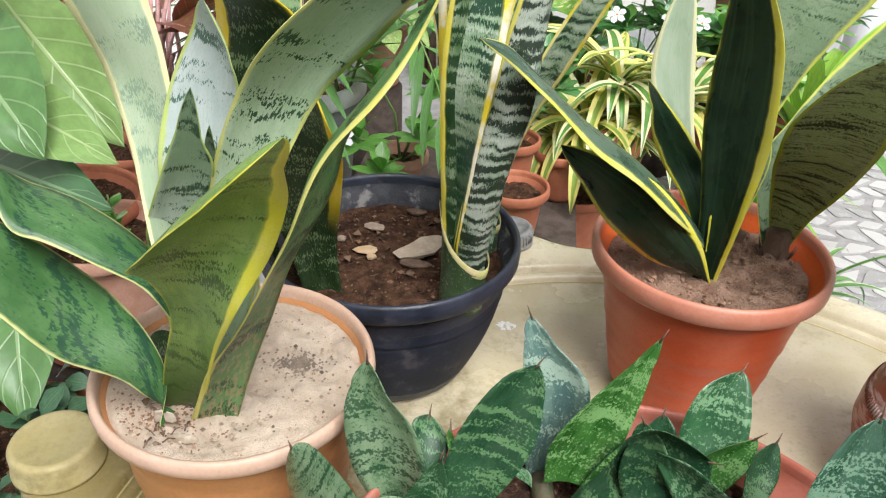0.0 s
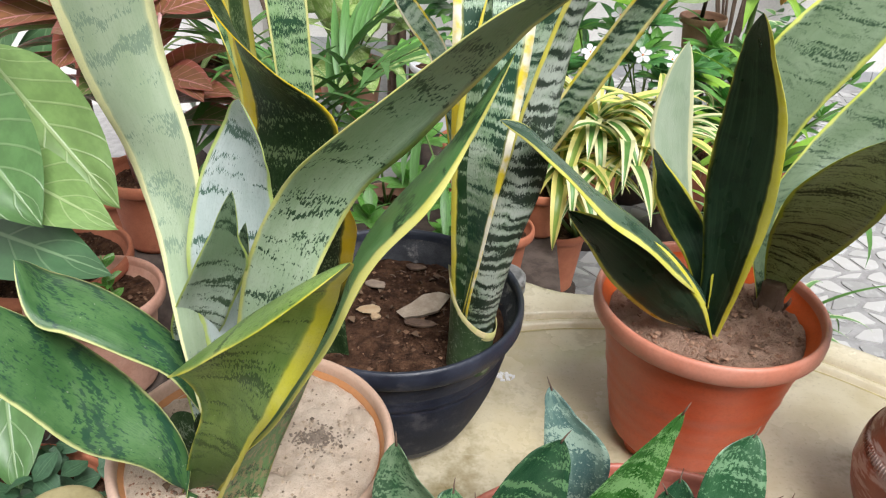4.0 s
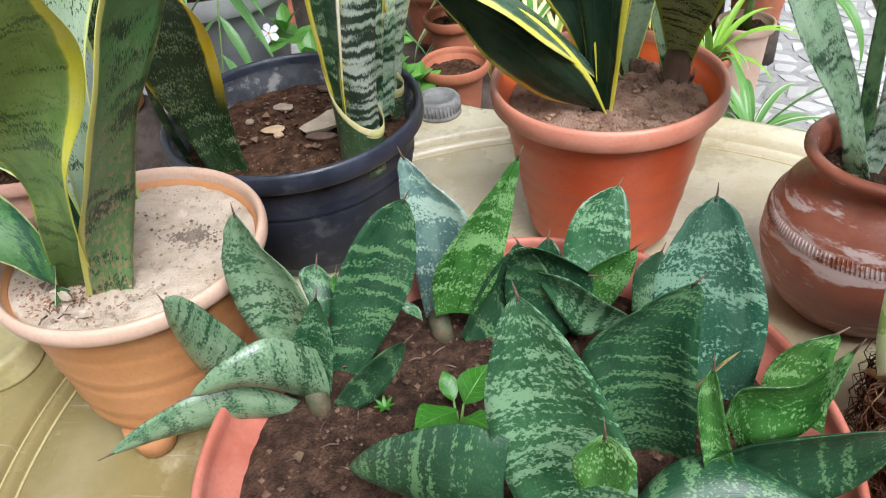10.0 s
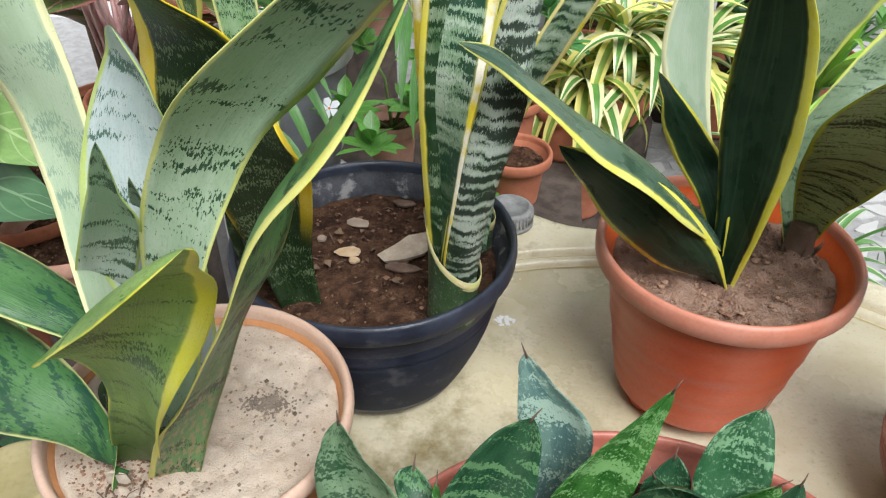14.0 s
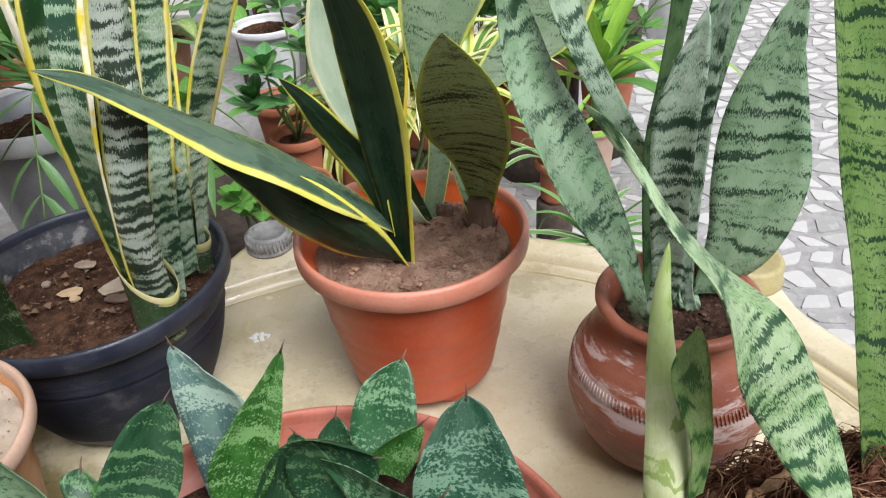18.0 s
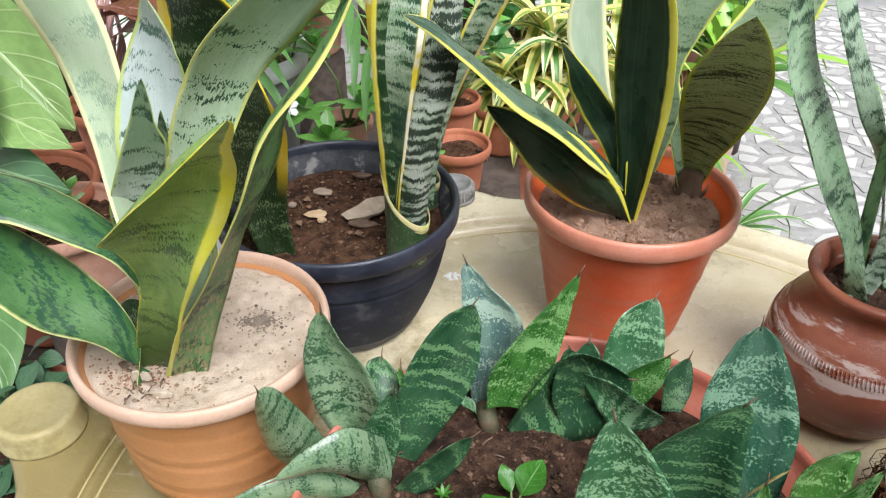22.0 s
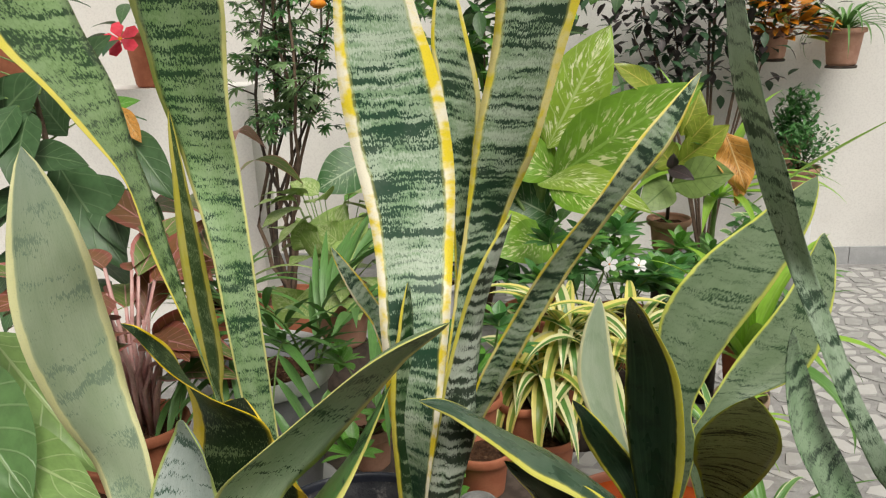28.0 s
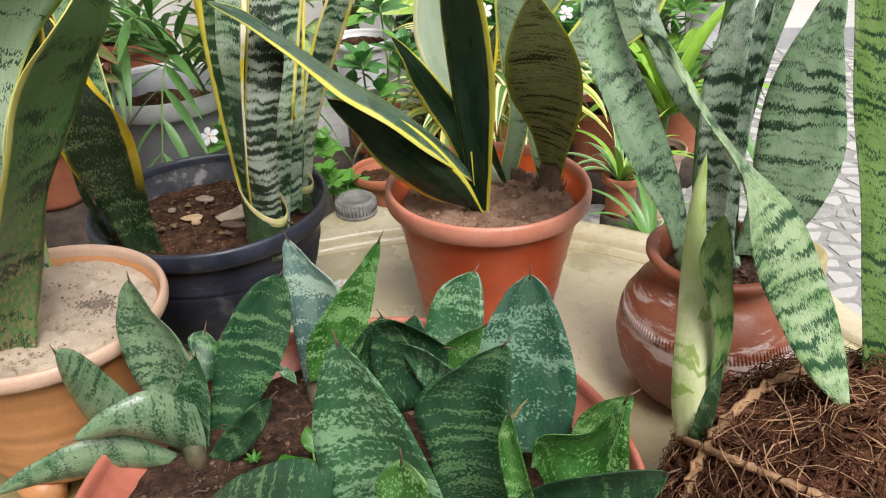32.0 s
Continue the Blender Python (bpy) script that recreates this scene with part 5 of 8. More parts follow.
blade(clay_plant, 'zeyd', 0.1, [(.5300, .7000, .6100, .0056, .0000, .0000), (.5340, .7300, .6500, .0070, .0000, .0000), (.5245, .7300, .7620, .0065, .0000, .0000), (.5315, .7300, .8350, .0075, .0000, .0050), (.5355, .7300, .8840, .0075, .0000, -.0030), (.5370, .7300, .9385, .0150, .0000, -.0075), (.5295, .7300, 1.0140, .0215, .0000, -.0010), (.5245, .7300, 1.0730, .0175, .0000, -.0010), (.5190, .7300, 1.1210, .0000, .0000, .0000)])
blade(clay_plant, 'zey', 0.12, [(.5700, .7100, .6100, .0092, .0000, -.0008), (.5635, .7300, .6420, .0115, .0000, -.0010), (.5590, .7320, .7325, .0090, .0000, -.0035), (.5635, .7340, .8125, .0115, .0000, -.0035), (.5745, .7360, .8830, .0145, .0000, -.0060), (.5820, .7370, .9490, .0210, .0000, -.0030), (.5890, .7390, 1.0100, .0190, .0000, -.0010), (.5920, .7390, 1.0375, .0190, .0000, -.0095), (.5950, .7400, 1.0720, .0000, .0000, .0000)])
blade(clay_plant, 'zeyp', 0.3, [(.5300, .7000, .6100, .0104, .0000, -.0008), (.5340, .6900, .6700, .0130, .0000, -.0010), (.5180, .6590, .7645, .0150, .0000, -.0005), (.5085, .6370, .8320, .0155, .0000, -.0010), (.5070, .6220, .8800, .0120, .0000, .0040), (.5100, .6090, .9200, .0000, .0000, .0000)])
blade(clay_plant, 'zeyp', 0.25, [(.5700, .7100, .6100, .0052, .0000, -.0004), (.5545, .7000, .6625, .0065, .0000, -.0005), (.5430, .6830, .7835, .0090, .0000, -.0005), (.5400, .6720, .8580, .0080, .0000, .0020), (.5435, .6650, .9070, .0045, .0000, .0020), (.5520, .6600, .9450, .0000, .0000, .0000)])
blade(clay_plant, 'zey', 0.12, [(.5810, .7200, .6245, .0110, .0000, -.0005), (.6040, .7170, .6760, .0290, .0000, -.0150), (.6105, .7140, .7390, .0415, .0000, -.0050), (.6045, .7110, .8055, .0325, .0000, -.0045), (.6085, .7090, .8590, .0155, .0000, -.0060), (.6150, .7070, .8990, .0000, .0000, .0000)])

# coir
blade(coir_plant, 'zeyl', 0.1, [(.5652, .4265, .6706, -.0013, -.0018, .0021), (.5504, .4487, .6984, .0135, .0021, .0021), (.5307, .4620, .7401, .0207, .0103, .0023), (.5030, .4565, .7923, .0192, .0189, .0033), (.4729, .4529, .8414, .0062, .0184, -.0026), (.4488, .4576, .8735, .0022, .0102, .0001), (.4322, .4867, .8990, -.0002, .0021, .0053), (.4196, .5175, .9079, .0000, .0000, .0000)])
blade(coir_plant, 'zeyk', 0.6, [(.6110, .4500, .5830, .0110, .0000, -.0010), (.6100, .4710, .6370, .0160, .0000, -.0010), (.6055, .4980, .7070, .0215, .0000, -.0090), (.6035, .5250, .7795, .0275, .0000, -.0065), (.5990, .5500, .8455, .0350, .0000, -.0085), (.5940, .5730, .9050, .0320, .0000, -.0040), (.5885, .5950, .9620, .0265, .0000, -.0020), (.5835, .6170, 1.0190, .0205, .0000, -.0010), (.5740, .6400, 1.0790, .0000, .0000, .0000)])
blade(coir_plant, 'bulb', -0.6, [(.4780, .4690, .6000, .0079, .0000, .0000), (.4766, .4740, .6320, .0132, .0010, .0000), (.4770, .4800, .6700, .0158, .0020, .0010), (.4760, .4900, .7080, .0145, .0020, .0000), (.4710, .5030, .7480, .0092, .0010, .0000), (.4690, .5120, .7880, .0053, .0000, .0000), (.4705, .5170, .8230, .0000, .0000, .0000)])
blade(coir_plant, 'bulb2', 0.3, [(.4900, .4750, .6595, .0040, .0000, .0065), (.4875, .4730, .7095, .0065, .0000, -.0005), (.4750, .4710, .7590, .0110, .0000, -.0020), (.4725, .4710, .7835, .0085, .0000, .0005), (.4740, .4700, .8010, .0000, .0000, .0000)])
blade(coir_plant, 'hahn', 0.2, [(.4785, .4600, .6170, .0055, .0000, -.0060), (.4795, .4490, .6640, .0055, .0000, -.0070), (.4800, .4400, .7060, .0000, .0000, .0000)])

# bowl
blade(bowl_rosettes[0], 'hahnp', 0.47, [(.0635, .5200, .5570, .0105, .0000, -.0080), (.0560, .5250, .6120, .0260, .0000, .0000), (.0475, .5290, .6575, .0255, .0000, -.0035), (.0390, .5320, .6835, .0130, .0000, -.0035), (.0370, .5340, .7070, .0000, .0000, .0000)])
blade(bowl_rosettes[0], 'hahn', 0.55, [(.0750, .5000, .5385, .0100, .0000, .0025), (.0785, .5000, .5940, .0175, .0000, -.0010), (.0885, .5000, .6285, .0115, .0000, -.0035), (.0940, .5000, .6580, .0000, .0000, .0000)])
blade(bowl_rosettes[0], 'hahnd', 0.38, [(.0915, .5100, .5460, .0085, .0000, .0030), (.1095, .5260, .5945, .0205, .0000, -.0025), (.1280, .5410, .6400, .0270, .0000, -.0050), (.1430, .5530, .6775, .0170, .0000, -.0075), (.1540, .5600, .6980, .0000, .0000, .0000)])
blade(bowl_rosettes[0], 'hahnp', 0.38, [(.0335, .5000, .5650, -.0115, .0000, -.0090), (.0175, .4930, .5890, -.0185, .0000, -.0170), (.0090, .4860, .6185, -.0160, .0000, -.0215), (.0030, .4770, .6555, -.0100, .0000, -.0165), (.0010, .4700, .6830, .0000, .0000, .0000)])
blade(bowl_rosettes[0], 'hahnp', 0.38, [(.0770, .4900, .5445, .0000, .0000, -.0075), (.0440, .4680, .5780, .0000, .0000, -.0180), (.0095, .4500, .5895, -.0015, .0000, -.0185), (-.0235, .4340, .5890, -.0005, .0000, -.0110), (-.0510, .4200, .5830, .0000, .0000, .0000)])
blade(bowl_rosettes[0], 'hahnp', 0.47, [(.0890, .4900, .5780, -.0030, .0000, -.0300), (.0675, .4700, .6125, -.0025, .0000, -.0285), (.0415, .4550, .6255, -.0015, .0000, -.0155), (.0120, .4400, .6220, .0000, .0000, .0000)])
blade(bowl_rosettes[0], 'hahnd', 0.38, [(.0985, .4800, .5640, .0025, .0000, -.0070), (.1205, .4800, .5875, .0065, .0000, -.0115), (.1420, .4800, .6145, .0060, .0000, -.0085), (.1570, .4800, .6340, .0000, .0000, .0000)])
blade(bowl_rosettes[0], 'hahnd', 0.38, [(.0865, .5300, .6070, .0055, .0000, .0040), (.0790, .5510, .6280, .0140, .0000, -.0060), (.0780, .5600, .6380, .0000, .0000, .0000)])
blade(bowl_rosettes[1], 'frosth', 0.38, [(.1720, .5750, .5775, .0150, .0000, .0095), (.1720, .5880, .6215, .0230, .0000, -.0015), (.1695, .5990, .6585, .0255, .0000, -.0045), (.1550, .6070, .6835, .0120, .0000, -.0025), (.1460, .6130, .7010, .0000, .0000, .0000)])
blade(bowl_rosettes[1], 'hahng', 0.38, [(.1830, .5500, .5940, .0150, .0000, .0010), (.1935, .5550, .6310, .0235, .0000, -.0020), (.2110, .5620, .6710, .0170, .0000, -.0010), (.2265, .5670, .7030, .0065, .0000, -.0020), (.2360, .5700, .7250, .0000, .0000, .0000)])
blade(bowl_rosettes[1], 'hahnd', 0.47, [(.1905, .5500, .5610, .0045, .0000, -.0120), (.2245, .5560, .6000, .0125, .0000, -.0400), (.2580, .5600, .6230, .0180, .0000, -.0400), (.2900, .5600, .6230, .0000, .0000, .0000)])
blade(bowl_rosettes[1], 'hahn', 0.38, [(.1530, .5400, .6005, .0060, .0000, -.0045), (.1490, .5430, .6085, .0070, .0000, -.0005), (.1320, .5500, .6120, .0000, .0000, .0000)])
blade(bowl_rosettes[2], 'hahn', 0.38, [(.2950, .5800, .6050, .0190, .0000, .0020), (.2935, .5900, .6215, .0255, .0000, .0005), (.2995, .6060, .6495, .0195, .0000, -.0045), (.3120, .6180, .6660, .0000, .0000, .0000)])
blade(bowl_rosettes[2], 'hahnd', 0.38, [(.2605, .5800, .5975, .0085, .0000, .0025), (.2550, .5920, .6155, .0130, .0000, .0025), (.2570, .6000, .6290, .0000, .0000, .0000)])
blade(bowl_rosettes[2], 'hahng', 0.47, [(.2925, .5700, .5910, .0125, .0000, -.0050), (.3015, .5750, .6140, .0175, .0000, -.0030), (.3230, .5800, .6340, .0000, .0000, .0000)])
blade(bowl_rosettes[2], 'hahn', 0.38, [(.2510, .5600, .6215, .0010, .0000, -.0075), (.2700, .5510, .6115, -.0020, .0000, -.0195), (.2890, .5420, .5990, -.0070, .0000, -.0180), (.3160, .5300, .6060, .0000, .0000, .0000)])
blade(bowl_rosettes[2], 'hahnd', 0.38, [(.2595, .5600, .5585, .0235, .0000, -.0035), (.2440, .5600, .6045, .0210, .0000, -.0015), (.2400, .5600, .6390, .0130, .0000, -.0040), (.2340, .5600, .6560, .0000, .0000, .0000)])
blade(bowl_rosettes[2], 'hahnd', 0.38, [(.3310, .5700, .5765, .0090, .0000, -.0005), (.3365, .5870, .5985, .0125, .0000, -.0075), (.3470, .6000, .6140, .0000, .0000, .0000)])
blade(bowl_rosettes[3], 'hahnb', 0.34, [(.3580, .4600, .6005, .0240, .0000, -.0015), (.3555, .4750, .6480, .0345, .0000, -.0020), (.3525, .4860, .6825, .0335, .0000, -.0045), (.3530, .4980, .7180, .0180, .0000, .0000), (.3550, .5030, .7350, .0000, .0000, .0000)])
blade(bowl_rosettes[3], 'hahnd', 0.38, [(.3225, .4400, .5250, .0285, .0000, -.0050), (.3155, .4440, .6130, .0315, .0000, -.0020), (.3075, .4470, .6650, .0335, .0000, -.0020), (.3235, .4490, .6955, .0175, .0000, -.0015), (.3370, .4500, .7120, .0000, .0000, .0000)])
blade(bowl_rosettes[3], 'hahn', 0.34, [(.2720, .3700, .5885, .0290, .0000, -.0015), (.2630, .3760, .6410, .0360, .0000, .0040), (.2505, .3820, .6905, .0325, .0000, .0005), (.2435, .3860, .7270, .0205, .0000, -.0010), (.2360, .3900, .7580, .0000, .0000, .0000)])
blade(bowl_rosettes[3], 'hahng', 0.38, [(.4080, .4500, .5915, .0220, .0000, -.0075), (.4070, .4550, .6280, .0210, .0000, -.0070), (.4130, .4580, .6495, .0140, .0000, -.0035), (.4280, .4600, .6610, .0000, .0000, .0000)])
blade(bowl_rosettes[3], 'hahng', 0.55, [(.3620, .4200, .6195, .0060, .0000, -.0135), (.3700, .4180, .6420, .0100, .0000, -.0250), (.3980, .4150, .6550, .0060, .0000, -.0170), (.4140, .4100, .7000, .0000, .0000, .0000)])
blade(bowl_rosettes[3], 'hahnd', 0.47, [(.3480, .4000, .6010, .0070, .0000, -.0190), (.3740, .3940, .6210, .0080, .0000, -.0300), (.4100, .3870, .6400, .0070, .0000, -.0270), (.4390, .3800, .6670, .0000, .0000, .0000)])
blade(bowl_rosettes[3], 'hahng', 0.55, [(.3610, .3900, .5880, .0120, .0000, -.0010), (.3470, .3940, .6340, .0100, .0000, -.0060), (.3400, .3980, .6685, .0080, .0000, -.0055), (.3390, .4000, .6960, .0000, .0000, .0000)])
blade(bowl_rosettes[3], 'dry', 0.19, [(.3345, .4100, .6680, .0005, .0000, .0030), (.3435, .4040, .6920, .0005, .0000, .0030), (.3510, .4000, .7080, .0000, .0000, .0000)])
blade(bowl_rosettes[3], 'hahnd', 0.38, [(.2280, .3600, .6245, .0020, .0000, -.0445), (.1990, .3710, .6220, .0000, .0000, -.0480), (.1600, .3860, .6125, .0000, .0000, -.0305), (.1250, .4000, .6010, .0000, .0000, .0000)])
blade(bowl_rosettes[3], 'hahng', 0.38, [(.2770, .3400, .6735, .0120, .0000, -.0005), (.2770, .3430, .6950, .0150, .0000, -.0010), (.2770, .3450, .7090, .0000, .0000, .0000)])
blade(bowl_rosettes[3], 'hahnd', 0.40, [(.2950, .3650, .6000, .0020, .0120, .0030), (.3200, .3760, .6150, .0000, .0170, .0050), (.3520, .3820, .6200, .0000, .0180, .0060), (.3800, .3780, .6160, .0000, .0110, .0040), (.4020, .3740, .6120, .0000, .0000, .0000)])
blade(bowl_rosettes[0], 'hahng', 0.19, [(.0985, .5300, .6350, .0025, .0000, .0000), (.0960, .5400, .6355, .0030, .0000, -.0025), (.0950, .5500, .6370, .0000, .0000, .0000)])

# ---- plants and pots round the table ----
def small_pot(loc, R, H, mat, label, soil_mat="dark_soil", rim=None, name="flower_pot", feet=0, group="pots round the table", depth=0.02, rim_h=0.02):
    return flower_pot(loc, R, H, R * 0.68, mat, rim or mat, mat, label, soil_mat=soil_mat, soil_depth=depth, rim_h=rim_h, feet=feet, seg=40, name=name, group=group)


def rosette_shrub(plant, tips, mat, leaf_len, width, per=8, seed=1, name="leaf", shape=0.55, droop=0.35, stem_mat="stem_green", root=None):
    """Branches that each end in a whorl of leaves, every leaf a part."""
    R_ = random.Random(seed)
    base = Vector(root or plant.location)
    for tip in tips:
        t = Vector(tip)
        mid = (base + t) / 2 + Vector((R_.uniform(-0.02, 0.02), R_.uniform(-0.02, 0.02), 0.01))
        stem(plant, [base, mid, t], 0.003, stem_mat)
        for lay in range(2):
            for i in range(per if lay == 0 else per // 2):
                a = TAU * i / per * (1 if lay == 0 else 2) + R_.uniform(-0.25, 0.25)
                el = R_.uniform(0.05, 0.35) + lay * 0.6
                L_ = leaf_len * R_.uniform(0.75, 1.1) * (1 - 0.25 * lay)
                s = t - Vector((0, 0, 0.015 * (1 - lay)))
                e = s + Vector((math.cos(a) * math.cos(el), math.sin(a) * math.cos(el), math.sin(el))) * L_
                one_leaf(plant, mat if R_.random() < 0.75 else "vinca_light", s, e, width * R_.uniform(0.85, 1.1), droop, R_.uniform(-15, 15), shape, 0.2, 0.02, 6, 5, name)


def flower(plant, c, r, mat, toward_y=-0.7, petals=5, eye="petal_orange"):
    """A flat five-petalled flower facing the camera's side."""
    c = Vector(c)
    ax = Vector((rng.uniform(-0.3, 0.3), toward_y, 0.6)).normalized()
    s = ax.cross(Vector((0, 0, 1))).normalized()
    w = ax.cross(s)
    bl = thing("flower_head", c, "", "")
    bl.parent = plant
    bl.location = c - Vector(plant.location)
    lists = []
    for i in range(petals):
        a = TAU * i / petals
        d = s * math.cos(a) + w * math.sin(a)
        e = s * -math.sin(a) + w * math.cos(a)
        q = [ax * 0.001, d * r * 0.6 + e * r * 0.36 + ax * 0.002, d * r + e * r * 0.2, d * r - e * r * 0.2, d * r * 0.6 - e * r * 0.36 + ax * 0.002]
        lists.append((q, [(0, 1, 2, 3, 4)]))
        mesh_ob("petal", q, [(0, 1, 2, 3, 4)], mat, bl, [(0.5, 0)] * 5)
    v, f = lathe([(0, 0.002), (r * 0.12, 0.0015), (r * 0.12, -0.001), (0, -0.001)], 10)
    rot = ax.to_track_quat("Z", "Y").to_matrix()
    mesh_ob("eye", [rot @ Vector(p) for p in v], f, eye, bl)


def fountain(plant, centre, n, length, width, mat, mat2=None, seed=1, lift=(0.5, 1.2), droop=(1.2, 2.2), name="leaf", spread=TAU, start=0.0, share=0.5):
    """Strap leaves that rise from one crown and arch over."""
    R_ = random.Random(seed)
    base = Vector(plant.location)
    for i in range(n):
        a = start + spread * (i + R_.uniform(-0.3, 0.3)) / n
        el = R_.uniform(*lift)
        dr = R_.uniform(*droop)
        L_ = length * R_.uniform(0.7, 1.1)
        w0 = width * R_.uniform(0.8, 1.15)
        rows, cols = 14, 5
        verts, uvs, faces = [], [], []
        p = Vector(centre) + Vector((math.cos(a), math.sin(a), 0)) * 0.008
        for k in range(rows + 1):
            f = k / rows
            e = el - dr * f**1.3
            d = Vector((math.cos(a) * math.cos(e), math.sin(a) * math.cos(e), math.sin(e)))
            if k:
                p = p + d * (L_ / rows)
            side = Vector((-math.sin(a), math.cos(a), 0))
            up = side.cross(d) * -1
            w = w0 / 2 * (0.55 + 0.45 * min(1, f * 4)) * (1 - max(0, (f - 0.35) / 0.65) ** 1.6)
            w = max(w, 0.0003)
            for j in range(cols):
                s = -1 + 2 * j / (cols - 1)
                verts.append(p + side * (s * w) + up * (abs(s) * w * 0.35) - base)
                uvs.append(((s + 1) / 2, f))
        for k in range(rows):
            for j in range(cols - 1):
                q = k * cols + j
                faces.append((q, q + 1, q + cols + 1, q + cols))
        mesh_ob(name, verts, faces, mat2 if mat2 and R_.random() > share else mat, plant, uvs)


def frond(plant, path, n, leaf_len, width, mat, seed=1):
    """A feather-shaped palm frond: a rib and its leaflets."""
    R_ = random.Random(seed)
    rows = [np.array(p, float) for p in path]
    pts = [Vector(glide(rows, i / 20)) for i in range(21)]
    rib = stem(plant, pts, 0.0028, "stem_green", 0.4, "frond_rib")
    for i in range(n):
        f = 0.18 + 0.82 * i / (n - 1)
        q = Vector(glide(rows, f))
        t = (Vector(glide(rows, min(1, f + 0.02))) - Vector(glide(rows, max(0, f - 0.02)))).normalized()
        side = t.cross(Vector((0, 0, 1)))
        side = side.normalized() if side.length > 1e-3 else Vector((1, 0, 0))
        L_ = leaf_len * (0.55 + 0.75 * math.sin(math.pi * min(1, 0.25 + 0.7 * f))) * R_.uniform(0.85, 1.1)
        for sg in (1, -1):
            d = (side * sg * (1 - 0.45 * f) + t * (0.55 + 0.5 * f) + Vector((0, 0, R_.uniform(-0.25, 0.15)))).normalized()
            one_leaf(plant, mat, q, q + d * L_, width, R_.uniform(0.3, 0.8), R_.uniform(-20, 20), 0.35, 0.3, 0, 6, 3, "leaflet")


# grey ribbed pot with a palm, and a roped terracotta pot behind it
GX, GY = -0.300, 1.42
grey_pot = small_pot((GX, GY, 0.29), 0.135, 0.29, "grey_plastic", "large grey ribbed plastic pot", rim="white_plastic", depth=0.05, rim_h=0.035)
stand = thing("plant_stand", (GX, GY, 0), "low white plastic block under the grey pot", "plant stand")
v, f = lathe([(0, 0), (0.13, 0), (0.13, 0.285), (0.12, 0.29), (0, 0.29)], 32)
mesh_ob("block", v, f, "white_plastic", stand)
palm = thing("palm_plant", (GX + 0.10, GY - 0.02, 0.53), "young areca palm with arching green fronds", "palm")
for k, (dx, dy, dz, hh) in enumerate(((-0.20, -0.16, 0.06, 0.20), (-0.02, -0.24, -0.04, 0.16), (0.22, -0.18, 0.04, 0.22), (0.10, 0.04, 0.24, 0.24), (-0.10, -0.22, 0.10, 0.24))):
    b = Vector(palm.location)
    frond(palm, [b, b + Vector((dx * 0.25, dy * 0.25, hh * 0.6)), b + Vector((dx * 0.62, dy * 0.62, hh * 0.85)), b + Vector((dx, dy, dz))], 11, 0.14, 0.016, "palm", k)

rope_pot = small_pot((-0.455, 1.66, 0.455), 0.085, 0.150, "terracotta", "terracotta pot with a pale green rope tied round it")
# added support; its dark brown imitates the shade between the plants
rope_block = thing("plant_stand", (-0.455, 1.66, 0), "plain added block under the roped pot, dark as the shaded gaps", "plant stand")
v, f = lathe([(0, 0), (0.09, 0), (0.09, 0.45), (0.08, 0.455), (0, 0.455)], 32)
mesh_ob("block", v, f, "stem_gap_dark", rope_block)
lists = []
for s_ in range(2):
    lists.append(tube([(0.081 * math.cos(a) + 0.003 * math.cos(a * 14 + s_ * math.pi), 0.081 * math.sin(a), 0.075 + 0.028 * math.sin(a) + 0.004 * math.sin(a * 14 + s_ * math.pi)) for a in [TAU * i / 90 for i in range(91)]], 0.0042, 6))
v, f = merge(lists)
mesh_ob("rope", v, f, "rope_green", rope_pot)
spider = thing("spider_plant", (-0.455, 1.66, 0.59), "spider plant with thin arching leaves in the roped pot", "spider plant")
fountain(spider, (-0.455, 1.66, 0.59), 18, 0.26, 0.016, "strap_dark", "syng", 5, (0.5, 1.2), (0.8, 1.9))

# aglaonema with pink stems
ag_pot = small_pot((-0.445, 1.22, 0.43), 0.075, 0.13, "terracotta", "terracotta pot with a pink-stemmed plant")
ag_stand = thing("plant_stand", (-0.445, 1.22, 0), "plain added block under a pot, dark as the shaded gaps", "plant stand")
v, f = lathe([(0, 0), (0.07, 0), (0.07, 0.425), (0.06, 0.43), (0, 0.43)], 28)
mesh_ob("block", v, f, "stem_gap_dark", ag_stand)
agl = thing("aglaonema", (-0.445, 1.22, 0.54), "aglaonema with pink stems and bronze green leaves", "foliage plant")
R_ = random.Random(21)
for i in range(30):
    a, up = R_.uniform(0, TAU), R_.uniform(0.10, 0.30)
    s = Vector((-0.445, 1.22, 0.54))
    m_ = s + Vector((0.025 * math.cos(a), 0.025 * math.sin(a), up * 0.6))
    e = s + Vector((0.05 * math.cos(a), 0.05 * math.sin(a), up))
    stem(agl, [s + Vector((0.02 * math.cos(a), 0.02 * math.sin(a), 0)), m_ + Vector((R_.uniform(-0.015, 0.015), R_.uniform(-0.015, 0.015), 0)), e], 0.0048, "stem_pink", 0.6)
    one_leaf(agl, R_.choice(("aglao", "aglao", "aglao_green")), e, e + Vector((math.cos(a) * 0.15, math.sin(a) * 0.15, R_.uniform(-0.03, 0.09))), 0.07, 0.5, R_.uniform(-25, 25), 0.4, 0.25, 0.03)

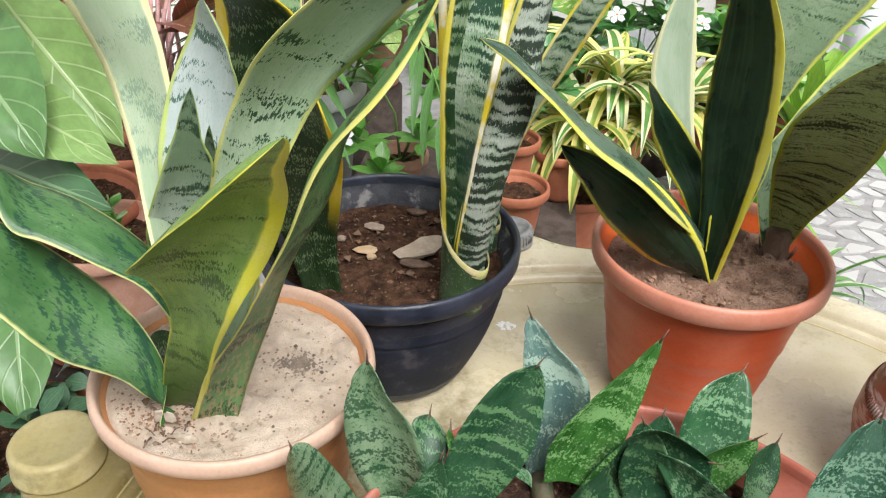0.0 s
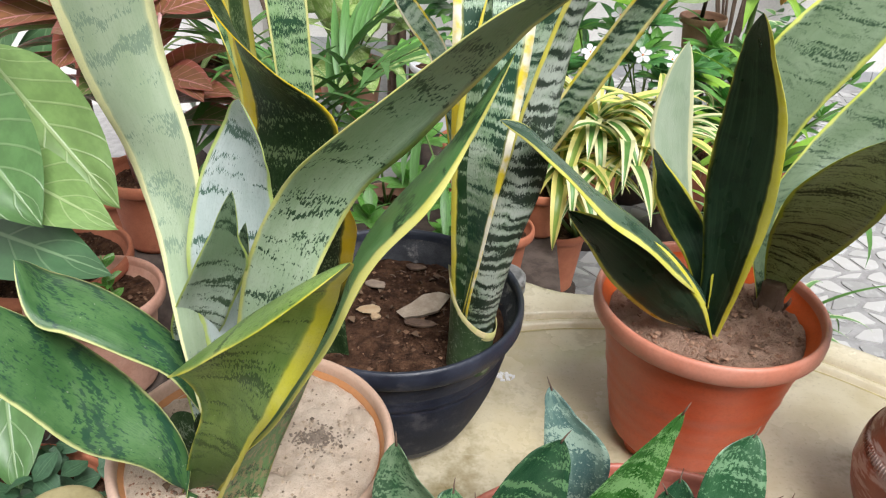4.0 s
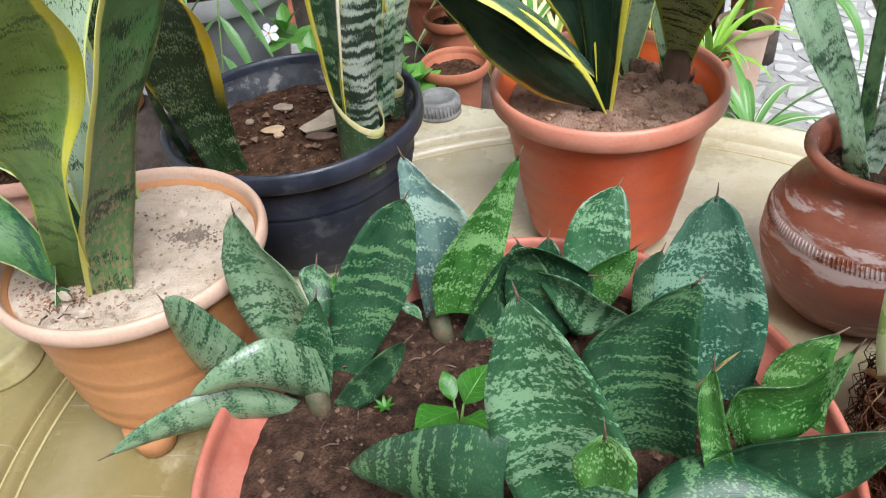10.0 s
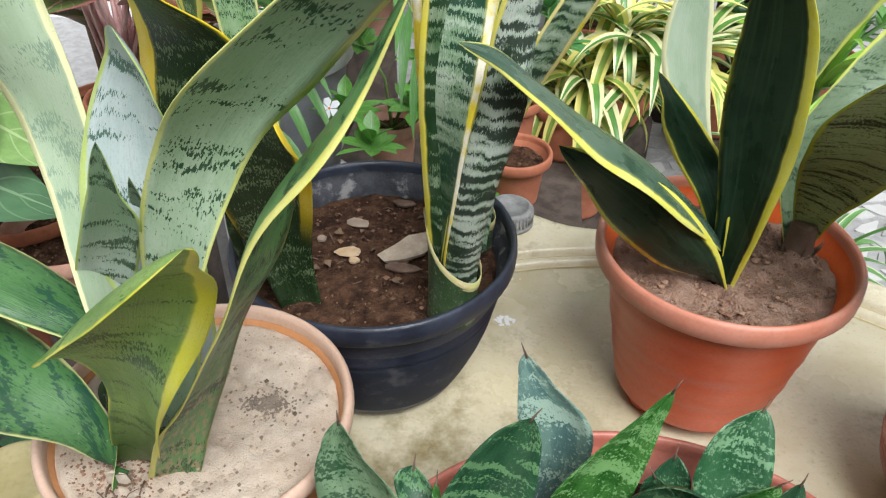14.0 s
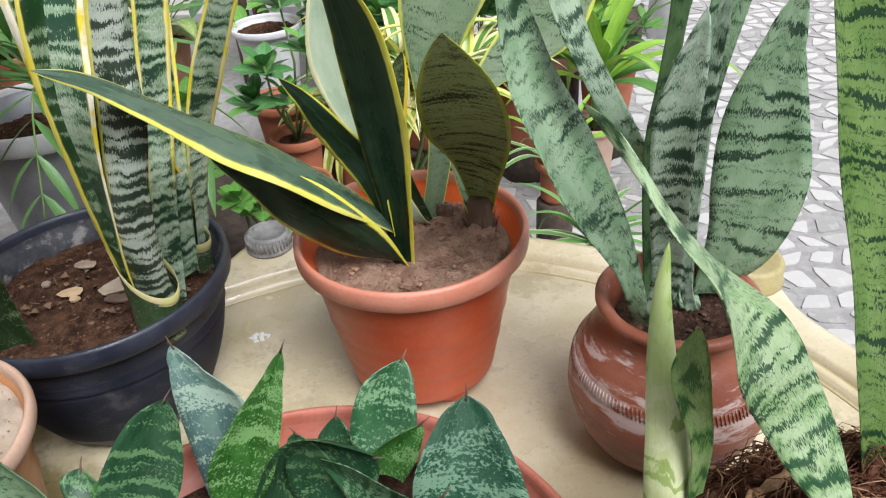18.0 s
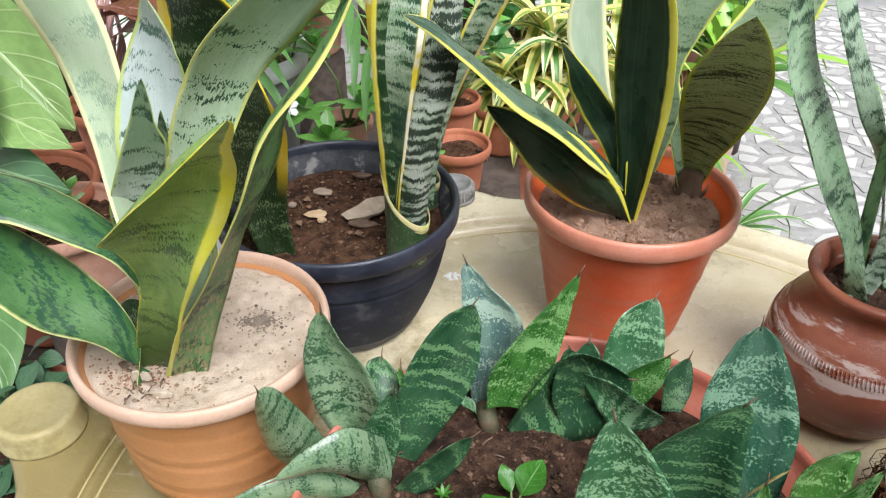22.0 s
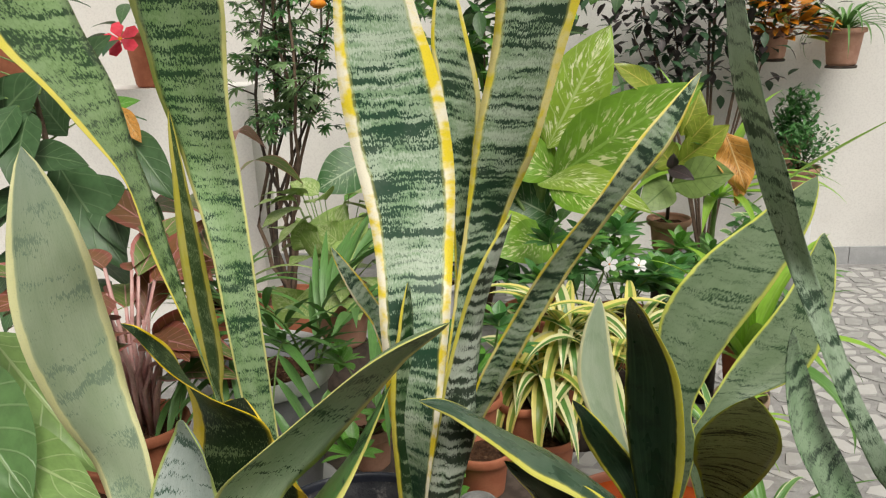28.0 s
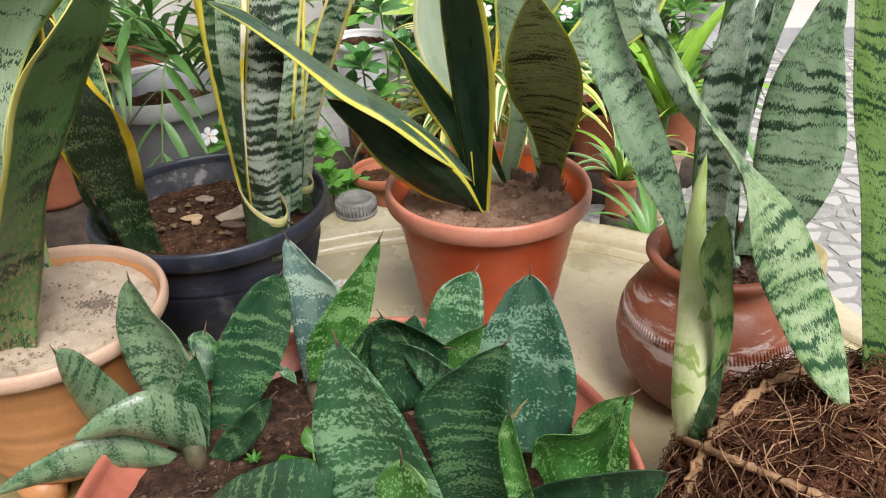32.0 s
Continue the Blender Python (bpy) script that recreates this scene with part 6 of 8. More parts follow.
facing_leaves(agl, [
    ('aglao_green', (-0.231, 1.22, 0.977), (-0.346, 2, 0.787), 0.034, 0.4, 0.4, (0, -1, 0.7), 0.03),
    ('aglao', (-0.238, 1.22, 1.013), (-0.433, 2, 0.881), 0.027, 0.4, 0.4, (0, -1, 0.7), 0.03),
    ('aglao', (-0.369, 1.25, 0.868), (-0.831, 2, 0.742), 0.064, 0.5, 0.4, (0, -1, 0.6), 0.03),
    ('aglao_green', (-0.406, 1.25, 0.869), (-0.661, 2, 0.712), 0.059, 0.5, 0.4, (0, -1, 0.6), 0.03),
    ('aglao', (-0.268, 1.2, 0.897), (-0.524, 2, 0.849), 0.071, 0.4, 0.4, (0, -1, 0.5), 0.03),
    ('aglao_green', (-0.282, 1.2, 0.849), (-0.564, 2, 0.653), 0.073, 0.5, 0.4, (0, -1, 0.7), 0.03),
    ('aglao', (-0.286, 1.2, 0.812), (-0.615, 2, 0.599), 0.059, 0.5, 0.4, (0, -1, 0.7), 0.03),
    ('aglao_green', (-0.268, 1.22, 0.901), (-0.598, 2, 0.733), 0.057, 0.5, 0.4, (0, -1, 0.7), 0.03),
])

# broad fig-like leaves at the left of the table
fig_pot = small_pot((-0.50, 1.0, 0.28), 0.11, 0.25, "terracotta", "terracotta pot of a broad-leaved plant")
fig_stand = thing("plant_stand", (-0.50, 1.0, 0), "plain added block under a pot, dark as the shaded gaps", "plant stand")
v, f = lathe([(0, 0), (0.09, 0), (0.09, 0.275), (0.08, 0.28), (0, 0.28)], 28)
mesh_ob("block", v, f, "stem_gap_dark", fig_stand)
fig = thing("fig_plant", (-0.50, 1.0, 0.51), "plant with large broad light green leaves and pale veins", "foliage plant")
facing_leaves(fig, [
    ('fig', (-0.508, 0.9, 0.814), (-0.361, 0.8, 0.698), 0.125, 0.45, 0.45, (0.25, -1, 0.55), 0.03),
    ('fig_light', (-0.496, 0.97, 0.826), (-0.331, 0.9, 0.669), 0.11, 0.4, 0.45, (0.2, -1, 0.6), 0.03),
    ('fig_dark', (-0.561, 0.92, 0.63), (-0.302, 0.8, 0.645), 0.099, 0.5, 0.45, (0.2, -1, 0.8), 0.03),
    ('fig_yellow', (-0.467, 0.92, 0.899), (-0.414, 0.86, 0.836), 0.037, 0.4, 0.45, (0.2, -1, 0.3), 0.03),
    ('fig_light', (-0.48, 0.9, 0.719), (-0.296, 0.82, 0.689), 0.08, 0.5, 0.45, (0.2, -1, 0.8), 0.03),
])
for x, y, z in ((-0.508, 0.90, 0.814), (-0.496, 0.97, 0.826), (-0.561, 0.92, 0.63), (-0.467, 0.92, 0.899), (-0.48, 0.90, 0.719)):
    stem(fig, [(-0.50, 1.0, 0.51), ((x - 0.50) / 2, (y + 1.0) / 2, (z + 0.51) / 2 + 0.03), (x, y, z)], 0.004, "stem_green")
for a, b, w in (((-0.52, 0.92, 0.50), (-0.43, 0.74, 0.37), 0.11), ((-0.60, 0.95, 0.80), (-0.50, 0.80, 0.62), 0.14), ((-0.62, 0.95, 0.64), (-0.53, 0.82, 0.45), 0.13)):
    one_leaf(fig, "fig", a, b, w, 0.5, 10, 0.45, 0.12, 0.03, 14, 9)
pink_pot = small_pot((-0.40, 0.93, 0.38), 0.085, 0.15, "terracotta_pale", "pale pink terracotta pot half hidden by leaves")
pink_stand = thing("plant_stand", (-0.40, 0.93, 0), "plain added block under a pot, dark as the shaded gaps", "plant stand")
v, f = lathe([(0, 0), (0.065, 0), (0.065, 0.375), (0.06, 0.38), (0, 0.38)], 28)
mesh_ob("block", v, f, "stem_gap_dark", pink_stand)
jade = thing("jade_plant", (-0.365, 0.92, 0.51), "small jade sprig with round green leaves", "succulent")
for i in range(14):
    a, h = i * 2.4, 0.01 + i * 0.006
    p = Vector((-0.365, 0.90, 0.505 + h))
    one_leaf(jade, "vinca_light", p, p + Vector((math.cos(a) * 0.02, math.sin(a) * 0.02, 0.012)), 0.016, 0.2, 0, 0.6, 0.1, 0, 5, 5)
stem(jade, [(-0.365, 0.92, 0.51), (-0.365, 0.905, 0.56), (-0.365, 0.90, 0.60)], 0.002, "stem_green")

# kalanchoe trough under the table's edge
trough = small_pot((-0.46, 0.70, 0.10), 0.155, 0.23, "terracotta", "terracotta pot crowded with succulents", depth=0.012)
tr_stand = thing("plant_stand", (-0.46, 0.70, 0), "plain added block under a pot, dark as the shaded gaps", "plant stand")
v, f = lathe([(0, 0), (0.12, 0), (0.12, 0.095), (0.11, 0.10), (0, 0.10)], 28)
mesh_ob("block", v, f, "stem_gap_dark", tr_stand)
kal = thing("kalanchoe", (-0.46, 0.70, 0.31), "dense dark green kalanchoe with scalloped leaves", "succulent")
R_ = random.Random(31)
for i in range(120):
    q, a = 0.15 * math.sqrt(R_.random()), R_.uniform(0, TAU)
    p = Vector((-0.46 + q * math.cos(a), 0.70 + q * math.sin(a), 0.315 + R_.uniform(0, 0.05) + 0.03 * (1 - q / 0.15)))
    b = R_.uniform(0, TAU)
    one_leaf(kal, "succulent", p, p + Vector((math.cos(b) * 0.035, math.sin(b) * 0.035, R_.uniform(0.0, 0.03))), R_.uniform(0.025, 0.036), 0.3, R_.uniform(-30, 30), 0.55, 0.15, 0.05, 5, 5)

# dark broad leaves with a red flower, upper left
poin_pot = small_pot((-0.82, 1.75, 0.0), 0.13, 0.26, "terracotta", "terracotta pot of a dark-leaved shrub")
poin = thing("poinsettia", (-0.82, 1.75, 0.24), "tall shrub with dark green broad leaves", "shrub")
R_ = random.Random(41)
stem(poin, [(-0.82, 1.75, 0.24), (-0.80, 1.70, 0.7), (-0.78, 1.62, 1.12)], 0.010, "stem_brown", 0.5)
for i in range(26):
    h = R_.uniform(0.62, 1.14)
    a = R_.uniform(0, TAU)
    s = Vector((-0.79, 1.66, h))
    k = s + Vector((math.cos(a), math.sin(a), 0.5)) * 0.07
    stem(poin, [s, k], 0.0025, "stem_green")
    one_leaf(poin, "poinsettia", k, k + Vector((math.cos(a) * 0.14, math.sin(a) * 0.14, R_.uniform(-0.14, 0.0))), R_.uniform(0.07, 0.10), 0.5, R_.uniform(-20, 20), 0.42, 0.2, 0.02)

facing_leaves(poin, [
    ('poinsettia', (-0.759, 1.62, 0.934), (-0.578, 1.5, 0.73), 0.118, 0.4, 0.4, (0.3, -1, 0.3), 0.03),
    ('poinsettia', (-0.891, 1.6, 0.976), (-0.753, 1.62, 1.105), 0.114, 0.4, 0.5, (0, -1, 0.4), 0.03),
    ('poinsettia', (-0.813, 1.6, 0.945), (-0.623, 1.5, 0.941), 0.071, 0.4, 0.45, (0, -1, 0.7), 0.03),
    ('poinsettia', (-0.606, 1.62, 0.994), (-0.491, 1.56, 0.858), 0.084, 0.5, 0.42, (0.2, -1, 0.4), 0.03),
    ('poinsettia', (-0.82, 1.62, 1.028), (-0.844, 1.5, 0.937), 0.1, 0.5, 0.42, (0, -1, 0.5), 0.03),
    ('poinsettia', (-0.668, 1.62, 0.898), (-0.576, 1.5, 0.767), 0.09, 0.4, 0.4, (0.2, -1, 0.3), 0.03),
    ('croton_dry', (-0.603, 1.62, 1.034), (-0.55, 1.58, 0.969), 0.038, 0.4, 0.45, (0, -1, 0.4), 0.03),
    ('poinsettia', (-0.745, 1.66, 0.974), (-0.825, 1.7, 1.065), 0.083, 0.4, 0.45, (0, -1, 0.3), 0.03),
    ('vinca_light', (-0.700, 1.70, 1.015), (-0.590, 1.68, 1.040), 0.040, 0.5, 0.4, (0.1, -1, 0.5), 0.03),
    ('poinsettia', (-0.730, 1.72, 1.110), (-0.640, 1.70, 1.170), 0.050, 0.5, 0.45, (0, -1, 0.3), 0.03),
    ('poinsettia', (-0.660, 1.66, 0.850), (-0.545, 1.62, 0.780), 0.085, 0.5, 0.42, (0.2, -1, 0.5), 0.03),
    ('poinsettia', (-0.640, 1.68, 0.960), (-0.560, 1.66, 0.935), 0.026, 0.6, 0.4, (0.2, -1, 0.3), 0.03),
])

# pots of small plants behind the black pot
for x, y, R0, H0, z0, mat, lab in ((0.115, 1.37, 0.062, 0.10, 0.325, "terracotta", "small terracotta pot of dry soil"), (0.10, 1.53, 0.055, 0.10, 0.345, "terracotta", "small terracotta pot behind another"), (-0.09, 1.36, 0.05, 0.09, 0.385, "terracotta_pale", "pale terracotta pot among leaves"), (0.04, 1.75, 0.07, 0.13, 0.30, "terracotta", "terracotta pot with green growth"), (0.20, 1.62, 0.06, 0.11, 0.28, "terracotta", "weathered terracotta pot among green leaves")):
    small_pot((x, y, z0), R0, H0, mat, lab)
shelf = thing("plant_bench", (0.04, 1.55, 0), "low dark bench behind the table carrying pots", "bench")
for x0, x1, y0, y1, z0, z1, nm in ((-0.24, 0.24, 1.28, 1.82, 0.262, 0.28, "top"), (-0.2, -0.16, 1.32, 1.36, 0, 0.262, "leg"), (0.18, 0.22, 1.32, 1.36, 0, 0.262, "leg"), (-0.2, -0.16, 1.74, 1.78, 0, 0.262, "leg"), (0.18, 0.22, 1.74, 1.78, 0, 0.262, "leg")):
    v = [(x - 0.04, y - 1.55, z) for z in (z0, z1) for x, y in ((x0, y0), (x1, y0), (x1, y1), (x0, y1))]
    mesh_ob(nm, v, [(3, 2, 1, 0), (4, 5, 6, 7), (0, 1, 5, 4), (1, 2, 6, 5), (2, 3, 7, 6), (3, 0, 4, 7)], "stem_gap_dark", shelf, smooth=False)

vin1 = thing("vinca", (-0.09, 1.36, 0.45), "periwinkle with glossy green leaves and white flowers", "flowering plant")
rosette_shrub(vin1, [(-0.15, 1.30, 0.52), (-0.04, 1.29, 0.54), (-0.10, 1.25, 0.49), (-0.03, 1.34, 0.60), (-0.14, 1.38, 0.60)], "vinca_light", 0.06, 0.024, 8, 3)
flower(vin1, (-0.165, 1.26, 0.535), 0.017, "petal_white")
vin2 = thing("vinca", (0.10, 1.53, 0.43), "leafy periwinkle with dark rounded leaves", "flowering plant")
rosette_shrub(vin2, [(0.075, 1.47, 0.60), (0.11, 1.45, 0.55), (0.04, 1.50, 0.53), (0.15, 1.50, 0.62), (0.10, 1.58, 0.68), (0.18, 1.58, 0.54)], "vinca", 0.065, 0.03, 8, 4)
vin3 = thing("vinca", (0.03, 1.33, 0.28), "low bright green seedlings", "flowering plant")
rosette_shrub(vin3, [(0.03, 1.29, 0.45), (0.055, 1.33, 0.41), (0.01, 1.36, 0.48), (0.07, 1.28, 0.37)], "vinca_light", 0.05, 0.026, 8, 6)
vin4_pot = small_pot((0.36, 2.12, 0.12), 0.11, 0.20, "terracotta", "terracotta pot of white periwinkle")
vin4_stand = thing("plant_stand", (0.36, 2.12, 0), "plain added block under a pot, dark as the shaded gaps", "plant stand")
v, f = lathe([(0, 0), (0.09, 0), (0.09, 0.115), (0.08, 0.12), (0, 0.12)], 28)
mesh_ob("block", v, f, "stem_gap_dark", vin4_stand)
vin4 = thing("vinca", (0.36, 2.12, 0.30), "bushy periwinkle with white flowers", "flowering plant")
rosette_shrub(vin4, [(0.25, 2.02, 0.52), (0.33, 2.0, 0.55), (0.42, 2.0, 0.56), (0.50, 2.05, 0.50), (0.37, 2.06, 0.62), (0.28, 2.12, 0.60), (0.46, 2.12, 0.62), (0.22, 1.98, 0.45), (0.55, 2.0, 0.55)], "vinca", 0.085, 0.032, 9, 8)
for c in ((0.30, 1.95, 0.58), (0.42, 1.95, 0.58), (0.36, 1.98, 0.66)):
    flower(vin4, c, 0.021, "petal_white")

# more bedding between the pots
for k, (x, y) in enumerate(((0.62, 2.12), (0.52, 2.40), (0.86, 2.22))):
    small_pot((x, y, 0.10), 0.09, 0.18, "terracotta", "terracotta pot of leafy bedding plants")
    st = thing("plant_stand", (x, y, 0), "plain added block under a pot, dark as the shaded gaps", "plant stand")
    v, f = lathe([(0, 0), (0.07, 0), (0.07, 0.095), (0.06, 0.10), (0, 0.10)], 24)
    mesh_ob("block", v, f, "stem_gap_dark", st)
    pl = thing("vinca", (x, y, 0.26), "leafy green bedding plant among the pots", "flowering plant")
    R_ = random.Random(300 + k)
    rosette_shrub(pl, [(x + R_.uniform(-0.15, 0.15), y - 0.06 + R_.uniform(-0.10, 0.10), R_.uniform(0.38, 0.58)) for _ in range(8)], ("vinca", "vinca_light", "strap_dark")[k], 0.085, (0.034, 0.030, 0.022)[k], 8, 310 + k)
    if k == 0:
        flower(pl, (x - 0.12, y - 0.12, 0.56), 0.021, "petal_white")
gr_pot = small_pot((0.76, 2.36, 0.20), 0.07, 0.18, "terracotta_pale", "pale terracotta pot of strap-leaved plants")
gr_st = thing("plant_stand", (0.76, 2.36, 0), "plain added block under a pot, dark as the shaded gaps", "plant stand")
v, f = lathe([(0, 0), (0.05, 0), (0.05, 0.195), (0.045, 0.20), (0, 0.20)], 24)
mesh_ob("block", v, f, "stem_gap_dark", gr_st)
gr = thing("dracaena", (0.76, 2.36, 0.36), "strap-leaved green plant in a pale pot", "foliage plant")
fountain(gr, (0.76, 2.34, 0.40), 22, 0.30, 0.03, "strap_dark", "vinca_light", 320, (0.5, 1.4), (0.4, 1.6), share=0.7)

# variegated dracaena
dr_pot = small_pot((0.25, 1.76, 0.06), 0.085, 0.17, "terracotta", "terracotta pot of a variegated plant")
dr_st = thing("plant_stand", (0.25, 1.76, 0), "plain added block under a pot, dark as the shaded gaps", "plant stand")
v, f = lathe([(0, 0), (0.07, 0), (0.07, 0.055), (0.06, 0.06), (0, 0.06)], 28)
mesh_ob("block", v, f, "stem_gap_dark", dr_st)
drac = thing("dracaena", (0.30, 1.72, 0.21), "variegated plant with yellow and green striped arching leaves", "foliage plant")
for k, (x, y, z) in enumerate(((0.24, 1.66, 0.42), (0.36, 1.66, 0.45), (0.30, 1.72, 0.50), (0.44, 1.72, 0.47), (0.20, 1.74, 0.36))):
    stem(drac, [(0.30, 1.72, 0.21), ((x + 0.30) / 2, (y + 1.72) / 2, z * 0.6 + 0.05), (x, y, z)], 0.006, "stem_green")
    fountain(drac, (x, y, z), 26, 0.25, 0.032, "dracaena_yellow", "dracaena", 60 + k, (0.1, 1.25), (1.0, 2.4))

# dieffenbachia
di_pot = small_pot((0.27, 2.52, 0.0), 0.12, 0.24, "terracotta", "terracotta pot of a dieffenbachia")
dief = thing("dieffenbachia", (0.27, 2.52, 0.22), "dieffenbachia with large leaves splashed in cream", "foliage plant")
stem(dief, [(0.27, 2.52, 0.22), (0.268, 2.48, 0.5), (0.275, 2.44, 0.80)], 0.020, "stem_green", 0.75)
facing_leaves(dief, [
    ('dief_pale', (0.291, 2.42, 0.791), (0.473, 2.46, 1.134), 0.202, 0.3, 0.4, (-0.2, -1, 0.1), 0.03),
    ('dief', (0.302, 2.38, 0.703), (0.686, 2.26, 0.98), 0.223, 0.5, 0.42, (0.1, -1, 0.5), 0.03),
    ('dief_pale', (0.264, 2.3, 0.71), (0.477, 1.8, 0.757), 0.118, 0.6, 0.42, (0.1, -1, 0.7), 0.03),
    ('dief', (0.316, 2.35, 0.534), (0.14, 2.2, 0.527), 0.145, 0.6, 0.42, (0, -1, 0.6), 0.03),
    ('dief_dark', (-0.219, 2.4, 0.783), (-0.39, 2.3, 0.7), 0.148, 0.4, 0.45, (0, -1, 0.5), 0.03),
    ('dief_pale', (0.255, 2.4, 0.563), (-0.043, 2.15, 0.534), 0.158, 0.5, 0.4, (0, -1, 0.7), 0.03),
    ('dief', (0.325, 2.42, 0.703), (0.072, 2.4, 0.851), 0.147, 0.4, 0.42, (0, -1, 0.5), 0.03),
    ('dief_dark', (0.323, 2.45, 0.563), (0.124, 2.45, 0.667), 0.137, 0.4, 0.42, (0, -1, 0.5), 0.03),
    ('dief_dark', (0.279, 2.45, 0.578), (0.176, 2.5, 0.712), 0.141, 0.4, 0.42, (0, -1, 0.4), 0.03),
    ('dief_pale', (0.322, 2.45, 0.719), (0.109, 2.5, 0.889), 0.145, 0.4, 0.42, (0, -1, 0.4), 0.03),
    ('dief', (0.3, 2.42, 0.674), (0.498, 2.2, 0.626), 0.113, 0.5, 0.42, (0, -1, 0.6), 0.03),
])
for x, z in ((0.30, 0.74), (0.22, 0.78), (0.34, 0.68), (0.20, 0.64)):
    stem(dief, [(0.272, 2.46, z - 0.14), (x, 2.42, z)], 0.009, "stem_green")

# stake bundle tied with a cord, with old vines wound round it
bun = thing("stake_bundle", (-0.27, 3.0, 0), "bundle of brown stakes and old vines tied with a teal cord", "stakes")
R_ = random.Random(501)
for k in range(9):
    a = TAU * k / 9
    p = Vector((-0.27 + 0.045 * math.cos(a), 3.0 + 0.03 * math.sin(a), 0))
    stem(bun, [p, p + Vector((R_.uniform(-0.02, 0.02), 0, 0.4)), p + Vector((R_.uniform(-0.05, 0.05), 0, 0.8)), p + Vector((R_.uniform(-0.12, 0.12), 0, 1.3))], R_.uniform(0.008, 0.015), R_.choice(("stem_brown", "stem_pale")), 0.7, "stake")
for k in range(26):
    a0, r, z = R_.uniform(0, TAU), R_.uniform(0.06, 0.13), R_.uniform(0.58, 0.74)
    stem(bun, [(-0.27 + r * math.cos(a0 + s_ * 0.5), 2.99 + r * 0.6 * math.sin(a0 + s_ * 0.5), z + 0.03 * math.sin(s_ * 0.9 + k)) for s_ in range(9)], 0.004, R_.choice(("stem_brown", "stem_pale", "dry_leaf")), 0.6, "vine", 5)
for k in range(4):
    stem(bun, [(-0.27 + 0.062 * math.cos(TAU * s_ / 16), 3.0 + 0.05 * math.sin(TAU * s_ / 16), 0.47 + 0.012 * k + 0.008 * math.sin(s_ + k)) for s_ in range(17)], 0.005, "cord_teal", 1.0, "cord", 5)
bush = thing("shrub", (0.08, 2.95, 0), "tall leafy green bush against the wall", "shrub")
for k in range(7):
    x = 0.08 + R_.uniform(-0.22, 0.26)
    stem(bush, [(0.08, 2.95, 0), (0.08 + (x - 0.08) * 0.5, 2.95, 0.5), (x, 2.95, R_.uniform(0.9, 1.4))], 0.009, "stem_brown", 0.4)
for mat in ("vinca", "vinca_light", "poinsettia"):
    ps = [aim((0.10 + R_.gauss(0, 0.19), 2.93 + R_.gauss(0, 0.10), R_.uniform(0.2, 1.45)), R_.uniform(0, 360), R_.uniform(-60, 30), R_.uniform(-30, 30), R_.uniform(0.7, 1.2)) for _ in range(230)]
    many_leaves(bush, mat, ps, [leaf_data(0.12, 0.052, 0.5, 0.2, 0.45, 6, 5)])
wb = small_pot((-0.06, 2.25, 0.25), 0.095, 0.19, "white_plastic", "white plastic pot behind the tall leaves")
wb_st = thing("plant_stand", (-0.06, 2.25, 0), "plain added block under a pot, dark as the shaded gaps", "plant stand")
v, f = lathe([(0, 0), (0.06, 0), (0.06, 0.245), (0.055, 0.25), (0, 0.25)], 24)
mesh_ob("block", v, f, "stem_gap_dark", wb_st)

# syngonium
sy_pot = small_pot((-0.27, 1.98, 0.36), 0.09, 0.15, "terracotta_pale", "terracotta pot of a pale green syngonium")
sy_st = thing("plant_stand", (-0.27, 1.98, 0), "plain added block under a pot, dark as the shaded gaps", "plant stand")
v, f = lathe([(0, 0), (0.07, 0), (0.07, 0.355), (0.06, 0.36), (0, 0.36)], 28)
mesh_ob("block", v, f, "stem_gap_dark", sy_st)
syn = thing("syngonium", (-0.27, 1.98, 0.49), "pale green arrowhead plant", "foliage plant")
R_ = random.Random(51)
for i in range(34):
    a = R_.uniform(0, TAU)
    q = R_.uniform(0.02, 0.12)
    p = Vector((-0.27 + q * math.cos(a), 1.96 + q * math.sin(a), 0.52 + R_.uniform(0.0, 0.26)))
    stem(syn, [(-0.27, 1.98, 0.49), p], 0.002, "stem_green")
    one_leaf(syn, "syng", p, p + Vector((math.cos(a) * 0.09, math.sin(a) * 0.09 - 0.03, R_.uniform(-0.05, 0.04))), R_.uniform(0.06, 0.085), 0.5, R_.uniform(-25, 25), 0.3, 0.2, 0.04)

facing_leaves(syn, [
    ('syng', (-0.304, 1.9, 0.603), (-0.23, 1.94, 0.747), 0.126, 0.4, 0.35, (0, -1, 0.3), 0.06),
    ('syng', (-0.246, 1.9, 0.617), (-0.168, 1.88, 0.729), 0.11, 0.4, 0.35, (0, -1, 0.5), 0.06),
    ('syng', (-0.312, 1.92, 0.64), (-0.343, 1.9, 0.722), 0.086, 0.5, 0.35, (0, -1, 0.5), 0.06),
    ('syng', (-0.311, 1.78, 0.516), (-0.359, 1.7, 0.614), 0.096, 0.5, 0.35, (0, -1, 0.7), 0.06),
    ('syng', (-0.234, 1.86, 0.672), (-0.27, 1.8, 0.732), 0.08, 0.5, 0.35, (0, -1, 0.8), 0.06),
    ('syng', (-0.325, 1.75, 0.57), (-0.257, 1.68, 0.554), 0.077, 0.5, 0.35, (0, -1, 0.7), 0.06),
])

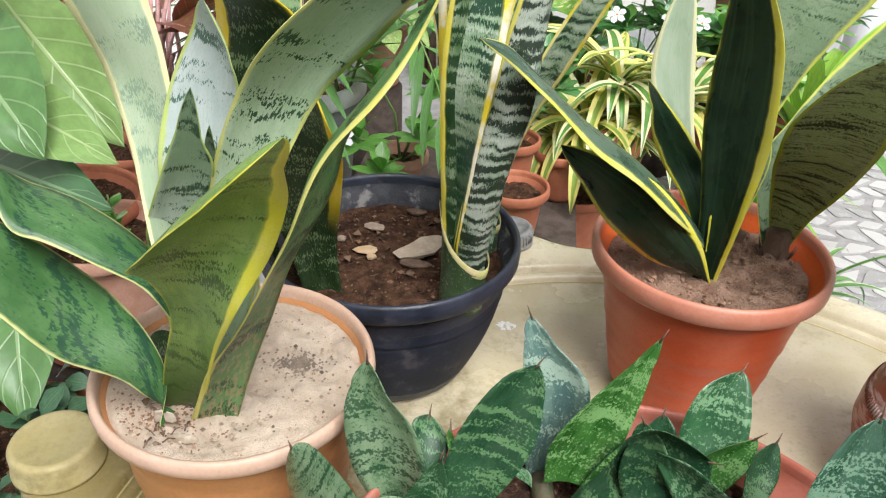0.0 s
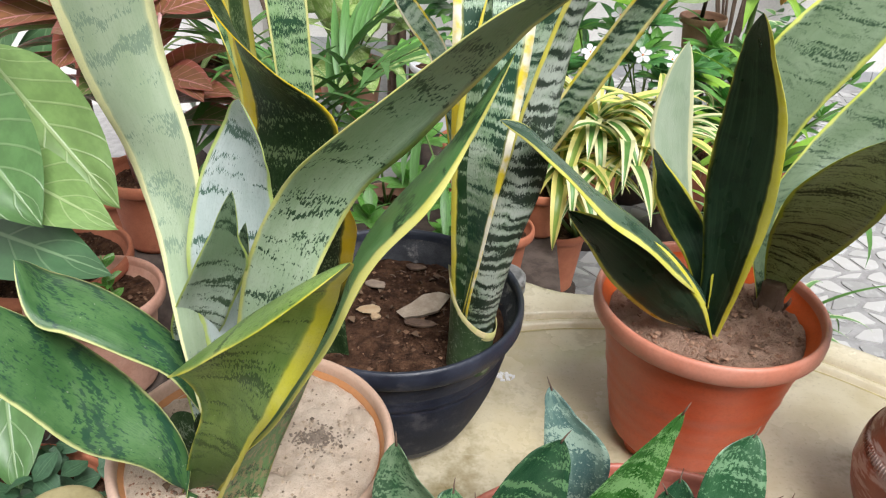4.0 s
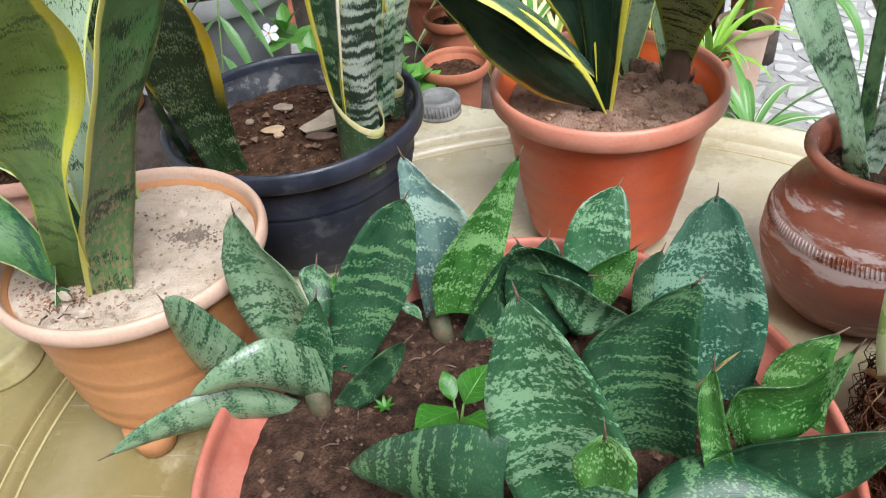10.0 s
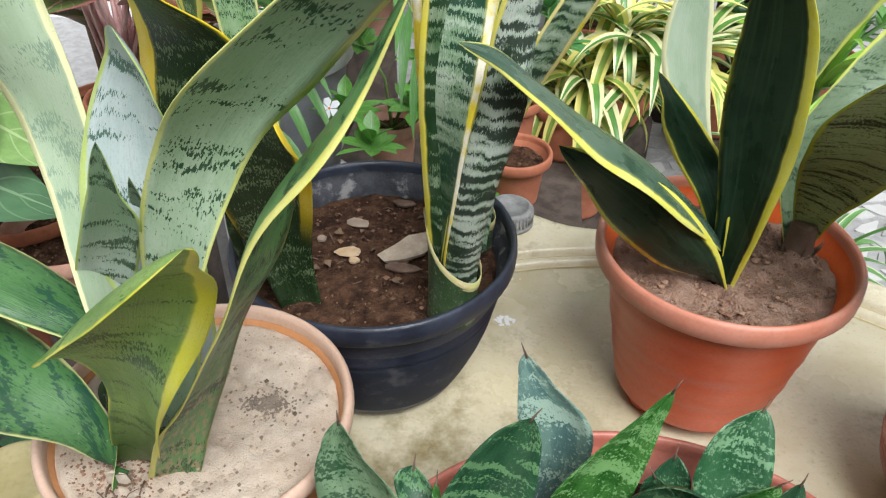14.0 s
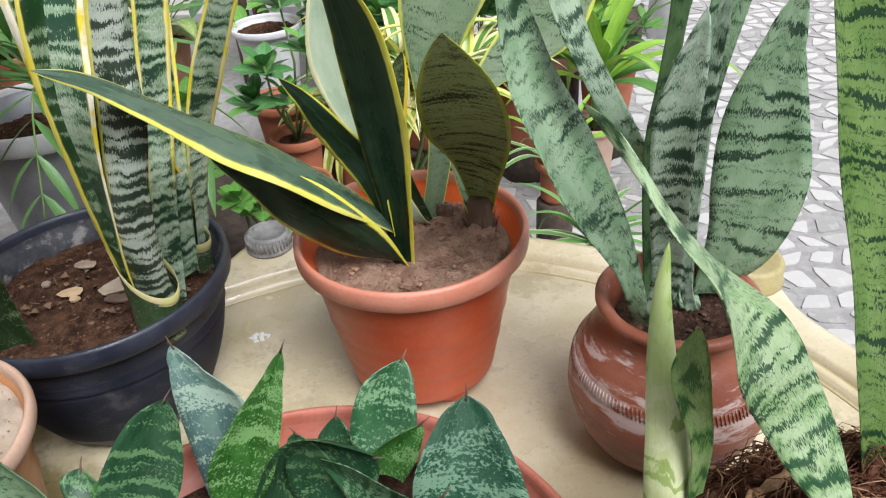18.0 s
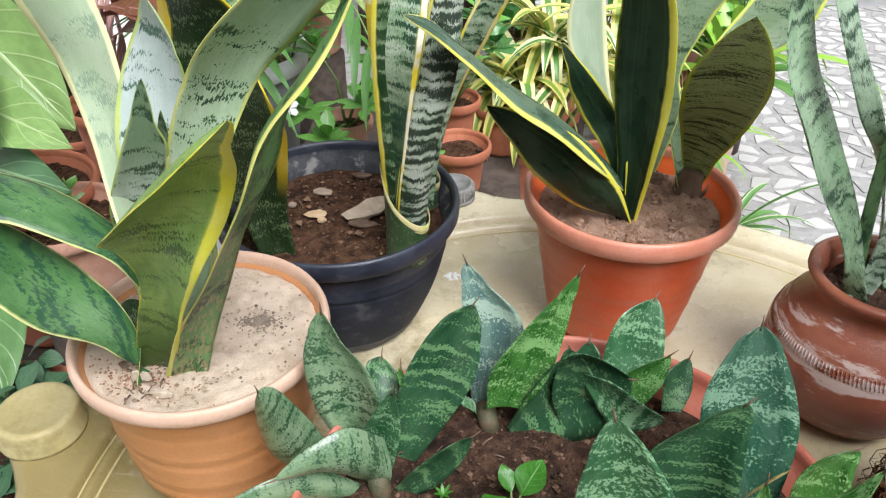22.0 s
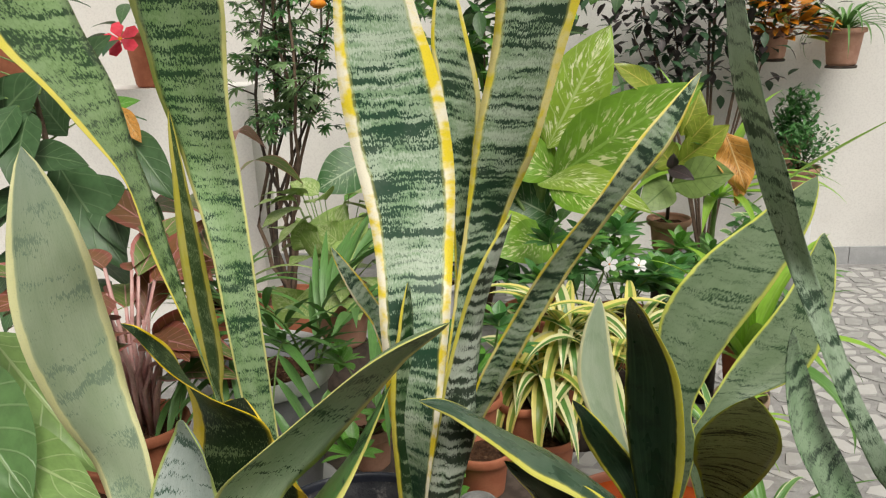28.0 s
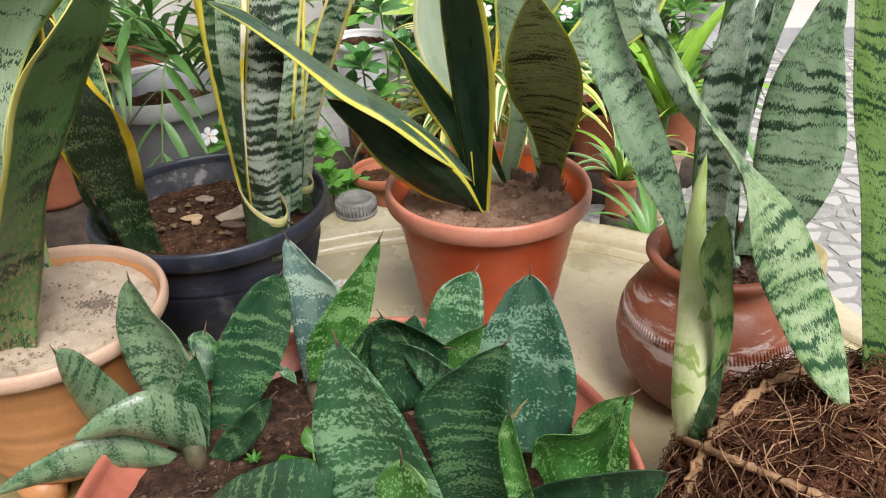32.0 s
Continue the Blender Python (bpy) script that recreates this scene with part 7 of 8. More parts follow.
# tall marigold with dark wiry stems
ma_pot = small_pot((-0.60, 2.66, 0.0), 0.12, 0.24, "terracotta", "terracotta pot of a tall marigold")
mari = thing("marigold", (-0.60, 2.66, 0.22), "tall wiry marigold with feathery leaves", "flowering plant")
R_ = random.Random(61)
tips = []
for i in range(9):
    x, y, h = -0.50 + R_.uniform(-0.20, 0.17), 2.62 + R_.uniform(-0.12, 0.12), R_.uniform(1.15, 1.55)
    p = [(-0.60, 2.66, 0.22), (-0.62 + R_.uniform(-0.08, 0.06), 2.65, 0.5), (-0.60 + (x + 0.6) * 0.6 + R_.uniform(-0.06, 0.06), y, 0.85), (x, y, h)]
    rows_ = [np.array(q, float) for q in p]
    way = [Vector(glide(rows_, s_ / 12)) + Vector((R_.uniform(-0.014, 0.014), R_.uniform(-0.014, 0.014), 0)) * (1 if s_ else 0) for s_ in range(13)]
    stem(mari, way, 0.0085, "stem_brown" if i % 3 else "stem_gap_dark", 0.45)
    for _ in range(5):
        q0 = way[R_.randrange(8, 13)]
        q1 = q0 + Vector((R_.uniform(-0.12, 0.12), R_.uniform(-0.10, 0.05), R_.uniform(0.0, 0.12)))
        stem(mari, [q0, (q0 + q1) / 2 + Vector((R_.uniform(-0.02, 0.02), 0, 0.015)), q1], 0.003, "stem_gap_dark", 0.4)
        tips += [q1, q1, (q0 + q1) / 2]
    tips += way[9:]
proto = [leaf_data(0.044, 0.0115, 0.4, 0.2, 0.4, 4, 3)]
sets = {"feather": [], "vinca": [], "shrub": []}
for t in tips:
    for _ in range(3):
        c = t + Vector((R_.uniform(-0.045, 0.045), R_.uniform(-0.05, 0.04), R_.uniform(-0.045, 0.045)))
        key = R_.choice(("feather", "feather", "vinca", "shrub"))
        m = aim(c, R_.uniform(0, 360), R_.uniform(-45, 20), R_.uniform(-25, 25), R_.uniform(0.75, 1.2))
        for yaw in (-105, -68, -34, 0, 34, 68, 105):  # a leaf cut into seven narrow lobes
            sets[key].append(m @ aim((0, 0, 0), yaw + R_.uniform(-7, 7), R_.uniform(-12, 6), 0, 1.0 - 0.0035 * abs(yaw)))
for key, ps in sets.items():
    many_leaves(mari, key, ps, proto)
for c in ((-0.384, 2.50, 1.223), (-0.5, 2.5, 1.36)):
    h_ = new("flower_head")
    h_.parent, h_.location = mari, Vector(c) - Vector(mari.location)
    v, f = lathe([(0, -0.012), (0.016, -0.008), (0.026, 0.0), (0.022, 0.010), (0.012, 0.016), (0, 0.018)], 16, 0.12)
    mesh_ob("bloom", v, f, "petal_orange", h_)

# red flowering plant on the ledge, in terracotta troughs
for k, x in enumerate((-2.2, -1.65, -1.12)):
    small_pot((x, 2.95, 0.962), 0.10, 0.20, "terracotta", "terracotta pot standing on the white ledge")
    sh = thing("jatropha", (x, 2.95, 1.14), "shrub with dark leaves and a red flower", "flowering plant")
    R_ = random.Random(70 + k)
    for i in range(30):
        a, el = R_.uniform(0, TAU), R_.uniform(-0.3, 1.2)
        p = Vector((x, 2.9, 1.16)) + Vector((math.cos(a) * math.cos(el), math.sin(a) * math.cos(el), math.sin(el))) * R_.uniform(0.05, 0.22)
        one_leaf(sh, "poinsettia" if i % 3 else "shrub", p, p + Vector((math.cos(a), math.sin(a), R_.uniform(-0.6, 0.3))) * 0.12, 0.045, 0.5, R_.uniform(-30, 30), 0.4, 0.2, 0, 7, 5)
    flower(sh, (x + (0.002 if k == 2 else 0.12), 2.72, 1.14 if k == 2 else 1.22), 0.066, "petal_red", -0.9)

# wall pots with croton and spider plant, right
def wall_pot(c, R0, H0, label):
    p = small_pot(c, R0, H0, "terracotta_pale", label, group="pots on the wall")
    v, f = tube([(0, 0, -0.004), (0, WALL_Y - c[1] + 0.01, -0.004)], 0.006, 6)
    mesh_ob("bracket", v, f, "stem_gap_dark", p)
    v, f = lathe([(R0 * 0.62, -0.01), (R0 * 0.72, -0.01), (R0 * 0.72, -0.001), (R0 * 0.62, -0.001), (R0 * 0.62, -0.01)], 24)
    mesh_ob("ring", v, f, "stem_gap_dark", p)
    return p


wall_pot((1.56, 3.52, 0.915), 0.085, 0.15, "terracotta pot hung on the wall with a spider plant")
sp = thing("spider_plant", (1.56, 3.52, 1.05), "spider plant with drooping green leaves in a wall pot", "spider plant")
fountain(sp, (1.56, 3.52, 1.05), 44, 0.30, 0.014, "strap_dark", "palm", 81, (0.5, 1.4), (1.4, 2.8))
wall_pot((1.28, 3.52, 0.95), 0.07, 0.12, "terracotta pot hung on the wall with a croton")
cr = thing("croton", (1.28, 3.52, 1.05), "croton with orange and yellow leaves in a wall pot", "croton")
R_ = random.Random(82)
for i in range(130):
    a, el = R_.uniform(0, TAU), R_.uniform(-0.6, 1.3)
    p = Vector((1.32, 3.50, 1.08)) + Vector((math.cos(a) * math.cos(el), math.sin(a) * math.cos(el) * 0.4, math.sin(el))) * R_.uniform(0.03, 0.17)
    one_leaf(cr, R_.choice(("croton", "croton", "croton", "croton_green", "purple")), p, p + Vector((math.cos(a), math.sin(a) - 0.3, R_.uniform(-0.5, 0.6))) * 0.10, 0.036, 0.4, R_.uniform(-30, 30), 0.45, 0.2, 0, 5, 5)
wall_pot((1.365, 3.45, 0.49), 0.055, 0.135, "pink terracotta pot with a small green shrub")
shr = thing("shrub", (1.365, 3.45, 0.60), "small fine-leaved green shrub", "shrub")
ps = []
for i in range(1300):
    q = Vector((R_.gauss(0, 0.055), R_.gauss(0, 0.04), abs(R_.gauss(0.09, 0.08))))
    if math.hypot(q.x, q.y) > 0.085 or q.z > 0.24:
        continue
    ps.append(aim(Vector((1.365, 3.42, 0.60)) + q, R_.uniform(0, 360), R_.uniform(-20, 60)))
many_leaves(shr, "vinca", ps, [leaf_data(0.034, 0.015, 0.2, 0.2, 0.5, 3, 3)])
for i in range(6):
    stem(shr, [(1.365, 3.45, 0.6), (1.365 + R_.uniform(-0.1, 0.1), 3.42, 0.75)], 0.003, "stem_brown")
dk = thing("climber", (1.05, 3.50, 0.0), "dark-leaved climber with thin brown stems against the wall", "climber")
for i in range(16):
    x = 0.98 + R_.uniform(-0.32, 0.34)
    stem(dk, [(1.05, 3.5, 0.0), (1.05 + (x - 1.05) * 0.3, 3.52, 0.5), (x, 3.5, R_.uniform(0.95, 1.45))], 0.007, "stem_brown", 0.4)
ps = []
for i in range(620):
    q = Vector((0.80 + R_.gauss(0.12, 0.20), 3.48 + R_.uniform(-0.12, 0.06), 1.12 + R_.gauss(0, 0.16)))
    if q.z > 0.8 or R_.random() < 0.25:
        ps.append(aim(q, R_.uniform(0, 360), R_.uniform(-50, 30)))
many_leaves(dk, "purple", ps[::2], [leaf_data(0.07, 0.034, 0.5, 0.2, 0.45, 4, 3)], "dark_foliage")
many_leaves(dk, "shrub", ps[1::2], [leaf_data(0.07, 0.034, 0.5, 0.2, 0.45, 4, 3)])

# croton and pale pots in the middle distance
pk = small_pot((0.667, 2.46, 0.455), 0.068, 0.105, "terracotta_pale", "pink terracotta pot of a croton")
pk_st = thing("plant_stand", (0.667, 2.46, 0), "plain added block under a pot, dark as the shaded gaps", "plant stand")
v, f = lathe([(0, 0), (0.045, 0), (0.045, 0.45), (0.04, 0.455), (0, 0.455)], 28)
mesh_ob("block", v, f, "stem_gap_dark", pk_st)
cro = thing("croton", (0.66, 2.44, 0.53), "croton with yellow green and burnt orange leaves", "croton")
stem(cro, [(0.66, 2.46, 0.53), (0.655, 2.4, 0.72), (0.65, 2.36, 0.84)], 0.006, "stem_gap_dark", 0.6)
facing_leaves(cro, [
    ('dusty', (0.643, 2.34, 0.692), (0.786, 2.24, 0.74), 0.124, 0.4, 0.5, (0, -1, 0.6), 0.03),
    ('croton_green', (0.659, 2.34, 0.751), (0.782, 2.3, 0.864), 0.089, 0.4, 0.45, (0, -1, 0.4), 0.03),
    ('dusty', (0.641, 2.33, 0.696), (0.541, 2.24, 0.642), 0.099, 0.5, 0.45, (0, -1, 0.6), 0.03),
    ('croton_dry', (0.776, 2.32, 0.848), (0.828, 2.26, 0.690), 0.100, 0.6, 0.5, (-0.2, -1, 0.2), 0.2),
    ('croton_dry', (0.812, 2.32, 0.736), (0.817, 2.28, 0.647), 0.057, 0.6, 0.5, (0.3, -1, 0.2), 0.2),
    ('croton_green', (0.602, 2.34, 0.944), (0.464, 2.3, 1.038), 0.065, 0.5, 0.45, (0, -1, 0.5), 0.07),
    ('croton_green', (0.667, 2.36, 0.829), (0.719, 2.38, 0.952), 0.087, 0.4, 0.45, (0.2, -1, 0.3), 0.05),
    ('croton_green', (0.656, 2.36, 0.731), (0.58, 2.36, 0.823), 0.091, 0.4, 0.45, (0, -1, 0.3), 0.05),
    ('dusty', (0.634, 2.36, 0.681), (0.541, 2.32, 0.741), 0.088, 0.4, 0.45, (0, -1, 0.5), 0.05),
    ('purple', (0.619, 2.28, 0.748), (0.677, 2.22, 0.731), 0.044, 0.5, 0.45, (0, -1, 0.6), 0.05),
    ('purple', (0.628, 2.28, 0.748), (0.627, 2.26, 0.796), 0.034, 0.5, 0.45, (0, -1, 0.3), 0.05),
    ('croton_green', (0.677, 2.33, 0.809), (0.737, 2.3, 0.891), 0.072, 0.5, 0.45, (0, -1, 0.5), 0.06),
])

# bright strappy plants at the right
be_pot = small_pot((0.755, 1.92, 0.035), 0.068, 0.205, "beige_pot", "beige plastic pot with small feet on the floor", feet=4)
be_pl = thing("dracaena", (0.755, 1.92, 0.22), "bright green corn plant with arching strap leaves", "foliage plant")
stem(be_pl, [(0.755, 1.92, 0.22), (0.76, 1.92, 0.34)], 0.012, "stem_green")
fountain(be_pl, (0.76, 1.92, 0.32), 22, 0.42, 0.042, "strap", "strap_dark", 91, (0.5, 1.4), (0.8, 2.2), share=0.7)
rp = small_pot((0.61, 1.62, 0.20), 0.045, 0.10, "terracotta", "small terracotta pot behind the orange pot")
rp_st = thing("plant_stand", (0.61, 1.62, 0), "plain added block under a pot, dark as the shaded gaps", "plant stand")
v, f = lathe([(0, 0), (0.04, 0), (0.04, 0.195), (0.035, 0.20), (0, 0.20)], 24)
mesh_ob("block", v, f, "stem_gap_dark", rp_st)
rpp = thing("spider_plant", (0.61, 1.62, 0.28), "small striped spider plant", "spider plant")
fountain(rpp, (0.61, 1.62, 0.28), 16, 0.2, 0.016, "spider", "strap", 92, (0.6, 1.4), (0.8, 2.0))
fl_pot = small_pot((0.63, 1.36, 0.0), 0.07, 0.14, "terracotta", "low terracotta pot beside the table")
fl = thing("spider_plant", (0.63, 1.36, 0.12), "spider plant with grey-green leaves spreading by the table edge", "spider plant")
stem(fl, [(0.63, 1.36, 0.12), (0.63, 1.34, 0.27)], 0.006, "stem_green")
fountain(fl, (0.63, 1.34, 0.27), 26, 0.22, 0.016, "spider", "strap_dark", 93, (0.0, 1.2), (0.6, 1.8))
co_pot = small_pot((0.80, 2.55, 0.0), 0.10, 0.22, "white_plastic", "white pot of a corn plant")
co = thing("dracaena", (0.80, 2.5, 0.2), "corn plant with long light green leaves", "foliage plant")
stem(co, [(0.80, 2.5, 0.2), (0.80, 2.45, 0.62)], 0.012, "stem_green")
fountain(co, (0.80, 2.45, 0.62), 20, 0.42, 0.035, "strap", "strap_dark", 94, (0.3, 1.4), (0.5, 1.8), share=0.8)
one_leaf(co, "strap", (0.84, 2.30, 0.62), (1.10, 2.0, 0.93), 0.035, 0.15, 20, 0.4, 0.3, 0, 12, 5)
wp = small_pot((1.09, 2.95, 0.20), 0.085, 0.18, "white_plastic", "white pot of a bushy plant")
wp_st = thing("plant_stand", (1.09, 2.95, 0), "plain added block under a pot, dark as the shaded gaps", "plant stand")
v, f = lathe([(0, 0), (0.07, 0), (0.07, 0.195), (0.06, 0.20), (0, 0.20)], 28)
mesh_ob("block", v, f, "stem_gap_dark", wp_st)
wpp = thing("peperomia", (1.09, 2.95, 0.36), "bushy plant with cream-edged leaves in a white pot", "foliage plant")
for i in range(46):
    a, el = R_.uniform(0, TAU), R_.uniform(-0.2, 1.3)
    p = Vector((1.09, 2.93, 0.38)) + Vector((math.cos(a) * math.cos(el), math.sin(a) * math.cos(el), math.sin(el) * 1.2)) * R_.uniform(0.04, 0.12)
    one_leaf(wpp, R_.choice(("spider", "vinca")), p, p + Vector((math.cos(a), math.sin(a), R_.uniform(-0.4, 0.4))) * 0.06, 0.035, 0.4, R_.uniform(-30, 30), 0.5, 0.2, 0, 5, 5)
fp = small_pot((1.30, 3.15, 0.42), 0.075, 0.15, "terracotta_pale", "terracotta pot on a white stand near the wall")
fp_st = thing("plant_stand", (1.30, 3.15, 0), "plain white block under a pot", "plant stand")
v, f = lathe([(0, 0), (0.06, 0), (0.06, 0.415), (0.05, 0.42), (0, 0.42)], 28)
mesh_ob("block", v, f, "white_plastic", fp_st)
fpp = thing("shrub", (1.30, 3.15, 0.55), "round fine-leaved shrub in a terracotta pot", "shrub")
ps = [aim(Vector((1.30, 3.13, 0.64)) + Vector((max(-0.10, min(0.10, R_.gauss(0, 0.05))), R_.gauss(0, 0.04), max(-0.1, min(0.09, R_.gauss(0, 0.05))))), R_.uniform(0, 360), R_.uniform(-20, 60)) for i in range(500)]
many_leaves(fpp, "vinca", ps, [leaf_data(0.028, 0.013, 0.2, 0.2, 0.5, 3, 3)])
for i in range(6):
    stem(fpp, [(1.30, 3.15, 0.55), (1.30 + R_.uniform(-0.1, 0.1), 3.12, 0.70)], 0.003, "stem_brown")

# hanging pot, far right
hp = small_pot((2.05, 3.42, 0.46), 0.06, 0.09, "terracotta", "small terracotta pot hung by three cords from a hook", group="pots on the wall")
for k in range(3):
    a = TAU * k / 3 + 0.4
    v, f = tube([(0.057 * math.cos(a), 0.057 * math.sin(a), 0.085), (0, 0.1, 0.55)], 0.0022, 5)
    mesh_ob("cord", v, f, "stem_gap_dark", hp)
v, f = tube([(0, 0.25, 0.60), (0, 0.1, 0.60), (0, 0.1, 0.55)], 0.005, 6)
mesh_ob("hook", v, f, "stem_gap_dark", hp)

# ---- small things on the table and in the pots ----
def chip(c, sx, sy, sz, mat, seed, label, name="stone"):
    R_ = random.Random(seed)
    n = 9
    lo, mid, hi = [], [], []
    for k in range(n):
        a = TAU * k / n
        q = R_.uniform(0.75, 1.15)
        lo.append((sx * q * math.cos(a) * 0.9, sy * q * math.sin(a) * 0.9, 0))
        mid.append((sx * q * math.cos(a), sy * q * math.sin(a), sz * 0.6))
        hi.append((sx * q * 0.8 * math.cos(a), sy * q * 0.8 * math.sin(a), sz * R_.uniform(0.85, 1.1)))
    v = lo + mid + hi
    f = [tuple(range(n))[::-1], tuple(range(2 * n, 3 * n))]
    for r in (0, n):
        f += [(r + k, r + (k + 1) % n, r + n + (k + 1) % n, r + n + k) for k in range(n)]
    ob = mesh_ob(name, v, f, mat, smooth=False)
    ob.location = c
    return tagged(ob, label, name)


SZ = TZ + 0.1365
chip((-0.030, 0.826, SZ), 0.014, 0.009, 0.0022, "yellow_chip", 3, "flat yellowish stone chip on dark soil")
chip((-0.031, 0.874, SZ), 0.013, 0.009, 0.003, "stone_chip", 4, "flat grey brown stone chip on dark soil")
chip((0.030, 0.838, SZ), 0.033, 0.017, 0.007, "pale_stone", 5, "long brown stone lying beside a leaf base").rotation_euler = (0, 0, radians(40))
chip((-0.022, 0.812, SZ), 0.006, 0.005, 0.004, "yellow_chip", 6, "small pebble on dark soil")
chip((-0.062, 0.842, SZ), 0.006, 0.005, 0.004, "stone_chip", 7, "small pebble on dark soil")
chip((0.028, 0.806, SZ), 0.02, 0.008, 0.004, "dry_leaf", 8, "dry leaf scrap on dark soil", "leaf_scrap")
chip((0.010, 0.916, SZ), 0.014, 0.006, 0.004, "dry_leaf", 9, "curled dry leaf on dark soil", "leaf_scrap")
chip((0.356, 0.868, TZ + 0.166), 0.010, 0.003, 0.016, "dry_leaf", 10, "dark curled leaf scrap on red soil", "leaf_scrap")
chip((-0.112, 0.520, TZ + 0.163), 0.009, 0.003, 0.014, "pale_scrap", 12, "pale torn leaf sheath on the sand", "leaf_scrap")
chip((-0.094, 0.508, TZ + 0.163), 0.013, 0.0025, 0.006, "pale_scrap", 13, "dry fibre scrap on the sand", "leaf_scrap")
# damp dark crumbs lying on the sand
sand_top = [c for c in sand_pot.children if c.name.startswith("soil")][0]
sand_pts = [p.co + Vector(sand_pot.location) for p in sand_top.data.vertices]
R_ = random.Random(14)
crumbs = []
for k in range(420):
    q, a = min(1.5, abs(R_.gauss(0, 0.6))), R_.uniform(0, TAU)
    x, y = -0.036 + 0.022 * q * math.cos(a), 0.600 + 0.012 * q * math.sin(a)
    z = min(sand_pts, key=lambda p: (p.x - x) ** 2 + (p.y - y) ** 2).z
    v, f = lathe([(R_.uniform(0.0006, 0.0016), 0.0), (0.0008, 0.0006), (0, 0.0011)], 5, 0.3, k)
    crumbs.append(([(px + x, py + y, pz + z) for px, py, pz in v], f))
v, f = merge(crumbs)
earth = []
for k in range(380):
    q, a = min(1.6, abs(R_.gauss(0, 0.7))), R_.uniform(0, TAU)
    x, y = -0.118 + 0.040 * q * math.cos(a), 0.528 + 0.024 * q * math.sin(a)
    if (x + 0.083) ** 2 + (y - 0.586) ** 2 > 0.0092:
        continue
    z = min(sand_pts, key=lambda p: (p.x - x) ** 2 + (p.y - y) ** 2).z
    ve, fe = lathe([(R_.uniform(0.0006, 0.0016), -0.0003), (0.0007, 0.0006), (0, 0.0010)], 6, 0.3, k)
    earth.append(([(px + x, py + y, pz + z) for px, py, pz in ve], fe))
ve, fe = merge(earth)
tagged(mesh_ob("loose_earth", ve, fe, "red_soil_grit"), "loose brown earth crumbs round the leaf bases on the sand", "loose earth")
damp = mesh_ob("damp_patch", v, f, "damp_sand")
tagged(damp, "patch of damp grey crumbs on the sand", "damp patch")
R_ = random.Random(15)
drops = []
for k in range(60):
    q, a = 0.008 * math.sqrt(R_.random()), R_.uniform(0, TAU)
    v, f = lathe([(R_.uniform(0.0006, 0.0026), 0.0), (0.0006, 0.0007), (0, 0.0008)], 9, 0.2, k)
    drops.append(([(x + q * 1.3 * math.cos(a), y + q * math.sin(a), z) for x, y, z in v], f))
v, f = merge(drops)
splash = mesh_ob("splash", v, f, "splat_white")
splash.location = (0.126, 0.897, TZ + 0.0006)
tagged(splash, "white dried splash on the table", "splash")
chip((0.315, 0.520, TZ + 0.10), 0.006, 0.005, 0.006, "red_soil", 16, "lump of reddish soil between leaves", "soil_lump")

# stem sleeves and dry bracts of the two shoots in the black pot
def sleeve(x, y, z0, z1, r, lean, tip, plant=None, tilt=0.010):
    """A clasping leaf base with the dry edge of the bract round its top."""
    plant = plant or black_plant
    base = Vector(plant.location)
    rows, seg, verts, faces, uvs = 8, 28, [], [], []
    for i in range(rows + 1):
        f = i / rows
        for k in range(seg):
            a = TAU * k / seg
            top = z1 + tilt * math.cos(a - radians(160))
            rr = r * (1 + 0.06 * f - 0.05 * math.sin(math.pi * f))
            verts.append(Vector((x + rr * math.cos(a) + lean * f, y + rr * math.sin(a), z0 + (top - z0) * f)) - base)
            uvs.append((k / seg, f * (z1 - z0)))
    for i in range(rows):
        for k in range(seg):
            a, b = i * seg + k, i * seg + (k + 1) % seg
            faces.append((a, b, b + seg, a + seg))
    mesh_ob("sleeve", verts, faces, "stem", plant, uvs)
    ring, out = [], []
    for k in range(seg + 1):
        a = TAU * k / seg
        point = max(0.0, math.cos(a - radians(188))) ** 6
        zt = z1 - 0.001 + tilt * math.cos(a - radians(160))
        for dr, dz in ((1.045, -0.0065), (1.06 + tip * point, 0.001 + 0.022 * point), (1.03, 0.001), (1.02, -0.009)):
            ring.append(Vector((x + r * dr * math.cos(a) + lean, y + r * dr * math.sin(a), zt + dz)) - base)
    for k in range(seg):
        for q in range(3):
            out.append((k * 4 + q, k * 4 + 4 + q, k * 4 + 5 + q, k * 4 + 1 + q))
    if tip:
        mesh_ob("bract", ring, out, "bract", plant)


sleeve(0.0800, 0.757, 0.600, 0.672, 0.0222, 0.002, 0.14, tilt=0.023)
sleeve(0.090, 0.865, 0.595, 0.645, 0.018, 0.001, 0.2)
sleeve(-0.100, 0.556, 0.625, 0.680, 0.017, 0.004, 0.0, sand_plant)
sleeve(-0.118, 0.566, 0.625, 0.668, 0.012, -0.008, 0.0, sand_plant)

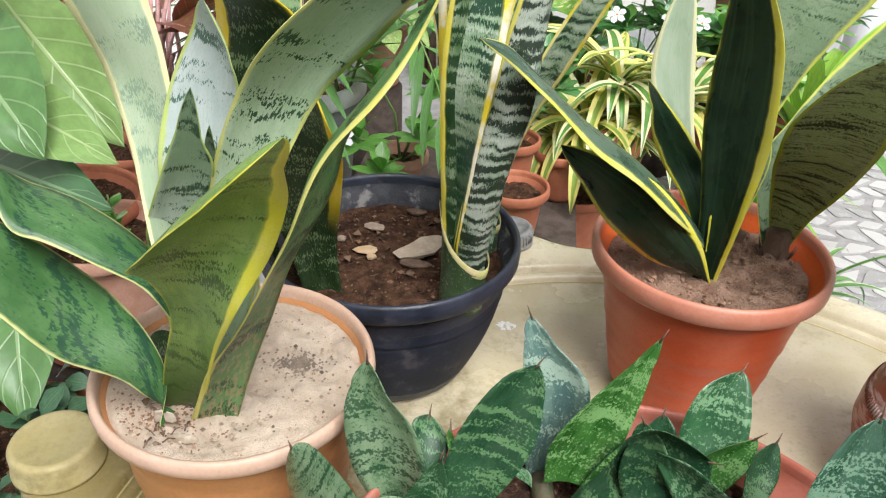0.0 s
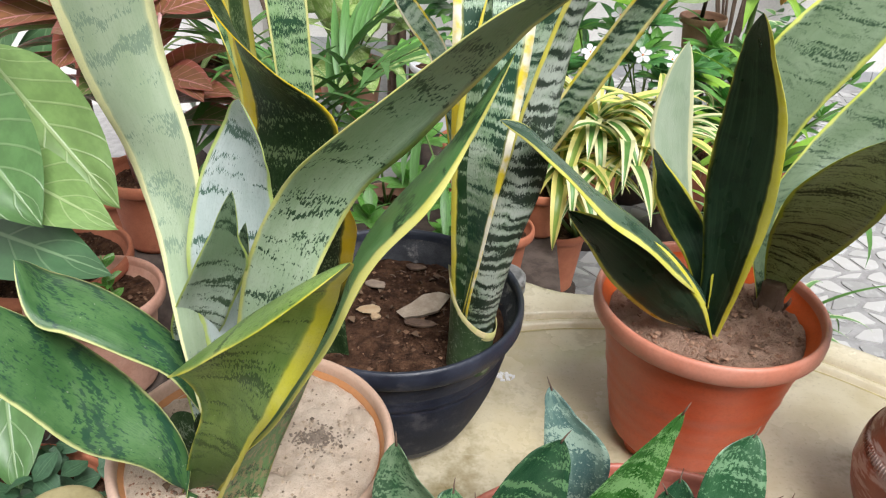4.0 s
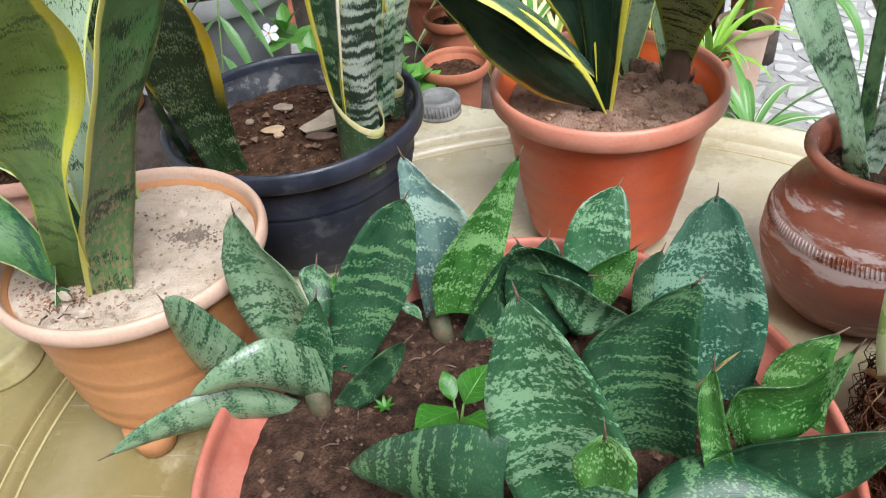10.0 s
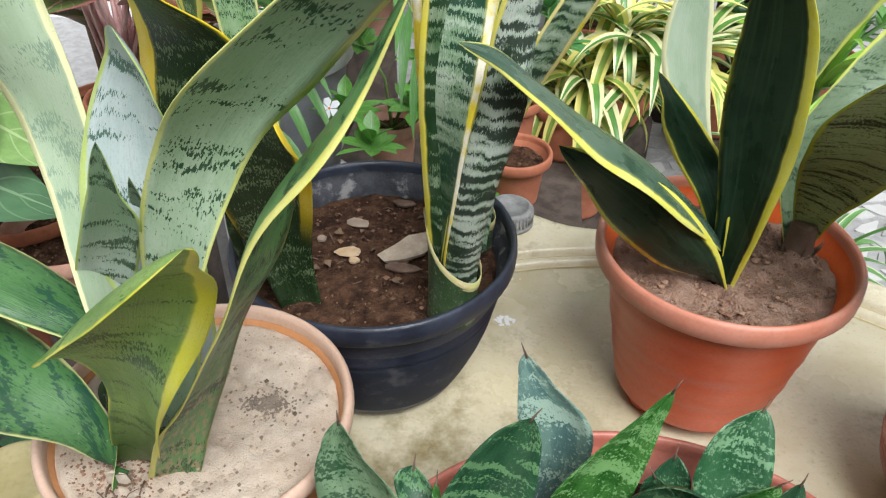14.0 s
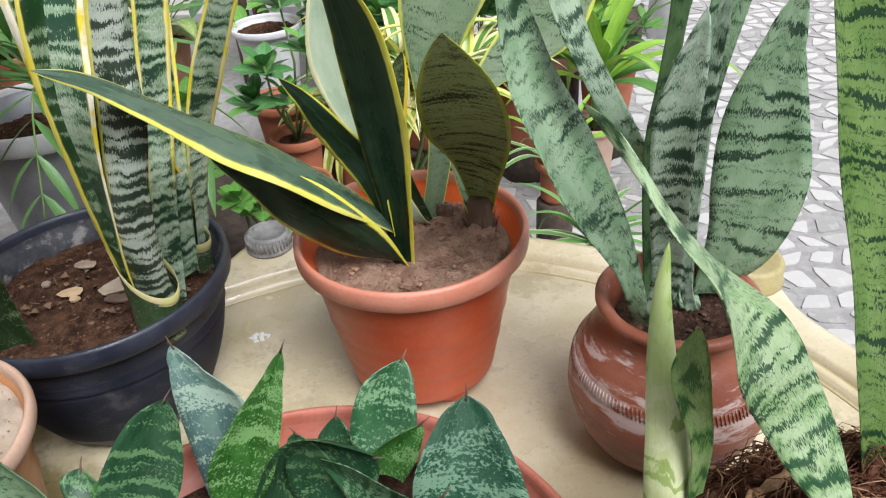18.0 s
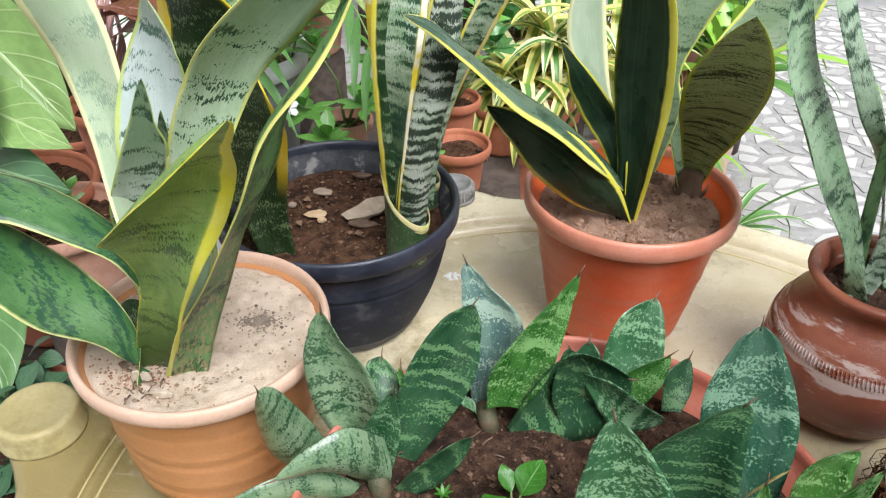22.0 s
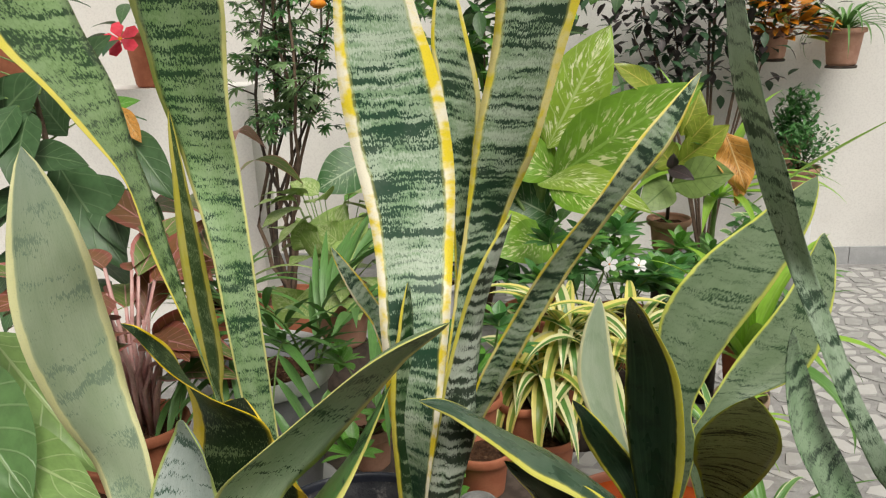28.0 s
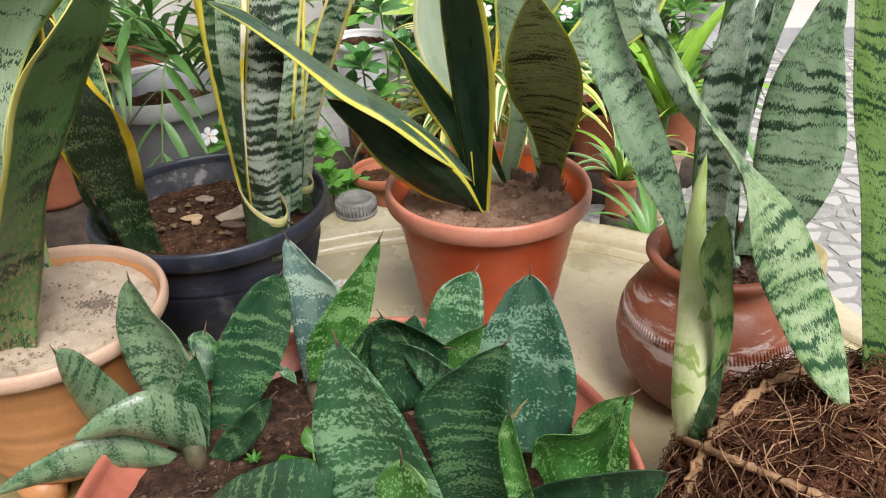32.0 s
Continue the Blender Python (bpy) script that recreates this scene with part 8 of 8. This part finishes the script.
# twigs, husks and dry scraps on the soil of the black pot and the bowl
def debris(pot, cx, cy, z, r, n, seed):
    R_ = random.Random(seed)
    base = Vector(pot.location)
    twigs, scraps = [], []
    for _ in range(n):
        q, a, d = r * math.sqrt(R_.random()), R_.uniform(0, TAU), R_.uniform(0, TAU)
        p = Vector((cx + q * math.cos(a), cy + q * math.sin(a), z + R_.uniform(0.001, 0.005)))
        w = Vector((math.cos(d), math.sin(d), R_.uniform(-0.1, 0.3))) * R_.uniform(0.005, 0.013)
        if R_.random() < 0.6:
            twigs.append(tube([p - base, p + w * 0.5 + Vector((0, 0, R_.uniform(-0.001, 0.003))) - base, p + w - base], R_.uniform(0.0004, 0.0011), 4, 0.6))
        else:
            s = Vector((-w.y, w.x, R_.uniform(-0.004, 0.004))) * 0.35
            m = p + w * 0.5 + Vector((0, 0, 0.003))
            o = [p - base, m + s - base, p + w - base, m - s - base, m - Vector((0, 0, 0.004)) - base]
            scraps.append((o, [(0, 1, 4), (1, 2, 4), (2, 3, 4), (3, 0, 4)]))
    v, f = merge(twigs)
    tagged(mesh_ob("twig", v, f, "dry_leaf", pot), kind="stuff")
    v, f = merge(scraps)
    tagged(mesh_ob("dry_scrap", v, f, "husk", pot), kind="stuff")


debris(black_pot, 0.03, 0.86, 0.604, 0.075, 46, 21)
debris(black_pot, -0.06, 0.80, 0.604, 0.06, 18, 22)
debris(bowl, 0.17, 0.44, 0.565, 0.12, 40, 23)
debris(sand_pot, -0.112, 0.522, 0.636, 0.024, 24, 24)

# root collar of the fan-shaped leaf in the orange pot
v, f = lathe([(0.017, 0.0), (0.015, 0.008), (0.0125, 0.018), (0.0115, 0.028), (0.0125, 0.036), (0.010, 0.042), (0, 0.042)], 20, 0.08)
mesh_ob("root_collar", [Vector((p[0] * 1.15, p[1] * 0.8, p[2])) + Vector((0.393, 0.851, 0.626)) - Vector(orange_plant.location) for p in v], f, "stem_brown", orange_plant)
for k in range(26):
    a = TAU * k / 26 + rng.uniform(-0.1, 0.1)
    p = Vector((0.393 + 0.014 * math.cos(a), 0.851 + 0.011 * math.sin(a), 0.632))
    stem(orange_plant, [p, p + Vector((math.cos(a) * 0.006, math.sin(a) * 0.006, rng.uniform(0.006, 0.022)))], 0.0011, "dry_leaf", 0.3, "dry_fibre", 4)

# sprouts in the bowl
spr = thing("seedling", (0.19, 0.46, TZ + 0.094), "seedling with bright green rounded leaves", "seedling")
for a, b, w in (((0.19, 0.46, 0.585), (0.165, 0.435, 0.597), 0.030), ((0.195, 0.462, 0.59), (0.212, 0.485, 0.605), 0.026), ((0.188, 0.465, 0.59), (0.180, 0.482, 0.602), 0.014), ((0.195, 0.455, 0.585), (0.216, 0.44, 0.59), 0.02)):
    one_leaf(spr, "sprout", a, b, w, 0.4, 0, 0.5, 0.1, 0.06, 8, 7)
    stem(spr, [(0.19, 0.46, TZ + 0.09), a], 0.0015, "stem_green")
weed = thing("seedling", (0.135, 0.475, TZ + 0.094), "tiny weed with narrow leaves", "seedling")
for k in range(7):
    a = TAU * k / 7
    p = Vector((0.135, 0.475, TZ + 0.10))
    one_leaf(weed, "sprout", p, p + Vector((math.cos(a) * 0.008, math.sin(a) * 0.008, 0.005)), 0.003, 0.3, 0, 0.5, 0.1, 0, 4, 3)

# stalks of the dwarf rosettes
for pl, (x, y), h in ((0, (0.085, 0.478), 0.012), (1, (0.172, 0.555), 0.008), (2, (0.27, 0.575), 0.008)):
    stem(bowl_rosettes[pl], [(x, y, TZ + 0.088), (x - 0.004, y + 0.008, TZ + 0.105), (x - 0.006, y + 0.014, TZ + 0.094 + h)], 0.010, "stalk_green", 0.8, "stalk", 10)

# ---- crazy paving, last ----
paving = tagged(new("paving"), "irregular white marble pieces set in grey cement", "paving", kind="structure")
R_ = random.Random(99)
P_ = 0.068
nx, ny, x0, y0 = 57, 65, 0.15, -0.75
grid = [[(x0 + (i + R_.uniform(-0.36, 0.36) + 0.5 * (j % 2)) * P_, y0 + (j + R_.uniform(-0.36, 0.36)) * P_) for i in range(nx + 1)] for j in range(ny + 1)]
rest = []
made = 0
for j in range(ny):
    for i in range(nx):
        q = [grid[j][i], grid[j][i + 1], grid[j + 1][i + 1], grid[j + 1][i]]
        cx, cy = sum(p[0] for p in q) / 4, sum(p[1] for p in q) / 4
        if cy > WALL_Y - 0.05:
            continue
        out = []
        for k in range(4):
            a, b = q[k], q[(k + 1) % 4]
            cut = R_.uniform(0.05, 0.3)
            out += [(a[0] + (b[0] - a[0]) * cut, a[1] + (b[1] - a[1]) * cut), (b[0] + (a[0] - b[0]) * R_.uniform(0.05, 0.25), b[1] + (a[1] - b[1]) * 0.1)]
        s = R_.uniform(0.60, 0.84)
        poly = [((x - cx) * s, (y - cy) * s) for x, y in out]
        n = len(poly)
        v = [(x, y, -0.002) for x, y in poly] + [(x * 0.97, y * 0.97, 0.0035) for x, y in poly]
        f = [tuple(range(n, 2 * n))] + [(k, (k + 1) % n, n + (k + 1) % n, n + k) for k in range(n)]
        if 0.8 < cx < 2.3 and 1.3 < cy < 3.2 and made < 300:
            ob = mesh_ob("stone", v, f, "marble_chip", paving, smooth=False)
            ob.location = (cx, cy, 0)
            made += 1
        else:
            rest.append(([(x + cx, y + cy, z) for x, y, z in v], f))
v, f = merge(rest)
tagged(mesh_ob("stones", v, f, "marble_chip", paving, smooth=False), kind="stuff")
